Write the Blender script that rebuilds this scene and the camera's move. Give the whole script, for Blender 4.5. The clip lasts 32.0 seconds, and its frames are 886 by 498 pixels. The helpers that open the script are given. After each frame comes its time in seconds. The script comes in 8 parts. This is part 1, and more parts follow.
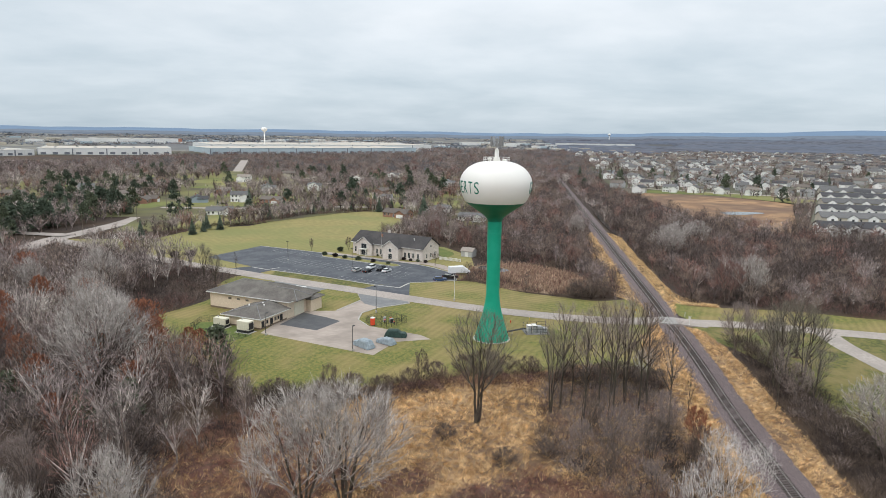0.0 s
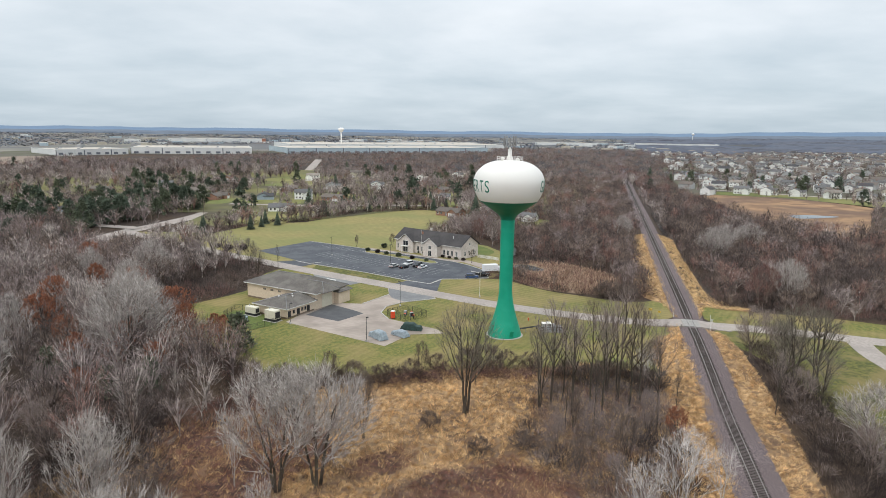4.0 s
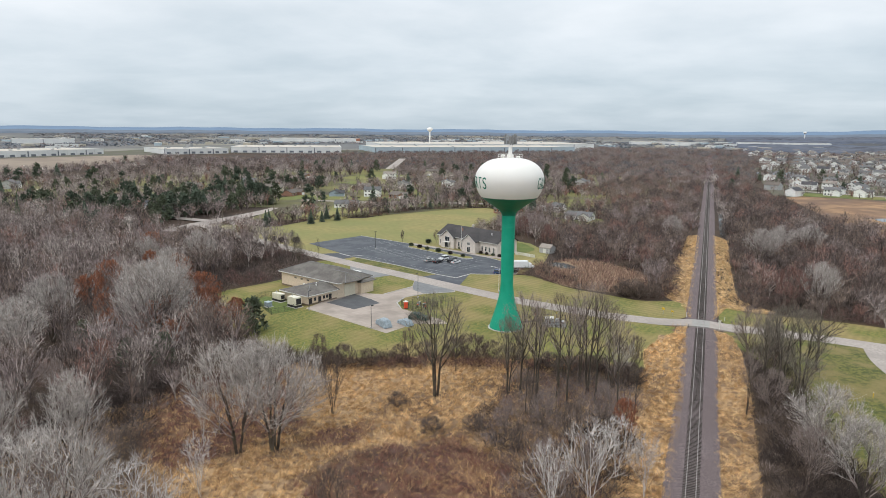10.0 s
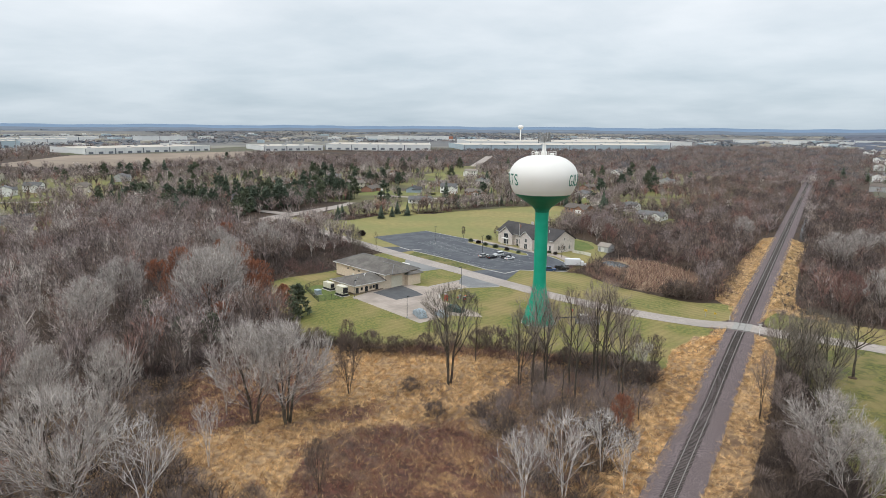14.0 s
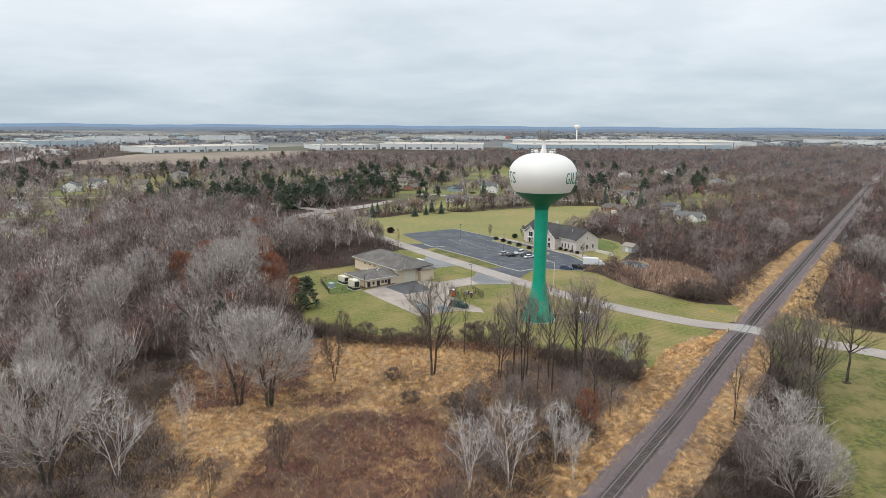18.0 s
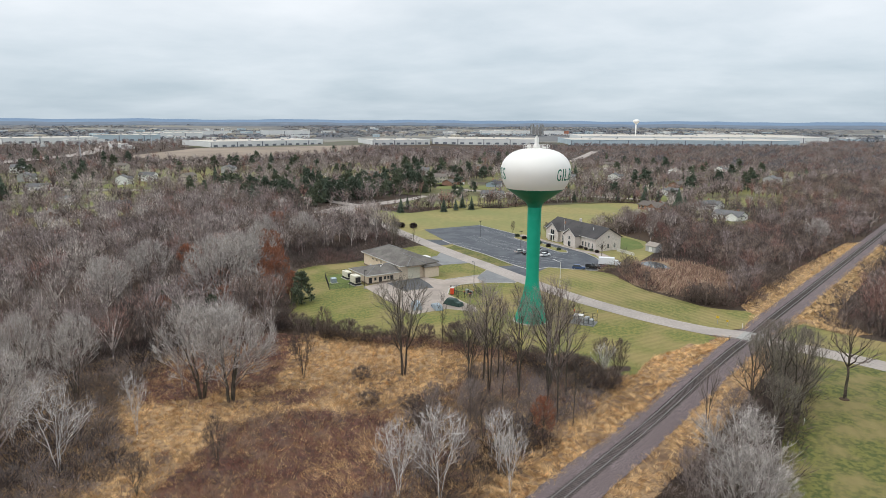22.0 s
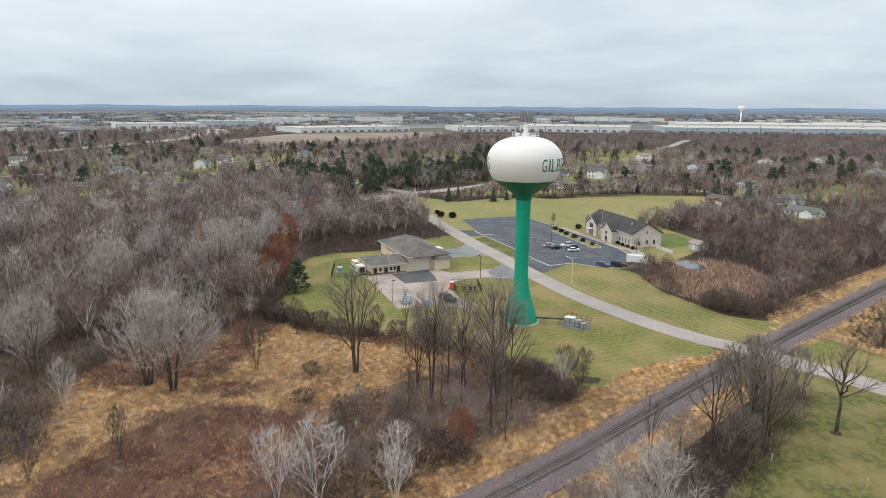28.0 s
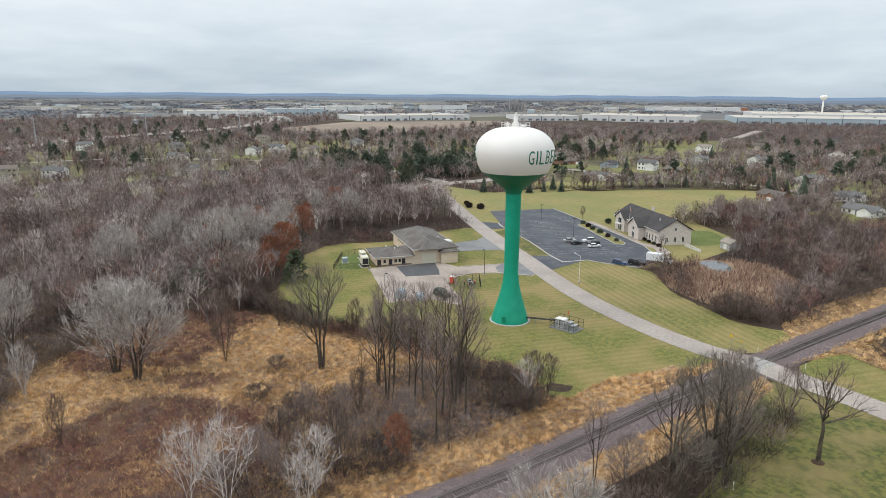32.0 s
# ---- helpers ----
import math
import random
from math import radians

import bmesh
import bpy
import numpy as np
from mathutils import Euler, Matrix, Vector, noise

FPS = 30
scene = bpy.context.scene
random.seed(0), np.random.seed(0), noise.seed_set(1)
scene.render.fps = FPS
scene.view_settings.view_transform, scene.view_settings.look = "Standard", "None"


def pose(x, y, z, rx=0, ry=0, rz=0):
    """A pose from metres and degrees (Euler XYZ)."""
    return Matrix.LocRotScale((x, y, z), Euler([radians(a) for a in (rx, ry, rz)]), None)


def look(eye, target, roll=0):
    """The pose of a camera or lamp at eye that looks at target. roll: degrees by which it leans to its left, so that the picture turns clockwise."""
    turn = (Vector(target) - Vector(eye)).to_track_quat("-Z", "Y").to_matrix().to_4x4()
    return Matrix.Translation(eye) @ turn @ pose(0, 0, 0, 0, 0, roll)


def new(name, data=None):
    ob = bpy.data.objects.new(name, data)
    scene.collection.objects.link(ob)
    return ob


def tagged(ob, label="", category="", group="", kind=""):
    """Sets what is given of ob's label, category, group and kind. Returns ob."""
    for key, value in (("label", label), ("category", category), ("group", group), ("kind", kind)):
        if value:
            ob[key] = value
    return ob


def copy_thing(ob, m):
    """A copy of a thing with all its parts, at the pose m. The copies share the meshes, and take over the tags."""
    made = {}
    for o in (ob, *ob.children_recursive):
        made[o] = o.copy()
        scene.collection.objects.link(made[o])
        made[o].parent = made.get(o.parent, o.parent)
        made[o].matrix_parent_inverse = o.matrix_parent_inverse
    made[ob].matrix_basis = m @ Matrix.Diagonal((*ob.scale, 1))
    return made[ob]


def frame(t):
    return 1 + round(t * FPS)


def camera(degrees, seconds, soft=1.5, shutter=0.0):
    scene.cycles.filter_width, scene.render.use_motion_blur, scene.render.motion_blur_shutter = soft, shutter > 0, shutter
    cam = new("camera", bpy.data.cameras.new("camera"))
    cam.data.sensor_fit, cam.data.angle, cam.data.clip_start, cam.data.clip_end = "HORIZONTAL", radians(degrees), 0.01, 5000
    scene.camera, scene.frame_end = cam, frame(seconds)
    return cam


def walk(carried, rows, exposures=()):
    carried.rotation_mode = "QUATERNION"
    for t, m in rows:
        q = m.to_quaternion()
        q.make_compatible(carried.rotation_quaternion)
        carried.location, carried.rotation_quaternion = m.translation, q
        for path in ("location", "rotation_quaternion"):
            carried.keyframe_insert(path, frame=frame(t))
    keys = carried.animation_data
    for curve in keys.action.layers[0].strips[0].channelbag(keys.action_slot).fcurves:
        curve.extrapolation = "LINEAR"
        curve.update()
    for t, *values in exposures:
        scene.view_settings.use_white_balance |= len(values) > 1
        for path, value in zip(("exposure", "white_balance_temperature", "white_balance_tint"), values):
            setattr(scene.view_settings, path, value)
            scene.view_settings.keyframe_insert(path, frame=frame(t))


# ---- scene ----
cam = camera(67.6, 32.0, soft=0.65)
METRES, EYE, TILT, LEAN, TURN = 149.73, 56.0, 0.8, 1.16, 6.3
ROWS = [
    (0.0, 0.0, 0.0, 0.0, 0.39, -10.89, -2.01),
    (0.5, 0.0141, -0.0036, 0.0004, 1.49, -10.94, -1.98),
    (1.0, 0.0284, -0.007, 0.001, 2.69, -11.0, -1.94),
    (1.5, 0.0428, -0.0104, 0.0016, 3.44, -11.04, -1.91),
    (2.0, 0.0563, -0.0134, 0.0019, 4.07, -11.06, -1.89),
    (2.5, 0.0704, -0.0169, 0.0024, 4.72, -11.08, -1.86),
    (3.0, 0.0849, -0.0203, 0.0029, 5.41, -11.08, -1.84),
    (3.5, 0.0989, -0.0233, 0.0036, 6.29, -11.09, -1.83),
    (5.5, 0.1544, -0.0329, 0.0054, 9.63, -11.23, -1.7),
    (6.0, 0.169, -0.0348, 0.0057, 10.29, -11.25, -1.65),
    (6.5, 0.1834, -0.0365, 0.0061, 10.94, -11.29, -1.63),
    (7.0, 0.1978, -0.038, 0.0066, 11.59, -11.31, -1.6),
    (7.5, 0.2126, -0.0393, 0.0071, 12.25, -11.33, -1.55),
    (8.0, 0.2267, -0.0407, 0.0077, 12.9, -11.36, -1.54),
    (8.5, 0.2411, -0.0416, 0.0078, 13.56, -11.36, -1.52),
    (9.0, 0.2555, -0.0426, 0.008, 14.21, -11.37, -1.49),
    (9.5, 0.2702, -0.0434, 0.008, 14.88, -11.37, -1.43),
    (10.0, 0.2846, -0.0441, 0.0082, 15.54, -11.39, -1.4),
    (10.5, 0.299, -0.0444, 0.0084, 16.27, -11.41, -1.39),
    (11.0, 0.3136, -0.0445, 0.0088, 17.35, -11.45, -1.37),
    (11.5, 0.328, -0.0445, 0.009, 18.54, -11.49, -1.33),
    (12.0, 0.3425, -0.0443, 0.0094, 19.86, -11.56, -1.27),
    (12.5, 0.3567, -0.0439, 0.0098, 21.22, -11.63, -1.27),
    (13.0, 0.3714, -0.0435, 0.0105, 22.47, -11.7, -1.23),
    (13.5, 0.3861, -0.0428, 0.0109, 23.18, -11.76, -1.19),
    (14.0, 0.4008, -0.042, 0.0111, 23.84, -11.76, -1.17),
    (14.5, 0.4149, -0.0409, 0.0113, 24.5, -11.77, -1.16),
    (16.5, 0.4702, -0.0322, 0.0105, 27.13, -11.78, -1.05),
    (17.0, 0.4841, -0.0289, 0.0108, 27.78, -11.8, -1.02),
    (17.5, 0.4982, -0.024, 0.0111, 28.46, -11.84, -1.0),
    (18.0, 0.5114, -0.0173, 0.0112, 29.11, -11.87, -0.98),
    (18.5, 0.5235, -0.0091, 0.0115, 29.72, -11.88, -0.92),
    (19.0, 0.5362, 0.0005, 0.0118, 30.38, -11.95, -0.92),
    (19.5, 0.5491, 0.011, 0.0118, 31.06, -12.02, -0.89),
    (20.0, 0.5611, 0.0226, 0.0119, 31.73, -12.11, -0.88),
    (20.5, 0.5727, 0.0348, 0.0119, 32.39, -12.16, -0.86),
    (21.0, 0.5845, 0.0473, 0.0118, 33.06, -12.23, -0.83),
    (21.5, 0.5962, 0.0602, 0.0118, 33.77, -12.32, -0.84),
    (22.0, 0.608, 0.0733, 0.0117, 34.48, -12.38, -0.81),
    (22.5, 0.6191, 0.0865, 0.0116, 35.18, -12.46, -0.76),
    (23.0, 0.6301, 0.0999, 0.0116, 35.88, -12.53, -0.72),
    (23.5, 0.6409, 0.114, 0.0117, 36.59, -12.61, -0.7),
    (24.0, 0.6513, 0.1282, 0.0117, 37.29, -12.71, -0.69),
    (24.5, 0.6614, 0.1423, 0.0115, 38.01, -12.82, -0.67),
    (25.0, 0.6715, 0.1564, 0.0113, 38.73, -12.91, -0.65),
    (25.5, 0.6812, 0.1706, 0.0111, 39.45, -13.01, -0.64),
    (27.5, 0.7189, 0.2289, 0.0113, 42.46, -13.49, -0.61),
    (28.0, 0.7275, 0.2438, 0.0114, 43.19, -13.59, -0.6),
    (28.5, 0.736, 0.259, 0.0115, 43.92, -13.7, -0.58),
    (29.0, 0.7445, 0.2746, 0.0115, 44.68, -13.8, -0.59),
    (29.5, 0.7524, 0.2901, 0.0114, 45.43, -13.9, -0.59),
    (30.0, 0.7601, 0.3054, 0.0113, 46.17, -14.01, -0.57),
    (30.5, 0.7676, 0.321, 0.0114, 46.91, -14.14, -0.57),
    (31.0, 0.7748, 0.3368, 0.0115, 47.68, -14.28, -0.57),
    (31.5, 0.7819, 0.3527, 0.0115, 48.43, -14.44, -0.56),
    (32.0, 0.789, 0.3688, 0.0113, 49.21, -14.61, -0.56),
]
walk(cam, [(t, pose(0, 0, EYE, TILT, LEAN, TURN) @ pose(METRES * x, METRES * y, METRES * z, 90 + pitch, roll, yaw)) for t, x, y, z, yaw, pitch, roll in ROWS])

# ---- world and light: a closed overcast sky ----
world = bpy.data.worlds.new("overcast_world")
scene.world = world
world.use_nodes = True
wn, wl = world.node_tree.nodes, world.node_tree.links
wn.clear()


def wnode(kind, **kw):
    n = wn.new(kind)
    for k, v in kw.items():
        n.inputs[int(k[1:])].default_value = v
    return n


def wmath(op, a, b=None):
    n = wn.new("ShaderNodeMath")
    n.operation = op
    for i, v in enumerate((a, b)):
        if v is None:
            continue
        if isinstance(v, (int, float)):
            n.inputs[i].default_value = v
        else:
            wl.new(v, n.inputs[i])
    return n.outputs[0]


SUN_ELEV, SUN_AZ = 48.0, 200.0
sky = wn.new("ShaderNodeTexSky")
sky.sky_type, sky.sun_disc = "NISHITA", False
sky.sun_elevation, sky.sun_rotation = radians(SUN_ELEV), radians(SUN_AZ)
wco = wn.new("ShaderNodeTexCoord")
wsep = wn.new("ShaderNodeSeparateXYZ")
wl.new(wco.outputs["Generated"], wsep.inputs[0])
up = wmath("MAXIMUM", wsep.outputs[2], 0.0)
flat = wmath("ADD", up, 0.16)
wcomb = wn.new("ShaderNodeCombineXYZ")
wl.new(wmath("DIVIDE", wsep.outputs[0], flat), wcomb.inputs[0])
wl.new(wmath("DIVIDE", wsep.outputs[1], flat), wcomb.inputs[1])
cl1 = wn.new("ShaderNodeTexNoise")
cl1.inputs["Scale"].default_value, cl1.inputs["Detail"].default_value, cl1.inputs["Roughness"].default_value = 0.55, 7.0, 0.55
cl1.inputs["Distortion"].default_value = 0.4
wl.new(wcomb.outputs[0], cl1.inputs["Vector"])
cl2 = wn.new("ShaderNodeTexNoise")
cl2.inputs["Scale"].default_value, cl2.inputs["Detail"].default_value = 1.7, 6.0
wl.new(wcomb.outputs[0], cl2.inputs["Vector"])
cloud = wmath("ADD", wmath("MULTIPLY", cl1.outputs[0], 0.62), wmath("MULTIPLY", cl2.outputs[0], 0.38))
ramp = wn.new("ShaderNodeValToRGB")
ramp.color_ramp.elements[0].position, ramp.color_ramp.elements[0].color = 0.36, (0.79, 0.88, 0.955, 1)
ramp.color_ramp.elements[1].position, ramp.color_ramp.elements[1].color = 0.62, (1.06, 1.11, 1.165, 1)
wl.new(cloud, ramp.inputs[0])
# brighter towards the zenith, as under a closed cloud layer
grad = wmath("ADD", wmath("MULTIPLY", wmath("POWER", up, 0.85), 1.15), 0.70)
wmul = wn.new("ShaderNodeVectorMath")
wmul.operation = "SCALE"
wl.new(ramp.outputs[0], wmul.inputs[0])
wl.new(grad, wmul.inputs["Scale"])
wb1 = wn.new("ShaderNodeBackground")
# bluer and a little dimmer low down
low = wn.new("ShaderNodeValToRGB")
low.color_ramp.elements[0].position, low.color_ramp.elements[0].color = 0.0, (0.88, 0.965, 1.02, 1)
low.color_ramp.elements[1].position, low.color_ramp.elements[1].color = 0.16, (1.0, 1.0, 1.0, 1)
wl.new(up, low.inputs[0])
wtint = wn.new("ShaderNodeVectorMath")
wtint.operation = "MULTIPLY"
wl.new(wmul.outputs[0], wtint.inputs[0])
wl.new(low.outputs[0], wtint.inputs[1])
wl.new(wtint.outputs[0], wb1.inputs[0])
wb1.inputs[1].default_value = 1.0
wb2 = wn.new("ShaderNodeBackground")
wl.new(sky.outputs[0], wb2.inputs[0])
wb2.inputs[1].default_value = 0.06
wmix = wn.new("ShaderNodeMixShader")
wmix.inputs[0].default_value = 0.12
wl.new(wb1.outputs[0], wmix.inputs[1])
wl.new(wb2.outputs[0], wmix.inputs[2])
wout = wn.new("ShaderNodeOutputWorld")
wl.new(wmix.outputs[0], wout.inputs[0])

sun = new("sun", bpy.data.lights.new("sun", "SUN"))
sun.data.energy, sun.data.angle, sun.data.color = 1.1, radians(28), (1.0, 0.97, 0.93)
sun.matrix_world = look((0, 0, 0), (-math.sin(radians(SUN_AZ)) * math.cos(radians(SUN_ELEV)), -math.cos(radians(SUN_AZ)) * math.cos(radians(SUN_ELEV)), -math.sin(radians(SUN_ELEV))))
sun.location = (0, 0, 300)


# ---- materials ----
def mat(name, c1, c2=None, scale=1.0, rough=0.8, bump=0.0, metal=0.0, scale2=None, c3=None, mix2=0.5, island=0.0, obrand=0.0, coords="pos", stretch=(1, 1, 1), lo=0.35, hi=0.65, detail=6.0, spec=0.3, rot=0.0, stripes=None):
    """A surface of two colours mixed by fine noise, a third by broad noise, with relief."""
    m = bpy.data.materials.new(name)
    m.use_nodes = True
    nt = m.node_tree
    n, l = nt.nodes, nt.links
    b = n["Principled BSDF"]
    b.inputs["Roughness"].default_value, b.inputs["Metallic"].default_value = rough, metal
    b.inputs["Specular IOR Level"].default_value = spec
    c2 = c2 or tuple(v * 0.8 for v in c1)
    if coords == "pos":
        co = n.new("ShaderNodeNewGeometry").outputs["Position"]
    else:
        co = n.new("ShaderNodeTexCoord").outputs["Object"]
    mp = n.new("ShaderNodeMapping")
    mp.inputs["Scale"].default_value = stretch
    mp.inputs["Rotation"].default_value = (0, 0, radians(rot))
    l.new(co, mp.inputs[0])
    t1 = n.new("ShaderNodeTexNoise")
    t1.inputs["Scale"].default_value, t1.inputs["Detail"].default_value = scale, detail
    l.new(mp.outputs[0], t1.inputs["Vector"])
    mr = n.new("ShaderNodeMapRange")
    mr.inputs[1].default_value, mr.inputs[2].default_value = lo, hi
    l.new(t1.outputs[0], mr.inputs[0])
    mx = n.new("ShaderNodeMix")
    mx.data_type = "RGBA"
    mx.inputs[6].default_value, mx.inputs[7].default_value = (*c1, 1), (*c2, 1)
    l.new(mr.outputs[0], mx.inputs[0])
    out = mx.outputs[2]
    if scale2:
        t2 = n.new("ShaderNodeTexNoise")
        t2.inputs["Scale"].default_value, t2.inputs["Detail"].default_value = scale2, 4.0
        l.new(co, t2.inputs["Vector"])
        m2 = n.new("ShaderNodeMapRange")
        m2.inputs[1].default_value, m2.inputs[2].default_value, m2.inputs[4].default_value = 0.42, 0.62, mix2 * 2
        l.new(t2.outputs[0], m2.inputs[0])
        mx2 = n.new("ShaderNodeMix")
        mx2.data_type = "RGBA"
        mx2.inputs[7].default_value = (*(c3 or tuple(v * 0.65 for v in c1)), 1)
        l.new(m2.outputs[0], mx2.inputs[0])
        l.new(out, mx2.inputs[6])
        out = mx2.outputs[2]
    if stripes:
        deg, width, dark = stripes
        wv = n.new("ShaderNodeTexWave")
        wv.wave_type, wv.bands_direction = "BANDS", "X"
        wv.inputs["Scale"].default_value, wv.inputs["Distortion"].default_value, wv.inputs["Detail"].default_value, wv.inputs["Detail Scale"].default_value = 0.314 / width, 1.1, 2.0, 0.25
        wm_ = n.new("ShaderNodeMapping")
        wm_.inputs["Rotation"].default_value = (0, 0, radians(deg))
        l.new(co, wm_.inputs[0])
        l.new(wm_.outputs[0], wv.inputs["Vector"])
        sr = n.new("ShaderNodeMapRange")
        sr.inputs[3].default_value, sr.inputs[4].default_value = 1.0, dark
        l.new(wv.outputs[1], sr.inputs[0])
        ss = n.new("ShaderNodeVectorMath")
        ss.operation = "SCALE"
        l.new(out, ss.inputs[0])
        l.new(sr.outputs[0], ss.inputs["Scale"])
        out = ss.outputs[0]
    if island or obrand:
        src = n.new("ShaderNodeNewGeometry").outputs["Random Per Island"] if island else n.new("ShaderNodeObjectInfo").outputs["Random"]
        amount = island or obrand
        m3 = n.new("ShaderNodeMapRange")
        m3.inputs[3].default_value, m3.inputs[4].default_value = 1 - amount, 1 + amount
        l.new(src, m3.inputs[0])
        sc = n.new("ShaderNodeVectorMath")
        sc.operation = "SCALE"
        l.new(out, sc.inputs[0])
        l.new(m3.outputs[0], sc.inputs["Scale"])
        out = sc.outputs[0]
    l.new(out, b.inputs["Base Color"])
    if bump:
        bp = n.new("ShaderNodeBump")
        bp.inputs["Strength"].default_value, bp.inputs["Distance"].default_value = min(1.0, bump * 4), bump
        l.new(t1.outputs[0], bp.inputs["Height"])
        l.new(bp.outputs[0], b.inputs["Normal"])
    return m


M = {}
# ground covers
M["litter"] = mat("leaf_litter", (0.0625, 0.0416, 0.0306), (0.0321, 0.0229, 0.0187), 1.3, 0.95, 0.12, scale2=0.03, c3=(0.0759, 0.0467, 0.0255), mix2=0.4)
M["lawn"] = mat("mown_lawn", (0.2, 0.183, 0.05), (0.112, 0.127, 0.033), 1.5, 0.95, 0.06, scale2=0.07, c3=(0.27, 0.205, 0.085), mix2=0.42, stripes=(18, 2.1, 0.87), detail=9.0, lo=0.4, hi=0.6)
M["lawnroad"] = mat("roadside_lawn", (0.225, 0.198, 0.062), (0.13, 0.138, 0.04), 1.5, 0.95, 0.06, scale2=0.06, c3=(0.28, 0.215, 0.09), mix2=0.4, stripes=(109.4, 2.3, 0.82), detail=9.0, lo=0.4, hi=0.6)
M["field"] = mat("mown_field", (0.28, 0.23, 0.09), (0.225, 0.19, 0.072), 0.35, 0.95, 0.05, scale2=0.022, c3=(0.185, 0.19, 0.065), mix2=0.4, stripes=(20, 3.0, 0.93))
M["plain"] = mat("far_plain", (0.25, 0.225, 0.175), (0.13, 0.128, 0.115), 0.006, 0.95, 0.0, scale2=0.0016, c3=(0.115, 0.115, 0.12), mix2=0.45, lo=0.42, hi=0.58)
M["settled"] = mat("settled_ground", (0.12, 0.118, 0.048), (0.078, 0.064, 0.044), 0.03, 0.95, 0.0, scale2=0.012, c3=(0.2, 0.185, 0.062), mix2=0.4, lo=0.42, hi=0.58)
M["estate"] = mat("estate_ground", (0.08, 0.085, 0.036), (0.095, 0.08, 0.057), 0.04, 0.95, 0.0, scale2=0.01, c3=(0.14, 0.13, 0.11), mix2=0.35)
# distance haze is put into the colour of these woods
M["farwood_haze_blue"] = mat("farthest_woods_hazed", (0.13, 0.155, 0.19), (0.1, 0.122, 0.155), 0.02, 0.95, 0.0)
M["grassblade"] = mat("grass_tufts", (0.20, 0.19, 0.05), (0.12, 0.14, 0.03), 0.3, 0.95, 0.0, island=0.45)
M["grasstan"] = mat("dry_grass_tufts", (0.30, 0.225, 0.095), (0.2, 0.16, 0.06), 0.3, 0.95, 0.0, island=0.4)
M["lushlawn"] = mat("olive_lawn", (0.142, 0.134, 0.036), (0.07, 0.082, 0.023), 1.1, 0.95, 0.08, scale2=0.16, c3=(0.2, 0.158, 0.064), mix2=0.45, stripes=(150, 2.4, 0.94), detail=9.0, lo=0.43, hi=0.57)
M["greengrass"] = mat("green_grass", (0.125, 0.15, 0.04), (0.08, 0.112, 0.028), 1.2, 0.95, 0.04, scale2=0.15, c3=(0.15, 0.16, 0.05), mix2=0.3)
M["fargrass"] = mat("far_lawn", (0.15, 0.165, 0.045), (0.11, 0.13, 0.035), 0.1, 0.95, 0.0, scale2=0.01, c3=(0.23, 0.2, 0.075))
M["marsh"] = mat("dead_reed_ground", (0.42, 0.275, 0.145), (0.16, 0.097, 0.055), 1.2, 0.95, 0.2, scale2=0.06, c3=(0.095, 0.054, 0.034), mix2=0.4)
M["russet"] = mat("russet_ground", (0.15, 0.075, 0.052), (0.06, 0.033, 0.026), 1.1, 0.95, 0.12, scale2=0.12, c3=(0.2, 0.115, 0.062), mix2=0.35, lo=0.42, hi=0.58)
M["eastbog"] = mat("orange_marsh_ground", (0.33, 0.2, 0.105), (0.2, 0.115, 0.066), 0.06, 0.95, 0.0, scale2=0.02, c3=(0.135, 0.083, 0.058), mix2=0.45, lo=0.42, hi=0.58)
M["bog"] = mat("cattail_ground", (0.27, 0.19, 0.122), (0.19, 0.128, 0.084), 0.2, 0.95, 0.1, scale2=0.05, c3=(0.15, 0.095, 0.06))
M["dirt"] = mat("bare_dirt", (0.30, 0.235, 0.18), (0.235, 0.182, 0.14), 0.03, 0.95, 0.0, scale2=0.004, c3=(0.19, 0.15, 0.112))
M["road"] = mat("worn_asphalt_road", (0.40, 0.345, 0.305), (0.30, 0.262, 0.232), 1.6, 0.92, 0.02, scale2=0.12, c3=(0.28, 0.245, 0.218), mix2=0.35)
M["asphalt"] = mat("dark_asphalt", (0.072, 0.077, 0.088), (0.046, 0.05, 0.06), 1.4, 0.75, 0.02, scale2=0.22, c3=(0.12, 0.123, 0.13), mix2=0.25)
M["newasphalt"] = mat("new_asphalt", (0.085, 0.085, 0.088), (0.07, 0.07, 0.074), 3.0, 0.85, 0.02, scale2=0.3, c3=(0.11, 0.11, 0.11), mix2=0.3)
M["concrete"] = mat("concrete_slab", (0.40, 0.335, 0.285), (0.335, 0.28, 0.238), 0.5, 0.9, 0.02, scale2=0.12, c3=(0.235, 0.195, 0.165), mix2=0.36, stretch=(1, 2.6, 1), rot=20)
M["oldasphalt"] = mat("grey_asphalt", (0.19, 0.19, 0.19), (0.15, 0.15, 0.152), 1.5, 0.88, 0.02, scale2=0.15, c3=(0.24, 0.235, 0.225), mix2=0.35)
M["kerb"] = mat("kerb_concrete", (0.45, 0.43, 0.39), (0.37, 0.35, 0.32), 2.0, 0.9, 0.01)
M["ballast"] = mat("ballast_stone", (0.215, 0.168, 0.165), (0.07, 0.052, 0.053), 4.6, 0.95, 0.16, scale2=0.16, c3=(0.125, 0.095, 0.092), mix2=0.32, lo=0.4, hi=0.6, detail=10)
M["crossing"] = mat("crossing_panel", (0.33, 0.315, 0.29), (0.27, 0.255, 0.235), 2.0, 0.9, 0.01)
M["steel"] = mat("rail_steel", (0.33, 0.31, 0.295), (0.2, 0.165, 0.145), 5.0, 0.5, 0.0, metal=0.3)
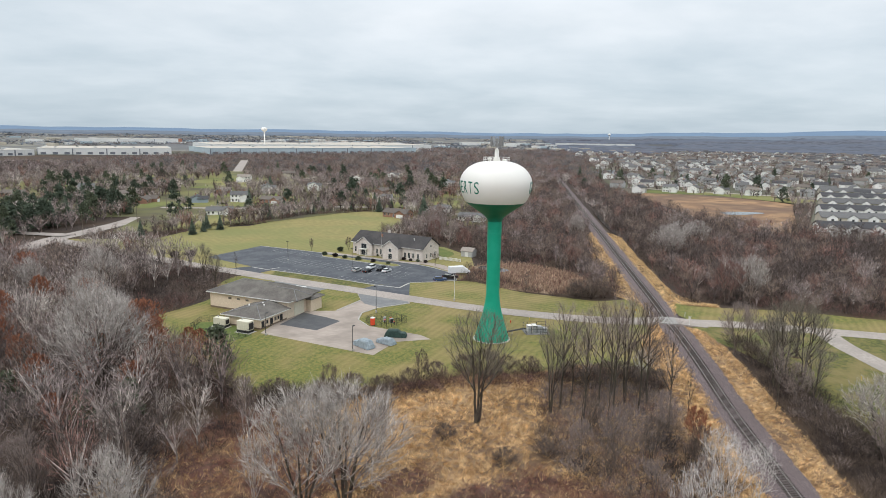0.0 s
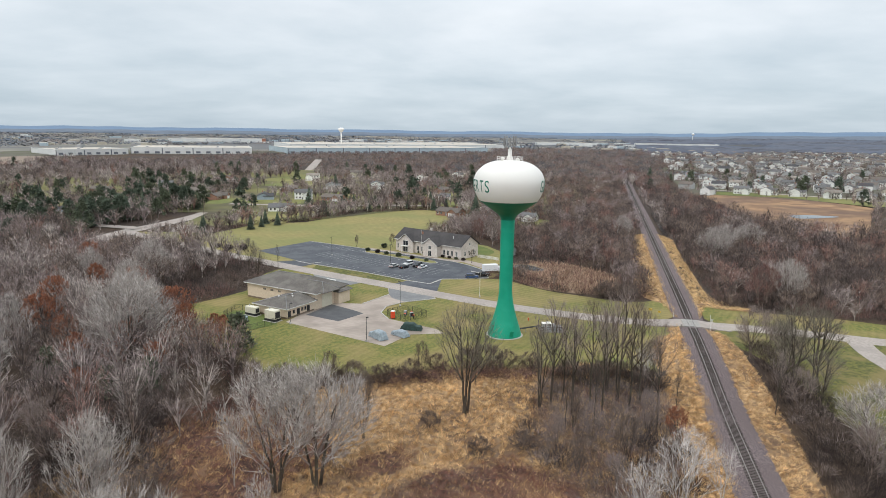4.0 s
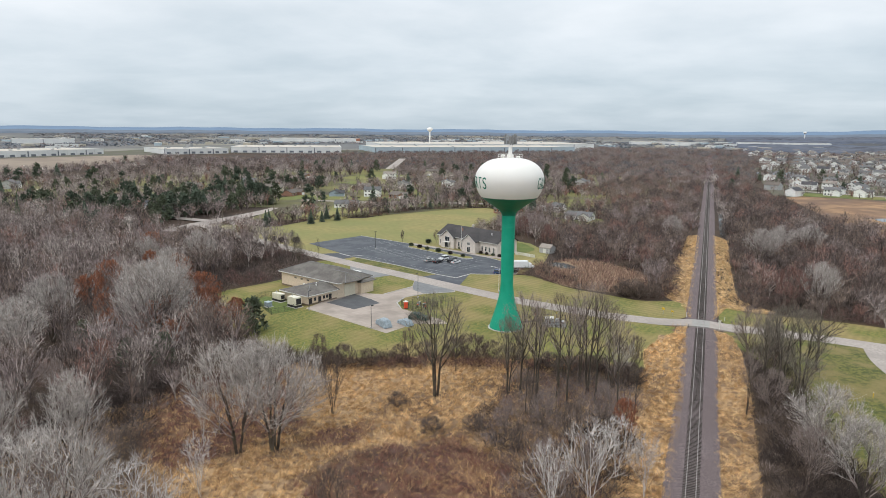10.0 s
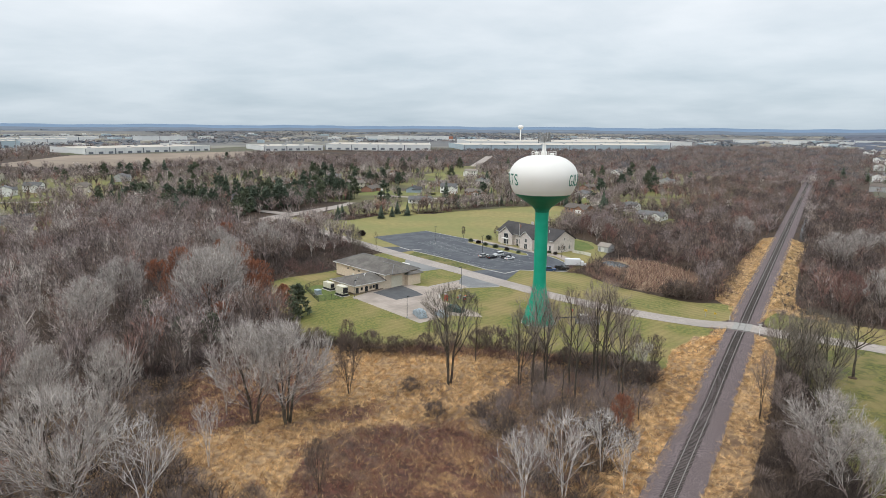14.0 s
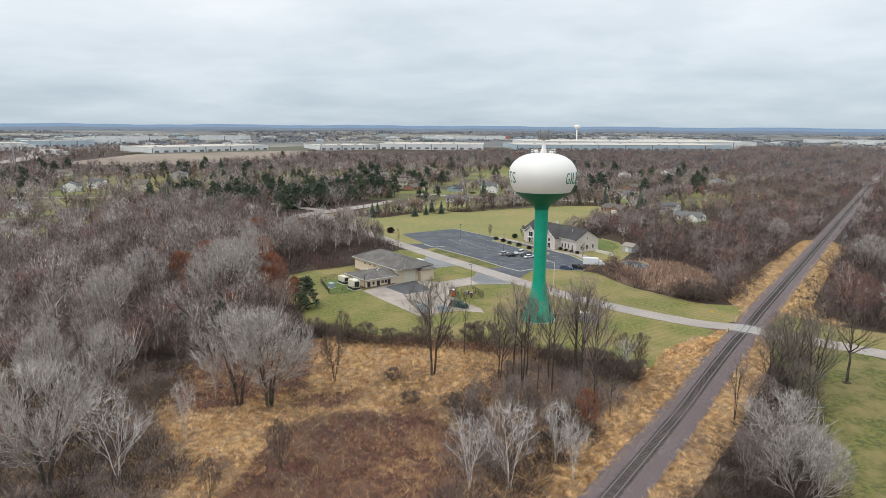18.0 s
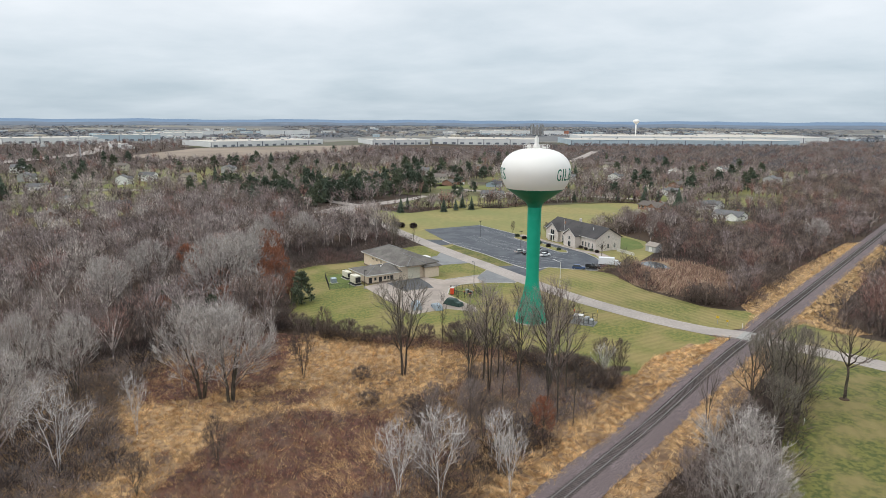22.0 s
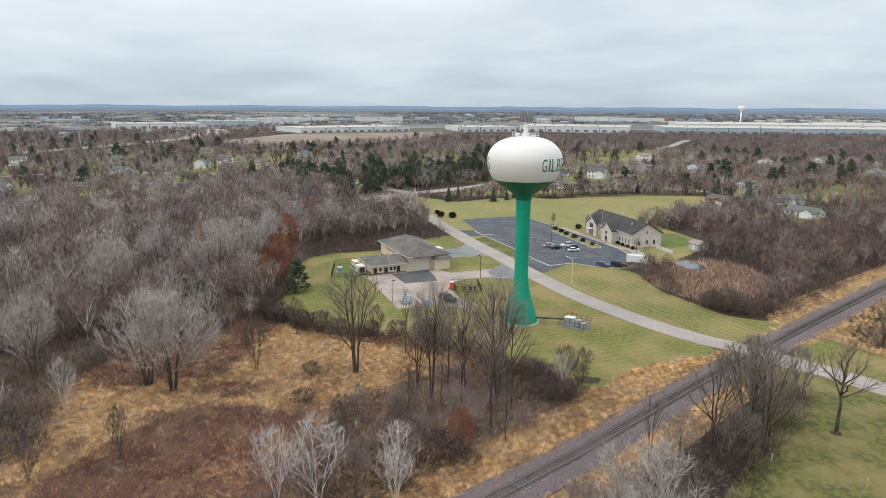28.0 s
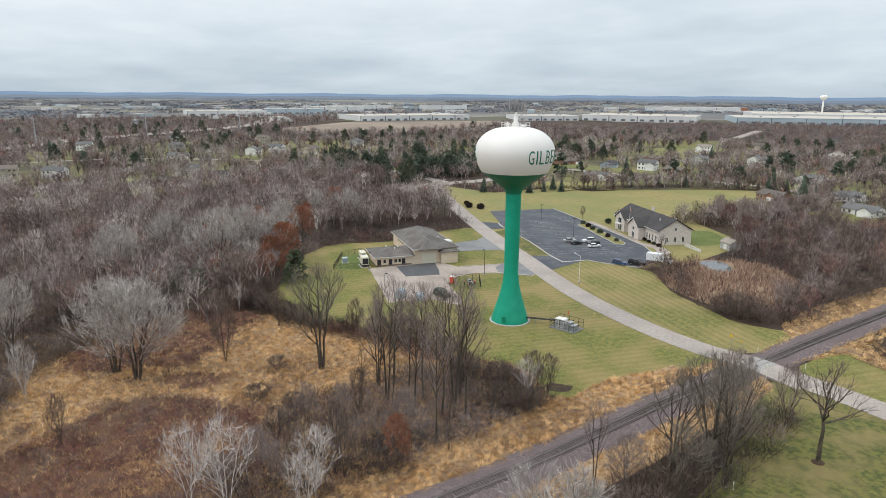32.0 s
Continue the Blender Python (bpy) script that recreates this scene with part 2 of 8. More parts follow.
M["tie"] = mat("creosoted_tie", (0.098, 0.083, 0.074), (0.055, 0.046, 0.042), 4.0, 0.9, 0.02, obrand=0.3)
M["tieisl"] = mat("creosoted_tie_far", (0.12, 0.102, 0.092), (0.07, 0.06, 0.054), 4.0, 0.9, 0.0, island=0.25)
M["water"] = mat("still_water", (0.06, 0.065, 0.065), (0.05, 0.055, 0.055), 0.1, 0.08, 0.0, spec=0.5)
M["line"] = mat("road_paint", (0.46, 0.45, 0.42), (0.22, 0.22, 0.21), 1.2, 0.8)
# vegetation
M["bark_brown"] = mat("bark_brown", (0.179, 0.135, 0.11), (0.11, 0.083, 0.068), 3.0, 0.95, 0.02, island=0.5)
M["bark_deep"] = mat("bark_deep", (0.0893, 0.068, 0.054), (0.0504, 0.04, 0.033), 3.0, 0.95, 0.02, scale2=0.6, c3=(0.0945, 0.085, 0.055), mix2=0.3, island=0.5)
M["bark_grey"] = mat("bark_grey", (0.307, 0.246, 0.221), (0.193, 0.153, 0.137), 3.0, 0.95, 0.02, island=0.5)
M["bark_pale"] = mat("bark_pale", (0.52, 0.47, 0.43), (0.31, 0.275, 0.25), 1.0, 0.95, 0.02, island=0.35, lo=0.4, hi=0.6)
M["bark_ash"] = mat("bark_ash", (0.50, 0.45, 0.412), (0.27, 0.238, 0.218), 1.0, 0.95, 0.02, island=0.35, lo=0.4, hi=0.6)
M["bark_birch"] = mat("bark_birch", (0.62, 0.57, 0.53), (0.38, 0.345, 0.32), 1.0, 0.95, 0.02, island=0.3, lo=0.4, hi=0.6)
M["bark_lichen"] = mat("bark_lichen", (0.225, 0.195, 0.155), (0.125, 0.107, 0.086), 2.0, 0.95, 0.02, island=0.4)
M["bark_red"] = mat("twigs_russet", (0.221, 0.125, 0.105), (0.147, 0.083, 0.073), 2.0, 0.95, 0.0, island=0.5)
M["bark_dark"] = mat("twigs_dark", (0.067, 0.0485, 0.0425), (0.0375, 0.0281, 0.0255), 2.0, 0.95, 0.0, island=0.5)
M["leaf_rust"] = mat("rust_leaves", (0.38, 0.16, 0.09), (0.22, 0.09, 0.054), 2.0, 0.9, 0.0, island=0.4)
M["needle"] = mat("conifer_needles", (0.10, 0.125, 0.085), (0.055, 0.072, 0.05), 0.8, 0.9, 0.0, island=0.35)
M["needle_soft"] = mat("pine_needles", (0.125, 0.142, 0.085), (0.07, 0.085, 0.055), 0.8, 0.9, 0.0, island=0.35)
# the woods' tones, from dark to pale
for key, col in (("wood_dark", (0.118, 0.092, 0.082)), ("wood_umber", (0.205, 0.154, 0.128)), ("wood_red", (0.262, 0.152, 0.126)), ("wood_mauve", (0.275, 0.219, 0.205)), ("wood_grey", (0.365, 0.307, 0.278)), ("wood_pale", (0.50, 0.44, 0.395))):
    M[key] = mat(key, tuple(v * 1.36 for v in col), tuple(v * 0.47 for v in col), 0.6, 0.95, 0.0, island=0.2, lo=0.42, hi=0.58)
M["straw"] = mat("dead_grass_blades", (0.86, 0.56, 0.275), (0.42, 0.245, 0.118), 0.9, 0.9, 0.0, scale2=0.045, c3=(0.30, 0.155, 0.085), mix2=0.22, island=0.3, lo=0.42, hi=0.58)
M["strawpale"] = mat("pale_dead_grass", (0.88, 0.62, 0.325), (0.48, 0.31, 0.15), 0.9, 0.9, 0.0, island=0.28, lo=0.4, hi=0.58)
M["cattail"] = mat("cattail_blades", (0.47, 0.33, 0.235), (0.30, 0.2, 0.142), 0.6, 0.9, 0.0, island=0.4)
M["stemred"] = mat("russet_stems", (0.25, 0.105, 0.075), (0.085, 0.04, 0.034), 0.8, 0.9, 0.0, island=0.4, lo=0.42, hi=0.58)
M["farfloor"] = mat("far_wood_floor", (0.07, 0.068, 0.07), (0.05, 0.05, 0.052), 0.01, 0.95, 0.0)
# canopy colour carries the blue of far haze
M["canopy"] = mat("far_canopy_hazed", (0.1, 0.105, 0.128), (0.052, 0.055, 0.07), 0.035, 0.95, 0.0, scale2=0.004, c3=(0.085, 0.1, 0.135), mix2=0.45, lo=0.44, hi=0.56, detail=9.0)
# twig colour lightened and greyed to imitate aerial haze
M["farwood_hazed"] = mat("far_woodland_hazed", (0.165, 0.16, 0.168), (0.12, 0.118, 0.128), 0.02, 0.95, 0.0, island=0.25)
# haze blue painted onto the farthest ridge
M["horizon"] = mat("horizon_ridge_hazed", (0.135, 0.20, 0.285), (0.118, 0.178, 0.26), 0.004, 1.0, 0.0)
# paint, walls, roofs
M["white"] = mat("white_tank_paint", (0.76, 0.735, 0.69), (0.72, 0.695, 0.645), 0.15, 0.45, 0.0, scale2=0.35, c3=(0.74, 0.715, 0.66), mix2=0.22, stretch=(1, 1, 0.15))
M["green"] = mat("green_tank_paint", (0.006, 0.30, 0.185), (0.006, 0.265, 0.16), 0.25, 0.45, 0.0, scale2=0.4, c3=(0.02, 0.34, 0.225), mix2=0.2, stretch=(1, 1, 0.2))
# green of the tank's lower cone, darker than the column's
M["greendark"] = mat("darker_tank_green", (0.006, 0.165, 0.098), (0.006, 0.14, 0.082), 0.25, 0.5, 0.0, scale2=0.4, c3=(0.012, 0.19, 0.115), mix2=0.2)
M["antenna"] = mat("weathered_antenna_grey", (0.27, 0.265, 0.255), (0.2, 0.195, 0.19), 3.0, 0.6)
M["letter"] = mat("green_letter_paint", (0.01, 0.13, 0.085), (0.012, 0.15, 0.1), 1.0, 0.5)
M["brick"] = mat("tan_brick", (0.68, 0.565, 0.435), (0.59, 0.485, 0.365), 2.2, 0.9, 0.01, scale2=0.3, c3=(0.62, 0.51, 0.39), mix2=0.3)
M["brickdark"] = mat("brown_brick_base", (0.22, 0.165, 0.12), (0.17, 0.125, 0.09), 3.0, 0.9, 0.01)
M["shingle"] = mat("grey_brown_shingles", (0.135, 0.12, 0.106), (0.095, 0.085, 0.076), 3.0, 0.95, 0.01, scale2=0.25, c3=(0.19, 0.175, 0.155), mix2=0.3)
M["shingledark"] = mat("charcoal_shingles", (0.062, 0.057, 0.056), (0.045, 0.042, 0.042), 3.0, 0.95, 0.01, scale2=0.25, c3=(0.08, 0.072, 0.07), mix2=0.3)
M["stonewall"] = mat("pale_stone_brick", (0.66, 0.595, 0.54), (0.50, 0.445, 0.40), 1.6, 0.9, 0.01, scale2=0.3, c3=(0.58, 0.52, 0.47), mix2=0.3)
M["trim"] = mat("white_trim", (0.72, 0.70, 0.66), (0.66, 0.64, 0.6), 2.0, 0.6)
M["tantrim"] = mat("tan_trim", (0.42, 0.36, 0.28), (0.38, 0.32, 0.25), 2.0, 0.6)
M["glass"] = mat("dark_window_glass", (0.03, 0.035, 0.04), (0.025, 0.03, 0.033), 1.0, 0.08, spec=0.6)
M["black"] = mat("black_steel", (0.03, 0.03, 0.032), (0.022, 0.022, 0.024), 3.0, 0.6)
M["galv"] = mat("galvanised_steel", (0.42, 0.43, 0.44), (0.34, 0.35, 0.36), 3.0, 0.5, metal=0.5)
M["cream"] = mat("cream_cabinet_paint", (0.66, 0.62, 0.50), (0.6, 0.56, 0.45), 2.0, 0.55)
M["red"] = mat("red_plastic", (0.70, 0.085, 0.03), (0.62, 0.075, 0.03), 2.0, 0.5)
M["tarpblue"] = mat("blue_grey_tarp", (0.30, 0.345, 0.37), (0.2, 0.24, 0.265), 1.5, 0.6, 0.06)
M["tarpgreen"] = mat("dark_green_tarp", (0.03, 0.06, 0.05), (0.02, 0.04, 0.035), 1.5, 0.6, 0.06)
M["carwhite"] = mat("white_car_paint", (0.72, 0.72, 0.72), (0.7, 0.7, 0.7), 1.0, 0.25, spec=0.5)
M["carblack"] = mat("black_car_paint", (0.02, 0.021, 0.024), (0.02, 0.02, 0.022), 1.0, 0.25, spec=0.5)
M["carblue"] = mat("blue_car_paint", (0.035, 0.07, 0.16), (0.035, 0.065, 0.15), 1.0, 0.25, spec=0.5)
M["carsilver"] = mat("silver_car_paint", (0.5, 0.5, 0.48), (0.48, 0.48, 0.46), 1.0, 0.3, metal=0.3)
M["tyre"] = mat("tyre_rubber", (0.025, 0.025, 0.025), (0.02, 0.02, 0.02), 5.0, 0.9)
M["yellow"] = mat("yellow_paint", (0.62, 0.42, 0.04), (0.55, 0.36, 0.04), 3.0, 0.6)
M["wood"] = mat("weathered_pole_wood", (0.19, 0.15, 0.115), (0.13, 0.105, 0.08), 3.0, 0.9)
M["whitewall"] = mat("white_panel_wall", (0.66, 0.66, 0.64), (0.6, 0.6, 0.59), 0.05, 0.7)
M["greyroof"] = mat("pale_flat_roof", (0.50, 0.45, 0.385), (0.45, 0.40, 0.34), 0.02, 0.9)
M["bluewall"] = mat("pale_blue_wall", (0.40, 0.47, 0.51), (0.36, 0.43, 0.47), 0.05, 0.7)
M["redwall"] = mat("brick_red_wall", (0.36, 0.16, 0.105), (0.3, 0.13, 0.09), 0.05, 0.8)
M["darkdoor"] = mat("dark_dock_door", (0.16, 0.17, 0.19), (0.13, 0.14, 0.16), 0.5, 0.6)
for key, col in (("siding_white", (0.8, 0.79, 0.76)), ("siding_beige", (0.50, 0.45, 0.37)), ("siding_grey", (0.42, 0.42, 0.41)), ("siding_blue", (0.32, 0.38, 0.43)), ("siding_brick", (0.30, 0.165, 0.115))):
    M[key] = mat(key, col, tuple(v * 0.88 for v in col), 0.6, 0.8, obrand=0.1, coords="obj")
for key, col in (("roof_grey", (0.14, 0.136, 0.134)), ("roof_brown", (0.155, 0.13, 0.112)), ("roof_dark", (0.075, 0.073, 0.077)), ("roof_tan", (0.27, 0.235, 0.20))):
    M[key] = mat(key, col, tuple(v * 0.82 for v in col), 1.5, 0.95, obrand=0.15, coords="obj")


# ---- mesh helpers ----
def part(name, bm, material, parent=None, label="", smooth=False):
    """One mesh object from a bmesh, under a thing or a part."""
    me = bpy.data.meshes.new(name)
    bm.to_mesh(me)
    bm.free()
    me.materials.append(material)
    if smooth:
        me.polygons.foreach_set("use_smooth", [True] * len(me.polygons))
    ob = new(name, me)
    if parent:
        ob.parent = parent
    if label:
        ob["label"] = label
    return ob


def shared(name, me, parent=None, m=None):
    ob = new(name, me)
    if parent:
        ob.parent = parent
    if m is not None:
        ob.matrix_basis = m
    return ob


def tri_mesh(name, verts, mats, midx=None, quads=None):
    """A mesh from an array of triangles (n, 3, 3)."""
    v = np.ascontiguousarray(verts, dtype=np.float32).reshape(-1, 3)
    n = len(v) // 3
    me = bpy.data.meshes.new(name)
    me.vertices.add(len(v))
    me.vertices.foreach_set("co", v.ravel())
    me.loops.add(len(v))
    me.loops.foreach_set("vertex_index", np.arange(len(v), dtype=np.int32))
    me.polygons.add(n)
    me.polygons.foreach_set("loop_start", np.arange(0, 3 * n, 3, dtype=np.int32))
    for m in mats:
        me.materials.append(m)
    if midx is not None:
        me.polygons.foreach_set("material_index", np.asarray(midx, dtype=np.int32))
    me.update(calc_edges=True)
    return me


def box(bm, x0, y0, z0, x1, y1, z1, bevel=0.0):
    vs = [bm.verts.new(p) for p in ((x0, y0, z0), (x1, y0, z0), (x1, y1, z0), (x0, y1, z0), (x0, y0, z1), (x1, y0, z1), (x1, y1, z1), (x0, y1, z1))]
    fs = [bm.faces.new([vs[i] for i in f]) for f in ((3, 2, 1, 0), (4, 5, 6, 7), (0, 1, 5, 4), (1, 2, 6, 5), (2, 3, 7, 6), (3, 0, 4, 7))]
    if bevel:
        es = list({e for f in fs for e in f.edges})
        bmesh.ops.bevel(bm, geom=es, offset=bevel, segments=2, affect="EDGES")
    return bm


def boxed(*a, **k):
    return box(bmesh.new(), *a, **k)


def lathe(bm, prof, n=24, close=True, cx=0.0, cy=0.0):
    """A turned shape: rings of (radius, height)."""
    rings = []
    for r, z in prof:
        rings.append([bm.verts.new((cx + r * math.cos(2 * math.pi * i / n), cy + r * math.sin(2 * math.pi * i / n), z)) for i in range(n)])
    for a, b in zip(rings, rings[1:]):
        for i in range(n):
            bm.faces.new((a[i], a[(i + 1) % n], b[(i + 1) % n], b[i]))
    if close:
        bm.faces.new(rings[0][::-1])
        bm.faces.new(rings[-1])
    return bm


def tube(bm, p, q, r0, r1=None, n=8):
    """A closed tapered rod from p to q."""
    p, q = Vector(p), Vector(q)
    r1 = r0 if r1 is None else r1
    turn = (q - p).to_track_quat("Z", "Y").to_matrix()
    a = [bm.verts.new(p + turn @ Vector((r0 * math.cos(2 * math.pi * i / n), r0 * math.sin(2 * math.pi * i / n), 0))) for i in range(n)]
    b = [bm.verts.new(q + turn @ Vector((r1 * math.cos(2 * math.pi * i / n), r1 * math.sin(2 * math.pi * i / n), 0))) for i in range(n)]
    for i in range(n):
        bm.faces.new((a[i], a[(i + 1) % n], b[(i + 1) % n], b[i]))
    bm.faces.new(a[::-1])
    bm.faces.new(b)
    return bm


def prism(bm, poly, z0, z1):
    """An upright prism over a plan polygon."""
    a = [bm.verts.new((x, y, z0)) for x, y in poly]
    b = [bm.verts.new((x, y, z1)) for x, y in poly]
    n = len(poly)
    area = sum(poly[i][0] * poly[(i + 1) % n][1] - poly[(i + 1) % n][0] * poly[i][1] for i in range(n))
    if area < 0:
        a, b = a[::-1], b[::-1]
    bm.faces.new(a[::-1])
    bm.faces.new(b)
    for i in range(n):
        bm.faces.new((a[i], a[(i + 1) % n], b[(i + 1) % n], b[i]))
    return bm


def empty(name, m, label, category, group="", kind=""):
    e = new(name)
    e.empty_display_size = 0.3
    e.matrix_basis = m
    return tagged(e, label, category, group, kind)


def smooth01(v):
    v = np.clip(v, 0, 1)
    return v * v * (3 - 2 * v)


# ---- the lie of the land ----
def lie(x, y):
    """Height of the ground, in metres."""
    x, y = np.asarray(x, float), np.asarray(y, float)
    start = 100 + 20 * smooth01((x - 25) / 12)
    z = 0.4 + 1.8 * smooth01((y - start) / 50)
    r = np.hypot(x, y - 150)
    z = z - 2.0 * smooth01((x - 50) / 8) * smooth01((y - 212) / 14) * (1 - smooth01((r - 650) / 300))
    z = z + 0.5 * np.exp(-((x - 44.2) / 5.5) ** 2) * smooth01((y - 165) / 18) * (1 - smooth01((y - 1300) / 200))
    z = z + 8.5 * smooth01((r - 450) / 800)
    az = np.degrees(np.arctan2(x, y - 150))
    rim = 36 + 20 * smooth01((az - 2) / 14) + 26 * smooth01((az - 14) / 14) + 2.5 * np.sin(az * 0.55) + 1.5 * np.sin(az * 1.7 + 1)
    return z + (rim - 9) * smooth01((r - 2300) / 2400)


def spot(x, y, off=0.0):
    return float(lie(x, y)) + off


# the ground: one sheet out to the horizon
radii = np.concatenate([[0], 3.0 * (4760 / 3.0) ** (np.arange(110) / 109.0)])
nseg = 200
ang = np.linspace(0, 2 * math.pi, nseg, endpoint=False)
gx = (radii[:, None] * np.cos(ang)).ravel()
gy = (radii[:, None] * np.sin(ang)).ravel() + 150
gv = np.stack([gx, gy, lie(gx, gy)], 1)
ii, jj = np.meshgrid(np.arange(len(radii) - 1), np.arange(nseg), indexing="ij")
qa, qb = ii * nseg + jj, ii * nseg + (jj + 1) % nseg
gf = np.stack([qa, qa + nseg, qb + nseg, qb], -1).reshape(-1, 4)
gme = bpy.data.meshes.new("ground")
gme.from_pydata(gv.tolist(), [], gf.tolist())
gme.materials.append(M["litter"])
gme.materials.append(M["plain"])
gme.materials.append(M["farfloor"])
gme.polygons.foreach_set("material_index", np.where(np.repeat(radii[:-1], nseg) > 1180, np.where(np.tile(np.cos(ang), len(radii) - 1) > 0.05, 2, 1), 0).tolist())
gme.polygons.foreach_set("use_smooth", [True] * len(gme.polygons))
ground = tagged(new("ground", gme), "brown leaf-littered ground under the bare woods", "ground", kind="structure")

# the wooded ridge along the horizon, distance haze painted into its blue-grey
azs = np.linspace(0, 2 * math.pi, 361)
rv, rf = [], []
for i, a in enumerate(azs[:-1]):
    for k, (rr, up_) in enumerate(((3300, 0.0), (3360, 7.0), (3700, 9.0), (4150, 11.0), (4720, 13.0))):
        x, y = rr * math.sin(a), 150 + rr * math.cos(a)
        rv.append((x, y, spot(x, y, up_ + (2.2 * noise.noise((a * 30, k * 3.1, 0)) if k else -3))))
for i in range(360):
    for k in range(4):
        a, b = i * 5 + k, ((i + 1) % 360) * 5 + k
        rf.append((a, a + 1, b + 1, b))
rme = bpy.data.meshes.new("backdrop")
rme.from_pydata(rv, [], rf)
rme.materials.append(M["farwood_haze_blue"])
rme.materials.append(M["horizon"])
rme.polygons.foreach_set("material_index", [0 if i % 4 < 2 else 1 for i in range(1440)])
tagged(new("backdrop", rme), "wooded ridge along the horizon, painted in the blue-grey of distance haze", "distant hills", kind="structure")


def inside(x, y, poly):
    x, y = np.asarray(x, float), np.asarray(y, float)
    res = np.zeros(x.shape, bool)
    n = len(poly)
    for i in range(n):
        (xa, ya), (xb, yb) = poly[i], poly[(i + 1) % n]
        hitm = ((ya > y) != (yb > y)) & (x < (xb - xa) * (y - ya) / (yb - ya + 1e-12) + xa)
        res ^= hitm
    return res


def rounded(poly, times=2):
    for _ in range(times):
        out = []
        for i in range(len(poly)):
            (xa, ya), (xb, yb) = poly[i], poly[(i + 1) % len(poly)]
            out += [(0.8 * xa + 0.2 * xb, 0.8 * ya + 0.2 * yb), (0.2 * xa + 0.8 * xb, 0.2 * ya + 0.8 * yb)]
        poly = out
    return poly


def sheet_bm(poly, off, step=8.0):
    """A thin sheet over a plan polygon that follows the ground."""
    bm = bmesh.new()
    n = len(poly)
    area = sum(poly[i][0] * poly[(i + 1) % n][1] - poly[(i + 1) % n][0] * poly[i][1] for i in range(n))
    f = bm.faces.new([bm.verts.new((x, y, 0)) for x, y in (poly if area > 0 else poly[::-1])])
    xs, ys = [p[0] for p in poly], [p[1] for p in poly]
    for axis, lo_, hi_ in ((0, min(xs), max(xs)), (1, min(ys), max(ys))):
        v = math.ceil(lo_ / step) * step
        while v < hi_:
            nrm = (1, 0, 0) if axis == 0 else (0, 1, 0)
            bmesh.ops.bisect_plane(bm, geom=bm.verts[:] + bm.edges[:] + bm.faces[:], plane_co=(v, v, 0), plane_no=nrm)
            v += step
    bmesh.ops.triangulate(bm, faces=bm.faces[:])
    for v in bm.verts:
        v.co.z = spot(v.co.x, v.co.y, off)
    return bm


def sheet(name, poly, material, off, label, category, step=8.0):
    return tagged(part(name, sheet_bm(poly, off, step), material, smooth=True), label, category, kind="structure")


def spline(pts, step=3.0):
    """Points along a smooth line through the given ones."""
    out = []
    ps = [Vector(p) for p in pts]
    for i in range(len(ps) - 1):
        p0, p1, p2, p3 = ps[max(i - 1, 0)], ps[i], ps[i + 1], ps[min(i + 2, len(ps) - 1)]
        n = max(1, int((p2 - p1).length / step))
        for k in range(n):
            t = k / n
            out.append(0.5 * (2 * p1 + (p2 - p0) * t + (2 * p0 - 5 * p1 + 4 * p2 - p3) * t * t + (3 * p1 - p0 - 3 * p2 + p3) * t ** 3))
    out.append(ps[-1])
    return out


def ribbon(pts, width, off, step=3.0, side=0.0):
    line = spline([(*p, 0) for p in pts], step)
    bm = bmesh.new()
    rows = []
    for i, p in enumerate(line):
        d = (line[min(i + 1, len(line) - 1)] - line[max(i - 1, 0)]).normalized()
        nrm = Vector((-d.y, d.x, 0))
        rows.append([bm.verts.new((*(p + nrm * (side + s * width / 2)).xy, 0)) for s in (1, 0, -1)])
    for a, b in zip(rows, rows[1:]):
        for k in range(2):
            bm.faces.new((a[k], a[k + 1], b[k + 1], b[k]))
    for v in bm.verts:
        v.co.z = spot(v.co.x, v.co.y, off)
    return bm


# plan of the mown grass, the pavements and the bare ground
ROAD = [(-226, 292), (-150, 255), (-95, 230.5), (-58, 216), (-28, 204), (-10, 197.8), (6, 194), (23, 191.6), (40, 191.8), (57, 193), (75, 192), (90, 189.5), (130, 184), (220, 176)]
CROSSROAD = [(-216, 262), (-221, 290), (-221, 325), (-226, 370), (-250, 450), (-290, 625), (-325, 730), (-420, 980)]
DRIVE_E = [(86, 190), (85.6, 178), (87, 168), (89.4, 157), (94, 145), (102, 134), (122, 122), (165, 112)]
LAWN = rounded([(-106, 168), (-94, 151), (-74, 139), (-55, 124), (-46, 128), (-28, 133), (-13, 140), (7, 145), (17, 153), (33, 147), (31, 165), (39.5, 187), (30, 189), (15, 190), (-11, 195), (-34, 203), (-62, 214), (-88, 225), (-103, 231), (-104, 215), (-97, 202), (-97, 190)], 1)
LAWN_N = rounded([(-37, 209), (-28, 206.5), (-15, 202), (4, 197), (22, 194), (40.5, 194), (39.5, 219), (26, 213.5), (16, 217), (2, 221.5), (-8, 229), (-16, 236), (-30, 233), (-40, 228)], 1)
FIELD = [(-216, 292), (-190, 278), (-150, 258), (-105, 237), (-60, 219), (-42, 212), (-36, 228), (-20, 238), (-17, 262), (-20, 284), (-34, 305), (-58, 318), (-52, 395), (-80, 438), (-104, 432), (-136, 400), (-150, 352), (-172, 338), (-176, 300)]
LAWN_ES = rounded([(49.5, 190), (60, 190.5), (84, 188), (120, 182), (190, 176), (190, 90), (120, 70), (88, 84), (73, 108), (66, 132), (63, 150), (57, 168), (52, 178)], 1)
LAWN_EN = rounded([(49, 195), (60, 196), (90, 192), (150, 184), (150, 198), (107, 206), (85, 212), (62, 212), (49, 217)], 1)
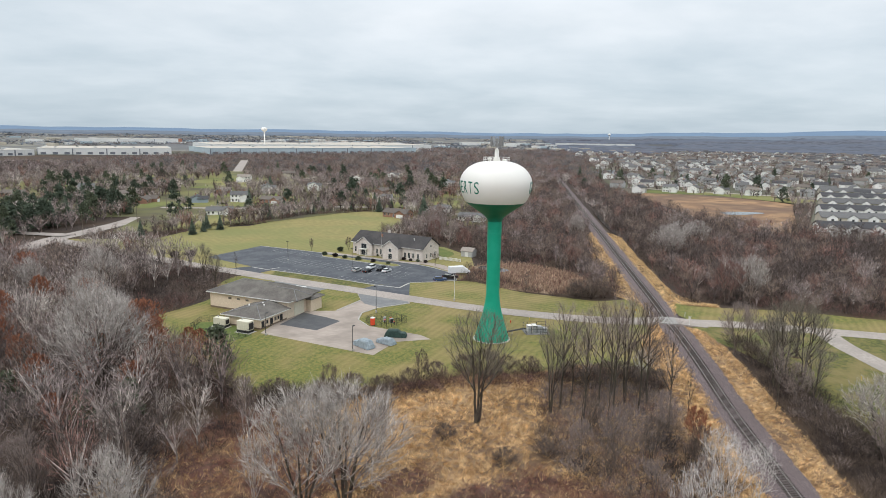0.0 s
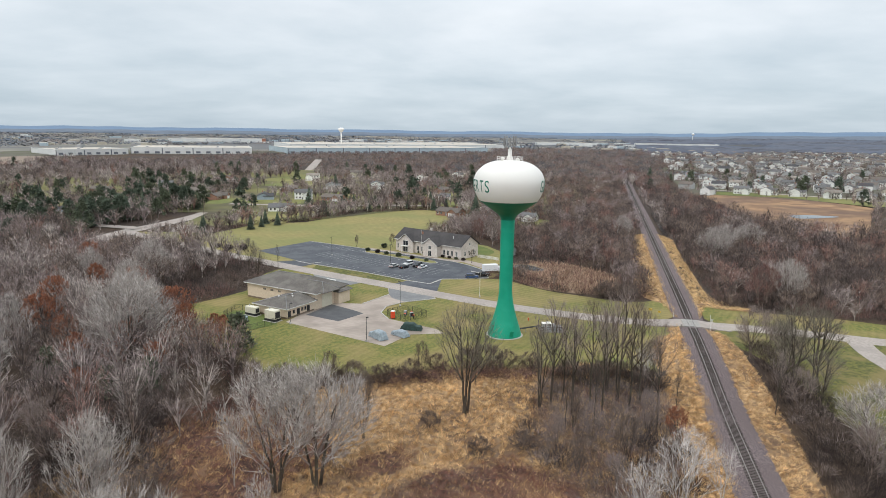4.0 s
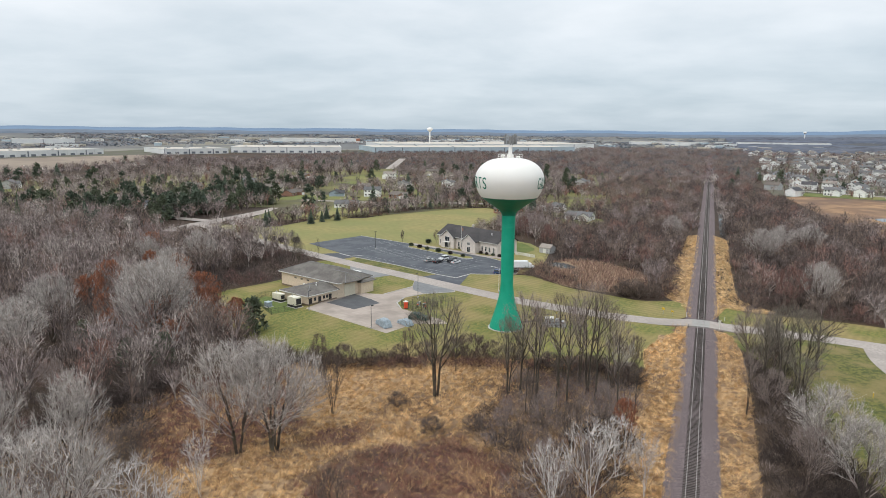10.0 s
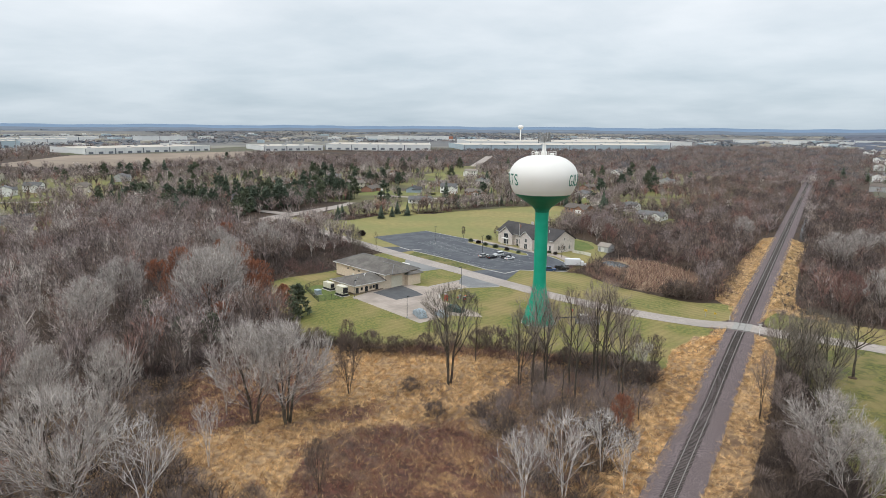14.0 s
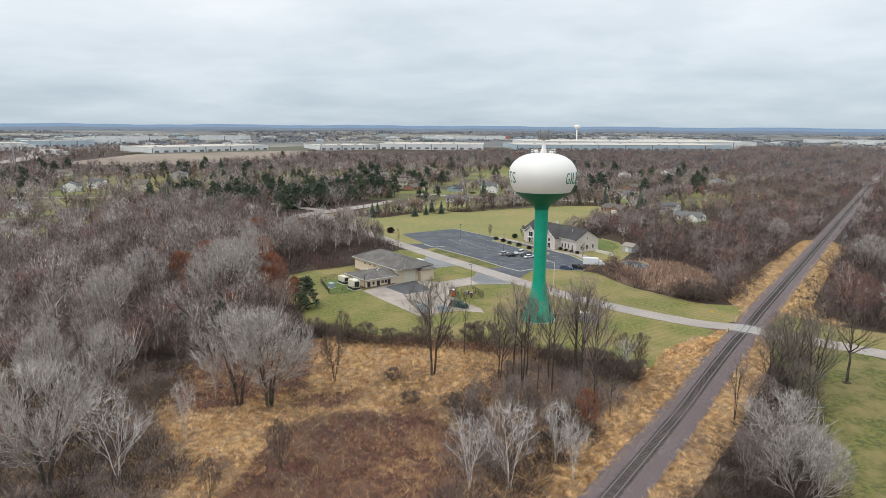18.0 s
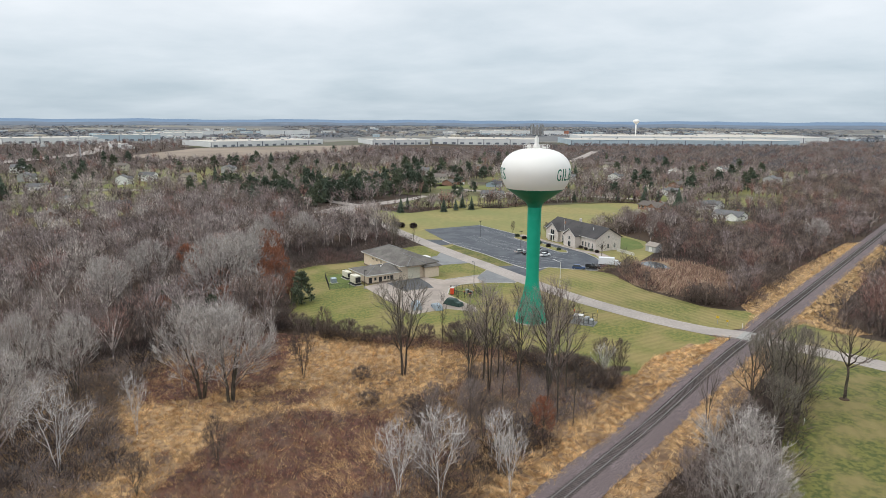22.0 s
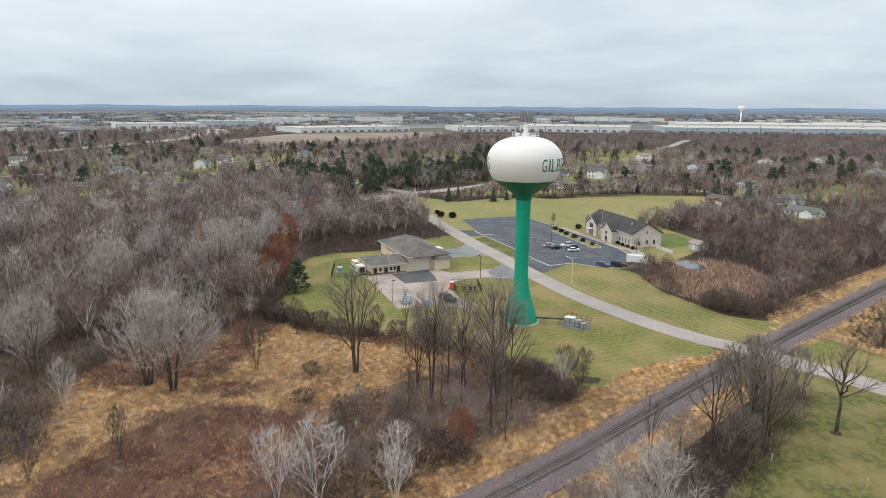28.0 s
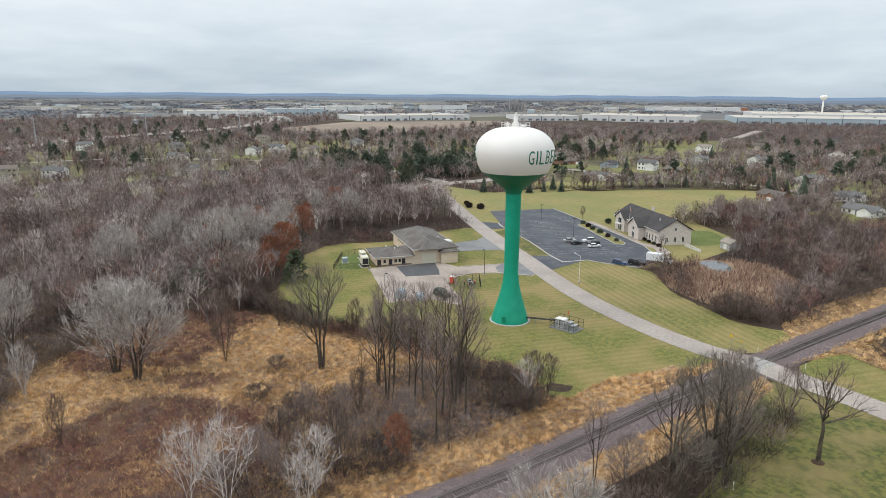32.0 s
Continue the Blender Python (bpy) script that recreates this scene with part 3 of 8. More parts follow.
PARKING = [(-118.5, 291), (-130, 261), (-104, 246), (-93.8, 240.7), (-70, 232.6), (-49.3, 223.6), (-38, 229), (-30, 231.5), (-22, 236), (-23, 246), (-33, 256.5), (-41.5, 262.5), (-60, 270), (-84, 279)]
LOT = [(-67.4, 163.2), (-33.8, 150.6), (-30.4, 161.6), (-21.6, 165.2), (-25, 168.5), (-40.6, 174.4), (-44.6, 180), (-45.2, 187), (-42, 193), (-33, 200.5), (-36, 209), (-54, 214.5), (-49.3, 201.5), (-53.8, 188), (-62.8, 186.5), (-66.4, 176)]
DRIVE_W = [(-89, 228), (-62, 217), (-65.5, 213), (-69.3, 206), (-71.5, 200.5), (-81, 203.5), (-83, 209), (-82.5, 217)]
MARSH = rounded([(-66, 55), (-66, 95), (-50, 108), (-44, 126), (-35, 134), (-13, 143), (7, 149), (16, 164), (27, 156), (28, 168), (36, 189), (41.5, 190), (41.5, 30), (-20, 25), (-50, 40)], 1)
VERGE_E = [(47.5, 40), (47.5, 188), (52, 186), (54, 172), (55, 146), (54.5, 105), (54, 40)]
VERGE_NW = [(41, 197), (41, 365), (35.5, 362), (33, 300), (30.5, 240), (33, 222), (38, 214)]
VERGE_NE = [(47.5, 198), (47.5, 365), (55, 360), (54, 300), (55, 236), (66, 222), (64, 211.5), (51, 214)]
PATCH = rounded([(-14, 82), (-8, 97), (7, 103), (22, 92), (26, 78), (14, 58), (-2, 58)], 2)
BOG = rounded([(-18, 244), (-12, 236), (-2, 224), (16, 220), (26, 228), (26, 250), (12, 266), (-4, 274), (-18, 264)], 1)
EASTBOG = rounded([(104, 650), (112, 560), (120, 470), (134, 400), (160, 398), (176, 440), (213, 545), (228, 580), (180, 640)], 1)
TERRACES = [(160, 386), (245, 380), (365, 650), (350, 690), (276, 690), (262, 620)]
CLEAR = [TERRACES, LAWN, LAWN_N, FIELD, LAWN_ES, LAWN_EN, PARKING, LOT, EASTBOG]

sheet("lawn", LAWN, M["lawn"], 0.06, "yellow-green mown lawn round the garage building and the water tower", "lawn")
sheet("lawn", LAWN_N, M["lawnroad"], 0.06, "yellow-green mown lawn beside the road and the car park", "lawn")
sheet("lawn", FIELD, M["field"], 0.05, "wide yellow-green mown field behind the car park", "field")
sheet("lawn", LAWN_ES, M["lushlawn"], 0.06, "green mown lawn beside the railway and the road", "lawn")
sheet("lawn", LAWN_EN, M["lawn"], 0.06, "green mown verge north of the road", "lawn")
sheet("marsh", [(-85, -40), (40.2, -40), (40.2, 62), (-85, 62)], M["marsh"], 0.015, "flattened dead reeds at the south end of the marsh", "marsh")
sheet("verge", [(48.2, -40), (90, -40), (90, 48), (48.2, 44)], M["marsh"], 0.02, "dead grass beside the railway", "grass verge")
sheet("marsh", PATCH, M["russet"], 0.05, "russet leaf mould under the low marsh shrubs", "marsh")
RUSSET = [rounded([(-64, 104), (-58, 90), (-50, 80), (-43, 74), (-33, 77), (-30, 89), (-24, 97), (-30, 104), (-36, 112), (-44, 121), (-54, 118)], 2), rounded([(-20, 92), (-14, 93), (-11, 99), (-16, 102.5), (-21, 98)], 2)]
sheet("lawn", [(9, 141), (38, 141), (38, 168), (9, 160)], M["lawn"], 0.02, "yellow-green mown grass at the lawn's corner", "lawn")
sheet("marsh", MARSH, M["marsh"], 0.03, "flattened orange-brown dead reeds of the marsh", "marsh")
for r_ in RUSSET:
    sheet("marsh", r_, M["russet"], 0.055, "russet leaf mould at the marsh edge", "marsh")
for v_ in (VERGE_E, VERGE_NW, VERGE_NE):
    sheet("verge", v_, M["marsh"], 0.07, "strip of tan dead grass along the railway", "grass verge")
sheet("lawn", [(-88, 170), (-86.8, 163.6), (-73, 153.8), (-68.5, 160.5), (-72, 166), (-76, 173)], M["greengrass"], 0.10, "bright green grass inside the generator fence", "lawn")
sheet("lawn", rounded([(-37, 281), (-30, 279), (-27, 290), (-36, 303), (-46, 308), (-50, 296)]), M["greengrass"], 0.10, "bright green grass behind the stone hall", "lawn")
sheet("marsh", BOG, M["bog"], 0.06, "brown cattail hollow behind the mown lawn", "marsh")
sheet("marsh", EASTBOG, M["eastbog"], 0.5, "orange-brown cattail marsh before the housing estate", "marsh", 30)
tagged(part("water", sheet_bm(rounded([(-16, 258), (-14.5, 265), (-9, 264.5), (-2, 257), (-6, 252.5)]), 0.13), M["water"]), "small grey pond in the cattail hollow", "pond", kind="structure")
tagged(part("water", sheet_bm(rounded([(144, 500), (147, 482), (165, 492), (182, 505), (160, 509)]), 0.65), M["water"]), "pale still pool in the cattail marsh", "pond", kind="structure")
tagged(part("water", sheet_bm(rounded([(92, 930), (118, 840), (150, 850), (160, 930), (120, 960)]), 0.8), M["water"]), "pale pond at the edge of the housing estate", "pond", kind="structure")
tagged(part("water", sheet_bm(rounded([(50.8, 366), (54.5, 362), (55.5, 470), (51, 476)]), 0.25), M["water"]), "narrow water-filled ditch beside the railway", "ditch", kind="structure")

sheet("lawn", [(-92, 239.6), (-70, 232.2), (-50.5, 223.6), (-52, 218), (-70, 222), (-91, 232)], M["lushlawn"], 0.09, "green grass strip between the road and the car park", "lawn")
tagged(part("dirt_path", ribbon([(-25, 213.5), (-21, 219), (-17, 226), (-13.6, 231)], 0.6, 0.075), M["field"], smooth=True), "narrow pale path across the roadside lawn", "path", kind="structure")
tagged(part("road", ribbon(ROAD, 7.0, 0.14), M["road"], smooth=True), "pale worn two-lane asphalt road over the railway", "road", kind="structure")
tagged(part("road", ribbon(CROSSROAD, 11.0, 0.16), M["road"], smooth=True), "wide pale road that runs behind the woods", "road", kind="structure")
tagged(part("road", ribbon(DRIVE_E, 6.0, 0.12), M["road"], smooth=True), "pale concrete drive curving off the road", "drive", kind="structure")
sheet("parking_lot", PARKING, M["asphalt"], 0.12, "dark patched asphalt car park with faded stall lines", "car park")
for ap in ([(-49.3, 223), (-38, 229.5), (-35, 210), (-53, 216.5)], [(-93.8, 240.5), (-104, 246), (-112, 240), (-97, 233.5)]):
    sheet("parking_lot", ap, M["asphalt"], 0.125, "dark asphalt mouth of the car park", "driveway")
sheet("drive", DRIVE_W, M["oldasphalt"], 0.11, "grey asphalt drive beside the garage building", "driveway")
sheet("yard", LOT, M["concrete"], 0.10, "pale stained concrete yard before the garage building", "yard")
sheet("yard", [(-65, 171.5), (-53.4, 167.9), (-49.4, 177.6), (-54, 180.5), (-62.5, 184.6)], M["newasphalt"], 0.115, "dark new asphalt patch in the concrete yard", "asphalt patch")
sheet("yard", [(-49.4, 202), (-47, 197.5), (-41, 193.8), (-33.5, 200.8), (-36, 208.5), (-53.5, 214)], M["oldasphalt"], 0.113, "grey asphalt mouth of the yard at the road", "driveway")

# ---- railway ----
RAIL_X = 44.2


def rail_z(y):
    return max(1.05, float(lie(RAIL_X, y)) + 0.14 + 0.34 * float(smooth01((abs(y - 191.8) - 4) / 16)))


ys = list(np.arange(-40, 400, 8.0)) + list(np.arange(400, 1500, 20.0))
bed = bmesh.new()
prof = [(-4.2, -0.40), (-3.2, -0.24), (-1.75, -0.065), (1.75, -0.065), (3.3, -0.24), (4.4, -0.42)]
rows = [[bed.verts.new((RAIL_X + dx + 0.18 * noise.noise((dx, y * 0.13, 3)), y, rail_z(y) + dz)) for dx, dz in prof] for y in ys]
for a, b in zip(rows, rows[1:]):
    for k in range(len(prof) - 1):
        bed.faces.new((a[k], a[k + 1], b[k + 1], b[k]))
railway = empty("railway", Matrix(), "single railway track on a purple-grey ballast bed", "railway", kind="structure")
part("ballast_bed", bed, M["ballast"], railway, "purple-grey crushed stone ballast", smooth=True)
for side in (-0.755, 0.755):
    bm = bmesh.new()
    sec = [(-0.07, 0.0), (-0.07, 0.03), (-0.012, 0.05), (-0.012, 0.12), (-0.037, 0.135), (-0.037, 0.172), (0.037, 0.172), (0.037, 0.135), (0.012, 0.12), (0.012, 0.05), (0.07, 0.03), (0.07, 0.0)]
    rr = [[bm.verts.new((RAIL_X + side + dx, y, rail_z(y) + 0.02 + dz)) for dx, dz in sec] for y in ys]
    for a, b in zip(rr, rr[1:]):
        for k in range(len(sec)):
            bm.faces.new((a[k], a[(k + 1) % len(sec)], b[(k + 1) % len(sec)], b[k]))
    part("rail", bm, M["steel"], railway, "worn steel rail")

# ---- level crossing ----
for y0 in (187.9,):
    cross = empty("level_crossing", pose(RAIL_X, 191.8, rail_z(191.8) + 0.19), "concrete and asphalt level crossing panels between the rails", "level crossing", kind="structure")
    for x0, x1 in ((-2.3, -0.86), (-0.66, 0.66), (0.86, 2.3)):
        for k in range(3):
            part("panel", boxed(x0, -3.6 + 2.4 * k + 0.02, -0.25, x1, -3.6 + 2.4 * (k + 1) - 0.02, 0.0, 0.01), M["crossing"], cross)
    for s in (-1, 1):
        bm = bmesh.new()
        base_z = rail_z(191.8) + 0.19
        rows = []
        for d_ in (2.33, 3.6, 5.0, 6.6, 8.4, 10.4):
            drop = -0.012 if d_ < 3 else max(spot(RAIL_X + s * d_, 191.8, 0.152) - base_z, -0.012 - 0.09 * (d_ - 2.33))
            rows.append([bm.verts.new((s * d_, y_, z_)) for y_, z_ in ((-3.45, drop - 0.5), (-3.45, drop), (3.45, drop), (3.45, drop - 0.5))])
        for ra, rb_ in zip(rows, rows[1:]):
            for k in range(3):
                bm.faces.new((ra[k], ra[k + 1], rb_[k + 1], rb_[k]))
        bmesh.ops.recalc_face_normals(bm, faces=bm.faces[:])
        part("ramp", bm, M["road"], cross, "asphalt approach of the crossing")


# ---- water tower ----
TX, TY, TZ = -6.0, 168.8, 2.25
tower = empty("water_tower", pose(TX, TY, TZ), "white and green water tower with a tank on a flared column", "water tower")


def turned(prof, n=64, smooth=True):
    return lathe(bmesh.new(), prof, n, False)


BOWL = [(7.6, 36.25), (8.05, 36.95), (8.45, 37.75), (8.86, 38.85), (9.1, 39.9), (9.2, 40.8), (9.12, 41.7), (8.85, 42.6), (8.42, 43.45), (7.8, 44.25), (6.95, 45.0), (5.9, 45.65), (4.6, 46.15), (3.2, 46.45), (1.6, 46.6), (0.02, 46.65)]
part("tank", turned(BOWL), M["white"], tower, "white painted steel tank", smooth=True)
part("tank_cone", turned([(1.86, 31.2), (2.05, 31.9), (2.6, 32.6), (3.7, 33.4), (5.0, 34.3), (6.3, 35.2), (7.2, 35.85), (7.6, 36.25), (7.62, 36.27)]), M["greendark"], tower, "dark green lower cone of the tank", smooth=True)
part("column", turned([(1.72, 12.6), (1.75, 18), (1.80, 28.0), (1.84, 31.25)], 48), M["green"], tower, "bright green painted steel column", smooth=True)
for zc in (28.2, 29.0):
    part("weld_band", turned([(1.80, zc - 0.06), (1.845, zc - 0.03), (1.845, zc + 0.03), (1.80, zc + 0.06)], 48), M["green"], tower, smooth=True)
part("flared_base", turned([(4.5, 0.12), (4.42, 0.7), (4.1, 1.8), (3.55, 3.6), (3.05, 5.2), (2.55, 7.0), (2.15, 8.8), (1.88, 10.6), (1.74, 12.2), (1.72, 12.65)], 56), M["green"], tower, "bright green bell-shaped base", smooth=True)
part("base_ring", turned([(4.95, -0.15), (4.95, 0.1), (4.9, 0.14), (4.2, 0.15)], 56), M["kerb"], tower, "pale concrete footing ring")
door_ = part("door", boxed(-0.5, -0.06, 0.2, 0.5, 0.06, 2.3, 0.03), M["green"], tower, "green steel access door")
door_.matrix_basis = pose(4.24 * math.cos(radians(-58)), 4.24 * math.sin(radians(-58)), 0.1, 16, 0, 32)
# roof walk, mast and panel antennas
rail_ring = part("roof_railing", bmesh.new(), M["galv"], tower, "thin white guard rail on the tank roof")
bm = bmesh.new()
for k in range(12):
    a0, a1 = 2 * math.pi * k / 12, 2 * math.pi * (k + 1) / 12
    p0, p1 = (3.3 * math.cos(a0), 3.3 * math.sin(a0)), (3.3 * math.cos(a1), 3.3 * math.sin(a1))
    tube(bm, (*p0, 46.2), (*p0, 47.5), 0.045, n=5)
    for zz in (46.95, 47.5):
        tube(bm, (*p0, zz), (*p1, zz), 0.04, n=5)
bm.to_mesh(rail_ring.data)
bm.free()
rail_ring.data.materials.clear()
rail_ring.data.materials.append(M["trim"])
part("hatch", lathe(bmesh.new(), [(0.55, 46.4), (0.55, 46.95), (0.3, 47.1)], 16, cx=2.0, cy=0.6), M["white"], tower)
part("vent", lathe(bmesh.new(), [(0.4, 46.4), (0.4, 47.0), (0.62, 47.05), (0.5, 47.35), (0.1, 47.5)], 16, cx=-1.7, cy=-1.0), M["white"], tower)
part("mast", turned([(0.85, 46.5), (0.8, 47.4), (0.52, 47.7), (0.5, 49.3), (0.3, 49.5), (0.24, 49.9)], 20), M["white"], tower, "white antenna mast", smooth=True)
part("mast_pole", turned([(0.2, 49.8), (0.16, 52.3), (0.05, 52.4)], 12), M["antenna"], tower, "grey steel pole of the antennas", smooth=True)
for zz in (50.2, 51.7):
    ring = bmesh.new()
    for k in range(12):
        a0, a1 = 2 * math.pi * k / 12, 2 * math.pi * (k + 1) / 12
        tube(ring, (1.5 * math.cos(a0), 1.5 * math.sin(a0), zz), (1.5 * math.cos(a1), 1.5 * math.sin(a1), zz), 0.045, n=5)
    part("antenna_ring", ring, M["antenna"], tower, "galvanised ring frame")
    for k in range(0, 12, 3):
        a0 = 2 * math.pi * k / 12
        part("ring_spoke", tube(bmesh.new(), (0, 0, zz), (1.5 * math.cos(a0), 1.5 * math.sin(a0), zz), 0.05, n=5), M["galv"], tower)
for k in range(12):
    a = 2 * math.pi * k / 12 + 0.13
    h_ = 2.5 if k % 3 else 1.9
    an = part("panel_antenna", boxed(-0.07, -0.17, -h_ / 2, 0.1, 0.17, h_ / 2, 0.02), M["antenna"] if k % 4 else M["galv"], tower, "slim upright panel antenna")
    an.matrix_basis = pose(1.62 * math.cos(a), 1.62 * math.sin(a), 51.2 + 0.15 * (k % 3), 0, 0, math.degrees(a))
    bk = part("radio_box", boxed(-0.12, -0.14, -0.42, 0.05, 0.2, 0.42, 0.02), M["antenna"], tower)
    bk.matrix_basis = pose(1.35 * math.cos(a), 1.35 * math.sin(a), 50.6 + 0.3 * (k % 2), 0, 0, math.degrees(a))


def bowl_r(z):
    for (ra, za), (rb, zb) in zip(BOWL, BOWL[1:]):
        if za <= z <= zb:
            return ra + (rb - ra) * (z - za) / (zb - za)
    return 9.0


def letter(ch, az0, width, z0, height):
    """A letter of the built-in font, bent onto the tank."""
    cu = bpy.data.curves.new("letter", "FONT")
    cu.body, cu.resolution_u, cu.extrude, cu.offset = ch, 3, 0.02, -0.004
    tmp = bpy.data.objects.new("letter", cu)
    scene.collection.objects.link(tmp)
    me = bpy.data.meshes.new_from_object(tmp)
    bpy.data.objects.remove(tmp)
    bm = bmesh.new()
    bm.from_mesh(me)
    bpy.data.meshes.remove(me)
    bmesh.ops.triangulate(bm, faces=bm.faces[:])
    for _ in range(2):
        long_e = [e for e in bm.edges if e.calc_length() > 0.12]
        if long_e:
            bmesh.ops.subdivide_edges(bm, edges=long_e, cuts=1)
    bmesh.ops.triangulate(bm, faces=bm.faces[:])
    xs, ys_ = [v.co.x for v in bm.verts], [v.co.y for v in bm.verts]
    x0, x1, y0, y1 = min(xs), max(xs), min(ys_), max(ys_)
    for v in bm.verts:
        zz = z0 + height * (v.co.y - y0) / (y1 - y0)
        a = az0 + width * (v.co.x - x0) / (x1 - x0)
        r = bowl_r(zz) + (0.055 if v.co.z > 0 else 0.005)
        v.co = (r * math.cos(radians(a)), r * math.sin(radians(a)), zz)
    part("letter", bm, M["letter"], tower, "green block letter " + ch)


for start in (-21.0, 159.0):

    at = start
    for ch in "GILBERTS":
        wide = 2.2 if ch == "I" else 8.4
        letter(ch, at, wide, 38.75, 3.0)
        at += wide + 3.6

# fenced valve and radio equipment beside the tower, with its cable bridge
eq = empty("equipment_enclosure", pose(5.9, 176.3, spot(6, 176, 0.06), 0, 0, 14), "caged radio equipment cabinets on a gravel pad beside the tower", "equipment enclosure")
part("pad", boxed(-3.4, -2.4, -0.2, 3.4, 2.4, 0.12, 0.03), M["oldasphalt"], eq, "grey concrete pad")
for x0, y0, x1, y1, h_ in ((-2.6, -1.2, -1.5, 0.8, 2.5), (-1.3, -1.2, -0.1, 0.8, 2.6), (0.3, -1.0, 1.5, 0.9, 2.0), (1.8, -1.2, 2.8, 0.6, 1.6)):
    cb = part("cabinet", boxed(x0, y0, 0.12, x1, y1, h_ * 0.85, 0.04), M["trim"] if x0 < 0 else M["galv"], eq, "white steel cabinet")
    part("cabinet_door", boxed(x0 + 0.06, y0 - 0.03, 0.3, x1 - 0.06, y0 + 0.01, h_ * 0.85 - 0.12, 0.01), M["galv"], cb)
for x0 in np.linspace(-3.2, 3.2, 6):
    for y0 in (-2.2, 2.2):
        part("post", tube(bmesh.new(), (x0, y0, 0), (x0, y0, 2.3), 0.05, n=6), M["black"], eq)
for y0 in (-2.2, 2.2):
    for zz in (0.5, 1.4, 2.3):
        part("bar", tube(bmesh.new(), (-3.2, y0, zz), (3.2, y0, zz), 0.04, n=5), M["black"], eq)
for x0 in (-3.2, 3.2):
    for zz in (0.5, 1.4, 2.3):
        part("bar", tube(bmesh.new(), (x0, -2.2, zz), (x0, 2.2, zz), 0.04, n=5), M["black"], eq)
br = empty("cable_bridge", pose(0, 0, 0), "dark steel cable bridge from the tower to its equipment", "cable bridge")
pa, pb = Vector((-2.5, 170.9, 3.5)), Vector((2.9, 175.4, 3.5))
across = Vector((-0.65, 0.76, 0)) * 0.4
for s in (-1, 1):
    part("side_rail", tube(bmesh.new(), pa + across * s, pb + across * s, 0.07, n=6), M["black"], br)
for k in range(9):
    c = pa.lerp(pb, k / 8)
    part("rung", tube(bmesh.new(), c - across, c + across, 0.04, n=5), M["galv"], br)
part("cables", tube(bmesh.new(), pa - Vector((0, 0, 0.05)), pb - Vector((0, 0, 0.05)), 0.16, n=8), M["black"], br)
for k in (0.35, 0.95):
    c = pa.lerp(pb, k)
    part("post", tube(bmesh.new(), (c.x, c.y, 2.2), (c.x, c.y, 3.5), 0.07, n=6), M["galv"], br)


# ---- building parts ----
def hip_roof(x0, y0, x1, y1, z, rise, inset, thick=0.18, along="x"):
    """A hipped roof slab over a rectangle, its ridge along x or y."""
    bm = bmesh.new()
    if along == "x":
        ym = (y0 + y1) / 2
        ridge = [(x0 + inset[0], ym), (x1 - inset[1], ym)]
    else:
        xm = (x0 + x1) / 2
        ridge = [(xm, y0 + inset[0]), (xm, y1 - inset[1])]
    c = [bm.verts.new((x, y, z)) for x, y in ((x0, y0), (x1, y0), (x1, y1), (x0, y1))]
    lo_ = [bm.verts.new((x, y, z - thick)) for x, y in ((x0, y0), (x1, y0), (x1, y1), (x0, y1))]
    r = [bm.verts.new((*p, z + rise)) for p in ridge]
    if along == "x":
        fs = ((c[0], c[1], r[1], r[0]), (c[1], c[2], r[1]), (c[2], c[3], r[0], r[1]), (c[3], c[0], r[0]))
    else:
        fs = ((c[0], c[1], r[0]), (c[1], c[2], r[1], r[0]), (c[2], c[3], r[1]), (c[3], c[0], r[0], r[1]))
    for f in fs:
        bm.faces.new(f)
    for i in range(4):
        bm.faces.new((lo_[i], lo_[(i + 1) % 4], c[(i + 1) % 4], c[i]))
    bm.faces.new(lo_[::-1])
    return bm


def gable_roof(x0, y0, x1, y1, z, rise, thick=0.2, along="x"):
    """Two sloping slabs with open gable ends."""
    bm = bmesh.new()
    if along == "x":
        ym = (y0 + y1) / 2
        sec = [(y0, z - thick), (y0, z), (ym, z + rise), (y1, z), (y1, z - thick), (ym, z + rise - thick)]
        a = [bm.verts.new((x0, y, q)) for y, q in sec]
        b = [bm.verts.new((x1, y, q)) for y, q in sec]
    else:
        xm = (x0 + x1) / 2
        sec = [(x0, z - thick), (x0, z), (xm, z + rise), (x1, z), (x1, z - thick), (xm, z + rise - thick)]
        a = [bm.verts.new((x, y1, q)) for x, q in sec]
        b = [bm.verts.new((x, y0, q)) for x, q in sec]
    for i in range(6):
        j = (i + 1) % 6
        bm.faces.new((a[i], a[j], b[j], b[i]))
    bm.faces.new((a[0], a[5], a[2], a[1]))
    bm.faces.new((a[2], a[5], a[4], a[3]))
    bm.faces.new((b[1], b[2], b[5], b[0]))
    bm.faces.new((b[3], b[4], b[5], b[2]))
    bmesh.ops.recalc_face_normals(bm, faces=bm.faces[:])
    return bm


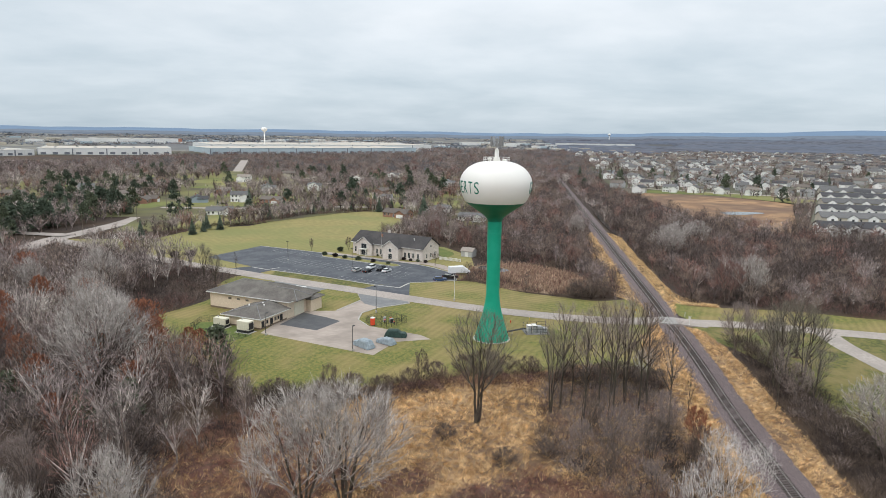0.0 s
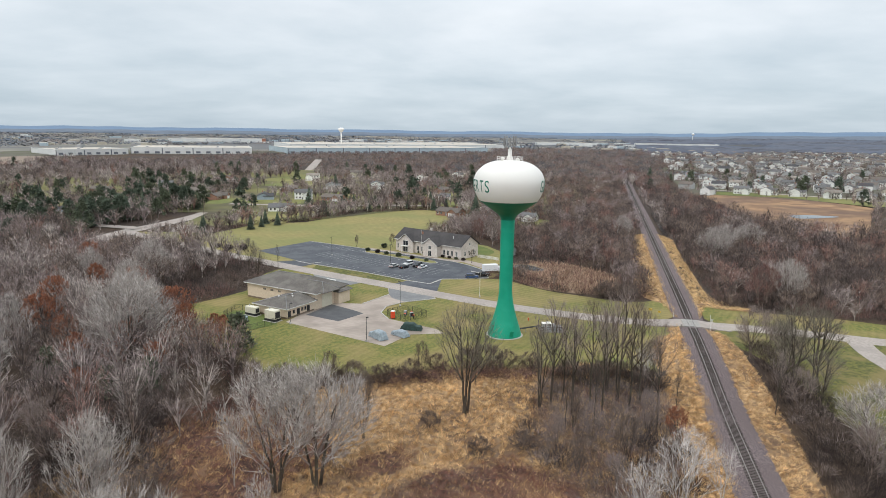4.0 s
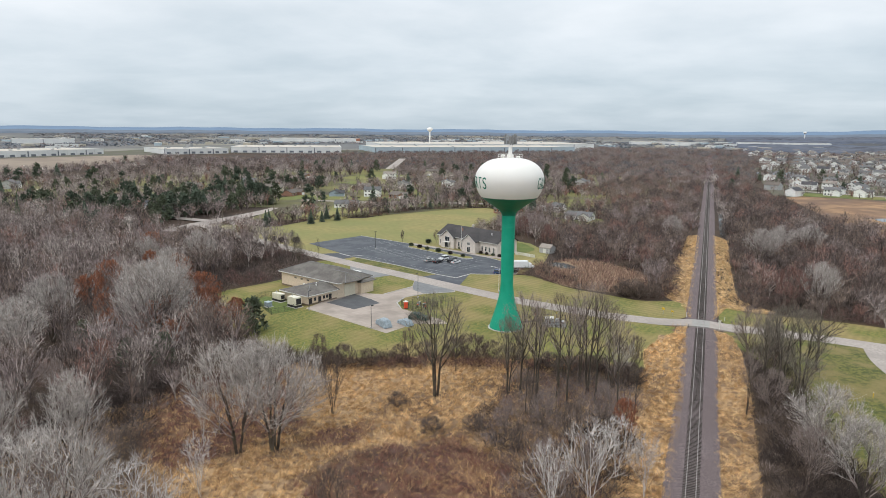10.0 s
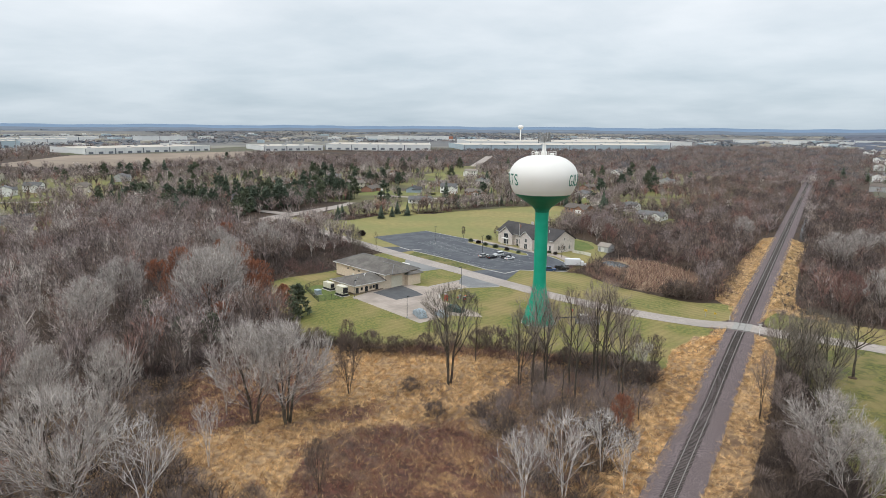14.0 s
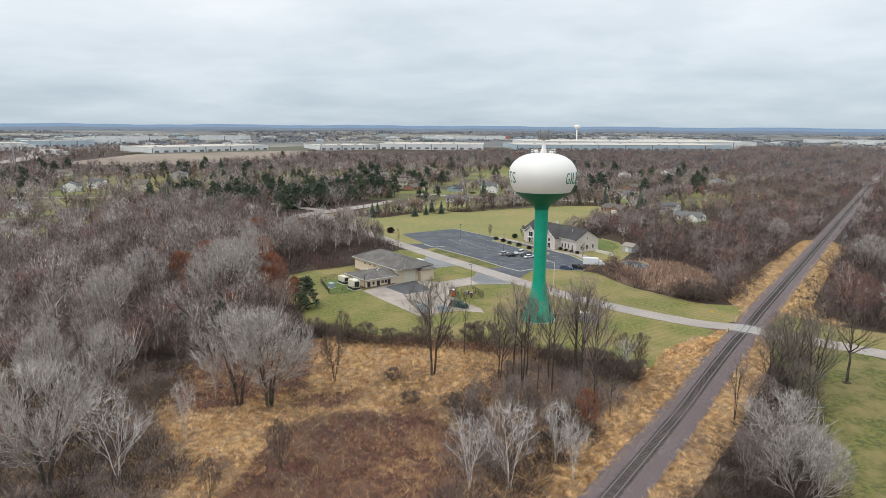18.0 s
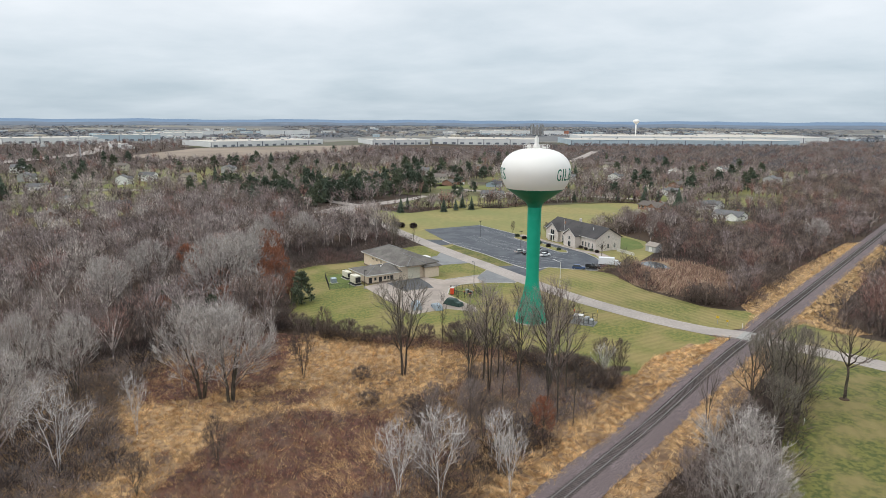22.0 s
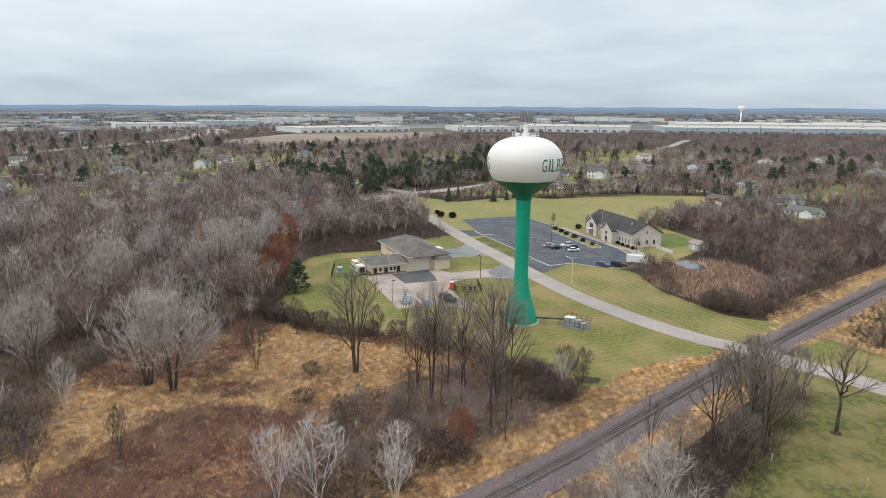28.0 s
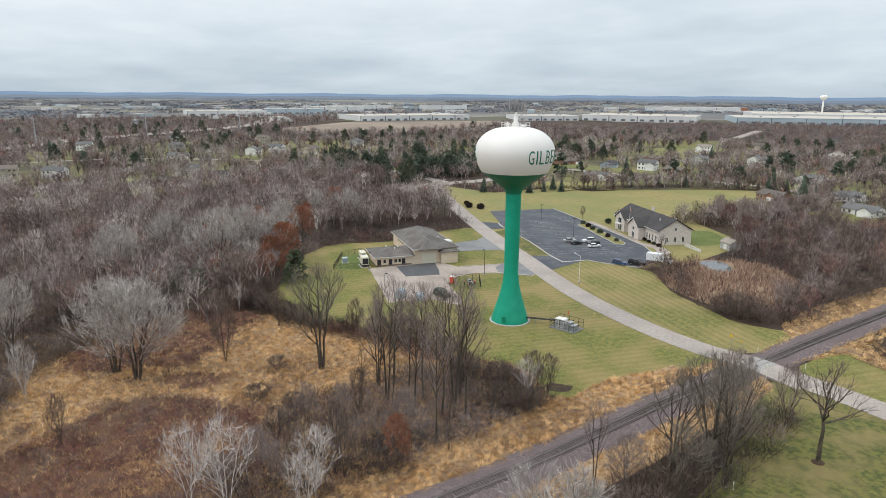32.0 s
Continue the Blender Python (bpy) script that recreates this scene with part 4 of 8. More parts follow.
def gable_block(x0, y0, x1, y1, z0, z, rise, along="x"):
    """Walls with gable ends, closed."""
    bm = bmesh.new()
    if along == "x":
        ym = (y0 + y1) / 2
        sec = [(y0, z0), (y1, z0), (y1, z), (ym, z + rise), (y0, z)]
        a = [bm.verts.new((x0, y, q)) for y, q in sec]
        b = [bm.verts.new((x1, y, q)) for y, q in sec]
    else:
        xm = (x0 + x1) / 2
        sec = [(x0, z0), (x1, z0), (x1, z), (xm, z + rise), (x0, z)]
        a = [bm.verts.new((x, y0, q)) for x, q in sec]
        b = [bm.verts.new((x, y1, q)) for x, q in sec]
    bm.faces.new(a)
    bm.faces.new(b)
    for i in range(5):
        bm.faces.new((a[i], a[(i + 1) % 5], b[(i + 1) % 5], b[i]))
    bmesh.ops.recalc_face_normals(bm, faces=bm.faces[:])
    return bm


FRAMES = {}


def window(parent, m, w, h, trim="trim", pane="glass", name="window", bars=True):
    """A framed window whose outer face looks along local -y."""
    key = (round(w, 2), round(h, 2), trim, pane, bars)
    if key not in FRAMES:
        bm = bmesh.new()
        t = 0.08
        for a in ((-w / 2, 0, -w / 2 + t, h), (w / 2 - t, 0, w / 2, h), (-w / 2 + t, 0, w / 2 - t, t), (-w / 2 + t, h - t, w / 2 - t, h)):
            box(bm, a[0], -0.07, a[1], a[2], 0.05, a[3])
        if bars and w > 0.9:
            box(bm, -0.03, -0.06, t, 0.03, 0.04, h - t)
        fm = bpy.data.meshes.new("window")
        bm.to_mesh(fm)
        bm.free()
        fm.materials.append(M[trim])
        pm = bpy.data.meshes.new("pane")
        bm = boxed(-w / 2 + 0.04, -0.025, 0.04, w / 2 - 0.04, 0.04, h - 0.04)
        bm.to_mesh(pm)
        bm.free()
        pm.materials.append(M[pane])
        FRAMES[key] = (fm, pm)
    fm, pm = FRAMES[key]
    f = shared(name, fm, parent, m)
    shared("pane" if name == "window" else "leaf", pm, f)
    return f


PLAIN = {}


def far_window(parent, m, w, h, trim="trim", pane="glass", name="window"):
    """A window seen from afar: frame and pane in one piece."""
    key = (round(w, 2), round(h, 2), trim, pane)
    if key not in PLAIN:
        bm = boxed(-w / 2, -0.05, 0, w / 2, 0.04, h)
        k_ = len(bm.faces)
        box(bm, -w / 2 + 0.1, -0.08, 0.1, w / 2 - 0.1, -0.051, h - 0.1)
        me = bpy.data.meshes.new(name)
        bm.to_mesh(me)
        bm.free()
        me.materials.append(M[trim])
        me.materials.append(M[pane])
        me.polygons.foreach_set("material_index", [0] * k_ + [1] * (len(me.polygons) - k_))
        PLAIN[key] = me
    return shared(name, PLAIN[key], parent, m)


# ---- garage building beside the tower ----
gar = empty("garage_building", pose(-92.4, 186.5, spot(-78, 185, 0.05), 0, 0, -16.85), "tan brick garage building with grey-brown hipped roofs", "building")
part("wall", boxed(0, 0, -0.3, 28.9, 14.3, 4.9), M["brick"], gar, "tan brick main wall")
part("wall", boxed(16.7, -12.6, -0.3, 28.92, -0.01, 3.05), M["brick"], gar, "tan brick wing wall")
part("wall", boxed(28.91, 8.6, -0.3, 30.6, 14.2, 3.9), M["brick"], gar, "tan brick end wall")
part("roof", hip_roof(-0.8, -0.8, 29.7, 15.1, 4.96, 3.1, (7.8, 7.8)), M["shingle"], gar, "grey-brown shingled hip roof")
part("roof", hip_roof(15.9, -13.4, 29.7, -0.02, 3.12, 1.75, (6.9, 0.3), along="y"), M["shingle"], gar, "grey-brown shingled wing roof")
part("roof", hip_roof(28.92, 8.0, 31.3, 15.0, 3.96, 0.7, (1.1, 1.1), along="y"), M["shingle"], gar, "grey-brown shingled end roof")
for a in ((-0.83, -0.83, 29.73, -0.79, 4.73, 4.98), (-0.83, 15.1, 29.73, 15.13, 4.73, 4.98), (-0.83, -0.8, -0.8, 15.1, 4.73, 4.98), (29.7, -0.8, 29.73, 8.0, 4.73, 4.98)):
    part("fascia", boxed(a[0], a[1], a[4], a[2], a[3], a[5]), M["trim"], gar, "pale eave board")
for a in ((15.87, -13.43, 29.73, -13.4, 2.9, 3.14), (15.87, -13.4, 15.9, -0.85, 2.9, 3.14), (29.7, -13.4, 29.73, -0.82, 2.9, 3.14)):
    part("fascia", boxed(a[0], a[1], a[4], a[2], a[3], a[5]), M["trim"], gar, "pale eave board")
part("plinth", boxed(-0.04, -0.05, -0.3, 16.69, -0.001, 0.5), M["brickdark"], gar, "darker brick base course")
part("plinth", boxed(28.925, -12.62, -0.3, 28.97, -0.9, 0.45), M["brickdark"], gar, "darker brick base course")
part("plinth", boxed(16.64, -12.64, -0.3, 28.9, -12.605, 0.45), M["brickdark"], gar, "darker brick base course")
gd = part("garage_door", boxed(28.9, 2.6, 0.0, 28.96, 7.4, 3.9), M["cream"], gar, "pale cream roller door")
for k in range(1, 7):
    part("door_panel", boxed(28.96, 2.68, 0.55 * k - 0.5, 28.985, 7.32, 0.55 * k - 0.03), M["cream"], gd)
for v0 in (-11.6, -7.9, -3.6):
    d_ = window(gar, pose(28.93, v0, 0.0, 0, 0, 90), 1.15, 2.15, "black", "black", "door", False)
for v0, w_ in ((-9.8, 0.9), (-6.2, 1.0), (-4.9, 0.9)):
    window(gar, pose(28.93, v0, 1.0, 0, 0, 90), w_, 1.15, "tantrim", "glass")
for u0 in (7.0, 10.2, 13.4):
    lv = part("louvre", boxed(u0, -0.07, 3.3, u0 + 1.2, 0.0, 3.9), M["tantrim"], gar, "dark wall louvre")
    for k in range(3):
        part("slat", boxed(u0 + 0.06, -0.1, 3.36 + 0.18 * k, u0 + 1.14, -0.06, 3.46 + 0.18 * k), M["black"], lv)
for u0, v0 in ((11, 4.4), (17.5, 9.8), (23.0, -4.0), (24.6, -5.5), (21.0, -7.5), (20.6, 10.5)):
    zr = 3.1 + (2.9 if v0 > 0 else 1.1)
    vp = part("roof_vent", lathe(bmesh.new(), [(0.16, zr - 0.6), (0.16, zr + 0.55), (0.27, zr + 0.58), (0.2, zr + 0.78)], 10, cx=u0, cy=v0), M["trim"], gar, "small white roof vent")
for k in range(3):
    part("skylight", prism(bmesh.new(), [(21.5 + 1.3 * k, 12.3), (22.5 + 1.3 * k, 12.3), (22.5 + 1.3 * k, 14.2), (21.5 + 1.3 * k, 14.2)], 5.0, 6.0), M["trim"], gar, "white roof light")
# a hip over the front bay, and pale ridge caps
part("roof", hip_roof(20.0, 1.2, 31.0, 9.2, 5.02, 2.3, (1.0, 4.0)), M["shingle"], gar, "grey-brown shingled front hip")
for p_, q_ in (((7.0, 7.15, 8.1), (21.9, 7.15, 8.1)), ((-0.7, -0.7, 5.02), (7.0, 7.15, 8.1)), ((-0.7, 15.0, 5.02), (7.0, 7.15, 8.1)), ((21.9, 7.15, 8.1), (29.6, 15.0, 5.02)), ((22.8, -6.5, 4.9), (22.8, -0.3, 4.9)), ((16.0, -13.3, 3.16), (22.8, -6.5, 4.9)), ((29.6, -13.3, 3.16), (22.8, -6.5, 4.9)), ((21.0, 5.2, 7.36), (27.0, 5.2, 7.36)), ((27.0, 5.2, 7.36), (30.9, 1.3, 5.08)), ((27.0, 5.2, 7.36), (30.9, 9.1, 5.08))):
    part("ridge_cap", tube(bmesh.new(), p_, q_, 0.11, n=6), M["oldasphalt"], gar, "paler ridge cap")
# ---- stone hall behind the car park ----
hall = empty("stone_hall", pose(-72.4, 282.6, spot(-55, 280, 0.1), 0, 0, -24.1), "pale stone village hall with charcoal gable roofs", "building")
part("wall", gable_block(0, 0, 36.5, 13, -0.4, 5.45, 3.75), M["stonewall"], hall, "pale stone wall with gable ends")
part("roof", gable_roof(-0.7, -0.8, 37.2, 13.8, 5.35, 4.25, 0.25), M["shingledark"], hall, "charcoal shingled gable roof")
for x0, x1, yo, tall in ((3.2, 11.4, -1.6, 3.2), (18.2, 26.2, -3.0, 3.0)):
    part("wall", gable_block(x0, yo, x1, -0.01, -0.4, 5.1, tall - 0.35, "y"), M["stonewall"], hall, "pale stone front bay")
    part("roof", gable_roof(x0 - 0.5, yo - 0.6, x1 + 0.5, 5.2, 5.0, tall + 0.1, 0.22, "y"), M["shingledark"], hall, "charcoal shingled bay roof")
    for s, xx in ((1, x0 - 0.5), (-1, x1 + 0.5)):
        bm = bmesh.new()
        xm_ = (x0 + x1) / 2
        vs = [(xx, 5.02), (xm_, 5.1 + tall), (xm_, 4.83 + tall), (xx + s * 0.02, 4.72)]
        a = [bm.verts.new((x_, yo - 0.63, z_)) for x_, z_ in vs]
        b = [bm.verts.new((x_, yo - 0.605, z_)) for x_, z_ in vs]
        bm.faces.new(a), bm.faces.new(b[::-1])
        for i in range(4):
            bm.faces.new((a[i], b[i], b[(i + 1) % 4], a[(i + 1) % 4]))
        part("bargeboard", bm, M["trim"], hall, "white bargeboard")
for y0 in (-0.82, 13.8):
    part("gutter", boxed(-0.7, y0 - 0.05, 5.12, 37.2, y0 + 0.03, 5.3), M["trim"], hall, "white gutter")
for x0, w_, z0, h_, yo in ((7.3, 3.0, 0.1, 2.6, -1.61), (7.3, 3.0, 3.0, 2.2, -1.61), (22.2, 1.9, 0.1, 2.4, -3.01), (22.2, 1.5, 3.1, 1.5, -3.01)):
    window(hall, pose(x0, yo, z0), w_, h_)
for x0 in (1.6, 13.2, 15.2, 17.0, 27.8, 29.8, 32.0, 34.4):
    window(hall, pose(x0, -0.01, 1.0), 1.1, 2.2)
for y0 in (3.2, 6.5, 9.8):
    window(hall, pose(36.51, y0, 1.0, 0, 0, 90), 1.1, 1.9)
window(hall, pose(36.51, 6.5, 5.2, 0, 0, 90), 1.0, 1.2)
part("chimney", boxed(12.4, 9.2, 6.5, 13.3, 10.1, 10.2, 0.03), M["stonewall"], hall)
for x0, y0 in ((24.0, 9.5), (30.0, 3.6), (31.5, 9.2)):
    part("roof_vent", lathe(bmesh.new(), [(0.14, 6.6), (0.14, 8.7), (0.22, 8.75), (0.16, 8.95)], 8, cx=x0, cy=y0), M["trim"], hall)
part("porch_post", tube(bmesh.new(), (5.6, -2.6, -0.1), (5.6, -2.6, 2.7), 0.12), M["trim"], hall)
part("porch_post", tube(bmesh.new(), (9.0, -2.6, -0.1), (9.0, -2.6, 2.7), 0.12), M["trim"], hall)
part("porch_roof", boxed(5.3, -2.9, 2.7, 9.3, -1.62, 2.95, 0.03), M["trim"], hall)

# shed and white fence beside the hall
shed = empty("garden_shed", pose(-24.5, 284, spot(-24, 284, 0.05), 0, 0, -20), "small pale grey shed beside the hall", "shed")
part("wall", gable_block(0, 0, 5.5, 4.5, -0.2, 2.5, 1.2), M["siding_grey"], shed)
part("roof", gable_roof(-0.3, -0.3, 5.8, 4.8, 2.45, 1.45, 0.12), M["roof_tan"], shed)
window(shed, pose(2.7, -0.01, 0.05), 1.6, 2.0, "trim", "siding_white", "door", False)
fen = empty("picket_fence", pose(-33, 275, spot(-33, 275, 0.05), 0, 0, -24), "low white fence beside the stone hall", "fence")
for k in range(18):
    part("post", boxed(0.6 * k, -0.05, 0, 0.6 * k + 0.32, 0.03, 1.35), M["trim"], fen)
for z0 in (0.35, 1.0):
    part("rail", boxed(0, 0.03, z0, 10.6, 0.09, z0 + 0.1), M["trim"], fen)


# ---- kerbs and painted lines of the car park ----
def kerb_run(pts, z0=0.14, wid=0.35, high=0.13, label="pale concrete kerb"):
    k_ = empty("kerb", Matrix(), label, "kerb", kind="structure")
    for (xa, ya), (xb, yb) in zip(pts, pts[1:]):
        L = math.hypot(xb - xa, yb - ya)
        n = max(1, round(L / 3.0))
        for i in range(n):
            xm_, ym_ = xa + (xb - xa) * (i + 0.5) / n, ya + (yb - ya) * (i + 0.5) / n
            o = part("kerbstone", boxed(-L / n / 2 + 0.01, -wid / 2, -0.1, L / n / 2 - 0.01, wid / 2, high, 0.02), M["kerb"], k_)
            o.matrix_basis = pose(xm_, ym_, spot(xm_, ym_, 0.1), 0, 0, math.degrees(math.atan2(yb - ya, xb - xa)))


kerb_run([(-118.5, 291.2), (-84, 279.2), (-60, 270.2), (-41.5, 262.7), (-33, 256.7), (-23, 246.2), (-21.8, 236)])
kerb_run([(-93.8, 240.5), (-70, 232.4), (-49.3, 223.4)])
kerb_run([(-38, 229.1), (-30, 231.6), (-22, 236)])
kerb_run([(-40.4, 173.9), (-44.8, 180), (-45.4, 187), (-42.2, 193.2), (-33.2, 200.6)])
kerb_run([(-49.3, 201.6), (-53.6, 188.2)])
UP, VP, OP = Vector((-0.9365, 0.3508)), Vector((0.3508, 0.9365)), Vector((-40.3, 220.7))


def pk(u, v):
    p = OP + UP * u + VP * v
    return p.x, p.y


lines = empty("parking_markings", Matrix(), "faded pale stall lines painted on the car park", "parking markings", kind="structure")
lbm = boxed(-0.07, 0, 0, 0.07, 5.4, 0.006)
lme = bpy.data.meshes.new("stall_line")
lbm.to_mesh(lme)
lbm.free()
lme.materials.append(M["line"])
park_deg = math.degrees(math.atan2(UP.y, UP.x)) - 180
for u0, u1, v0 in ((11, 53, 0.6), (8, 74, 13.2), (8, 74, 18.7), (46, 86, 30.2), (14, 40, 28.0)):
    u = u0
    while u < u1:
        x, y = pk(u, v0)
        if inside(np.array([x]), np.array([y]), PARKING)[0] and inside(np.array(pk(u, v0 + 5.2)[:1]), np.array(pk(u, v0 + 5.2)[1:]), PARKING)[0]:
            shared("stall_line", lme, lines, pose(x, y, spot(x, y, 0.132), 0, 0, park_deg))
        u += 2.75
for pa_, pb_ in (((-40.3, 220.6), (-49.0, 223.2)), ((-40.3, 220.6), (-37.9, 228.6)), ((-96, 241.2), (-103.6, 244.9)), ((-96, 241.2), (-92.5, 245.6))):
    L = math.hypot(pb_[0] - pa_[0], pb_[1] - pa_[1])
    o = part("gutter_strip", boxed(0, -0.35, 0, L, 0.35, 0.02), M["kerb"], lines, "pale concrete gutter strip")
    o.matrix_basis = pose(*pa_, spot(*pa_, 0.14), 0, 0, math.degrees(math.atan2(pb_[1] - pa_[1], pb_[0] - pa_[0])))
# planted island before the hall, and the walk
isl = tagged(part("traffic_island", sheet_bm([(-85, 277.2), (-48.5, 260.6), (-46.8, 257.6), (-49.5, 256.6), (-83, 271.8)], 0.26), M["field"]), "kerbed planted island in the car park", "traffic island", kind="structure")
kerb_run([(-85, 277.3), (-48.5, 260.7), (-46.6, 257.6), (-49.5, 256.4), (-83, 271.6), (-85, 277.3)])
sheet("pavement", [(-86, 280.5), (-66, 272.6), (-44, 263.2), (-36, 262), (-31, 256.6), (-25.5, 250.5), (-24, 252), (-29, 262), (-36, 267), (-45, 266.6), (-66, 275.5), (-85, 282.5)], M["concrete"], 0.16, "pale concrete walk before the stone hall", "pavement")


# ---- bare trees: prototypes that near trees share ----
def prisms(segs):
    """Three-sided tapered prisms (6 triangles each) from rows p0, p1, r0, r1."""
    s = np.asarray(segs, float)
    p, q, r0, r1 = s[:, 0:3], s[:, 3:6], s[:, 6:7], s[:, 7:8]
    d = q - p
    d /= np.linalg.norm(d, axis=1, keepdims=True) + 1e-9
    ref = np.where(np.abs(d[:, 2:3]) > 0.9, [[1.0, 0, 0]], [[0, 0, 1.0]])
    u = np.cross(d, ref)
    u /= np.linalg.norm(u, axis=1, keepdims=True)
    w = np.cross(d, u)
    A = [p + r0 * (math.cos(t) * u + math.sin(t) * w) for t in (0, 2.094, 4.189)]
    B = [q + r1 * (math.cos(t) * u + math.sin(t) * w) for t in (0, 2.094, 4.189)]
    tris = []
    for k in range(3):
        j = (k + 1) % 3
        tris += [np.stack([A[k], A[j], B[j]], 1), np.stack([A[k], B[j], B[k]], 1)]
    return np.concatenate(tris)


def slivers(p, d, length, width, rng, face=None):
    """One thin triangle for each twig, turned roughly towards face where that is given."""
    n = len(p)
    d = d / (np.linalg.norm(d, axis=1, keepdims=True) + 1e-9)
    f = rng.normal(size=(n, 3))
    u = np.cross(d, f if face is None else face + 0.45 * f)
    u /= np.linalg.norm(u, axis=1, keepdims=True) + 1e-9
    w = np.asarray(width).reshape(-1, 1) * 0.5
    return np.stack([p - u * w, p + u * w, p + d * np.asarray(length).reshape(-1, 1)], 1)


def grow(seed, h, stems=1, lean=0.1, clear=0.3, top=0.78, rx=0.34, cz=0.62, rz=0.38, mains=10, secs=7, ters=6, twigs=6, twig=0.04, tl=0.07, r=0.3, sag=0.1, up=0.45, low=-0.1, spread=0.9, fr=0.018, fan=0.75):
    """Bare tree inside a domed crown: trunks, limbs, boughs and fine twigs."""
    rng = np.random.default_rng(seed)
    trunk, limb, fine, tw, bough = [], [], [], [], []
    cen, rad3 = np.array([0, 0, cz * h]), np.array([rx, rx, rz]) * h
    ph = rng.uniform(0, 6.28, 3)

    def room(p, d):
        """Way from p along d to the uneven outline of the crown."""
        a_, b_ = (p - cen) / rad3, d / rad3
        A, B, C = b_ @ b_, a_ @ b_, a_ @ a_ - 1.0
        disc = B * B - A * C
        if disc <= 0:
            return 0.05 * h
        k = (-B + math.sqrt(disc)) / A
        e = d / np.linalg.norm(d)
        return max(k, 0.03 * h) * (0.9 + 0.12 * math.sin(5 * e[0] + ph[0]) + 0.10 * math.sin(6 * e[1] + 4 * e[2] + ph[1]))

    def unit(v):
        return v / (np.linalg.norm(v) + 1e-9)

    def line(p0, p1, p2, n, r0, r1, out, wob):
        """Bent and slightly crooked bough; gives back its points."""
        pts = []
        for k in range(n + 1):
            t = k / n
            q = (1 - t) ** 2 * p0 + 2 * t * (1 - t) * p1 + t * t * p2
            pts.append(q + (rng.normal(0, wob, 3) if 0 < k < n else 0))
        for k in range(n):
            out.append((*pts[k], *pts[k + 1], r0 + (r1 - r0) * k / n, r0 + (r1 - r0) * (k + 1) / n))
        return pts

    def at(pts, f):
        k = min(int(f * (len(pts) - 1)), len(pts) - 2)
        u = f * (len(pts) - 1) - k
        return pts[k] * (1 - u) + pts[k + 1] * u, unit(pts[k + 1] - pts[k])

    def twigs_on(p, d, L, n):
        for _ in range(n):
            f = rng.random() ** 0.7
            e = d + rng.normal(0, 0.38, 3) + np.array([0, 0, 0.3])
            tw.append((*(p + d * L * f), *e, rng.uniform(0.55, 1.25) * tl * h))

    nm = 0
    for s in range(stems):
        a = 2 * math.pi * (s + rng.random() * 0.4) / stems
        tilt = lean * rng.uniform(0.6, 1.4) if stems > 1 else lean * 0.3
        out = np.array([math.cos(a), math.sin(a), 0])
        foot = out * (0.35 * r * stems if stems > 1 else 0) - np.array([0, 0, 0.45])
        hh = h * top * rng.uniform(0.88, 1.05)
        tip = foot + np.array([0, 0, hh]) + out * tilt * hh
        pts = line(foot, foot + np.array([0, 0, hh * 0.5]) + out * tilt * hh * 0.25, tip, 8, r * rng.uniform(0.8, 1.1), r * 0.3, trunk, 0.004 * h)
        for m in range(max(1, round(mains / stems))):
            f = clear + (1 - clear) * ((m + rng.random()) / max(1, round(mains / stems))) ** 1.35
            az = a + rng.normal(0, spread) if stems > 1 else nm * 2.4 + rng.normal(0, 0.3)
            nm += 1
            g = (f - clear) / (1 - clear)
            el = low + g * (1.45 - low) + rng.normal(0, 0.12)
            p, d = at(pts, min(f, 0.99))
            goal = cen + np.array([math.cos(az) * math.cos(el), math.sin(az) * math.cos(el), math.sin(el)]) * rad3 * rng.uniform(0.7, 0.95)
            goal[2] = max(goal[2], p[2] + 0.05 * h)
            L = np.linalg.norm(goal - p)
            mid = p * 0.5 + goal * 0.5 + np.array([0, 0, -sag * L]) + unit(goal - p) * 0.05 * L
            rr = r * (0.52 - 0.22 * g)
            mp = line(p, mid, goal, 5, rr, rr * 0.28, limb, 0.012 * L)
            for k in range(secs):
                f2 = 0.22 + 0.78 * (k + rng.random()) / secs
                p2, d2 = at(mp, min(f2, 0.99))
                side = rng.normal(size=3)
                side -= d2 * side.dot(d2)
                e = unit(d2 * 0.85 + unit(side) * fan + np.array([0, 0, up]))
                L2 = min(room(p2, e), h * rng.uniform(0.16, 0.30) * (1.15 - 0.4 * f2))
                q2 = p2 + e * L2
                sp = line(p2, (p2 + q2) / 2 - np.array([0, 0, 0.07 * L2]), q2, 3, max(rr * 0.34, fr), fr, fine, 0.02 * L2)
                twigs_on(p2, e, L2, twigs)
                for j in range(ters):
                    p3, d3 = at(sp, 0.15 + 0.84 * rng.random())
                    e3 = unit(d3 + rng.normal(0, 0.5, 3) + np.array([0, 0, up * 0.8]))
                    L3 = min(room(p3, e3) * 1.03, h * rng.uniform(0.07, 0.14))
                    bough.append((*p3, *e3, L3))
                    twigs_on(p3, e3, L3, twigs)
    t = np.array(tw)
    g = np.array(bough)
    ends = [slivers(g[:, 0:3], g[:, 3:6], g[:, 6] * 1.15, np.full(len(g), fr * 2.6), rng), slivers(t[:, 0:3], t[:, 3:6], t[:, 6], np.full(len(t), twig), rng)]
    return prisms(trunk), prisms(limb), prisms(fine), np.concatenate(ends)


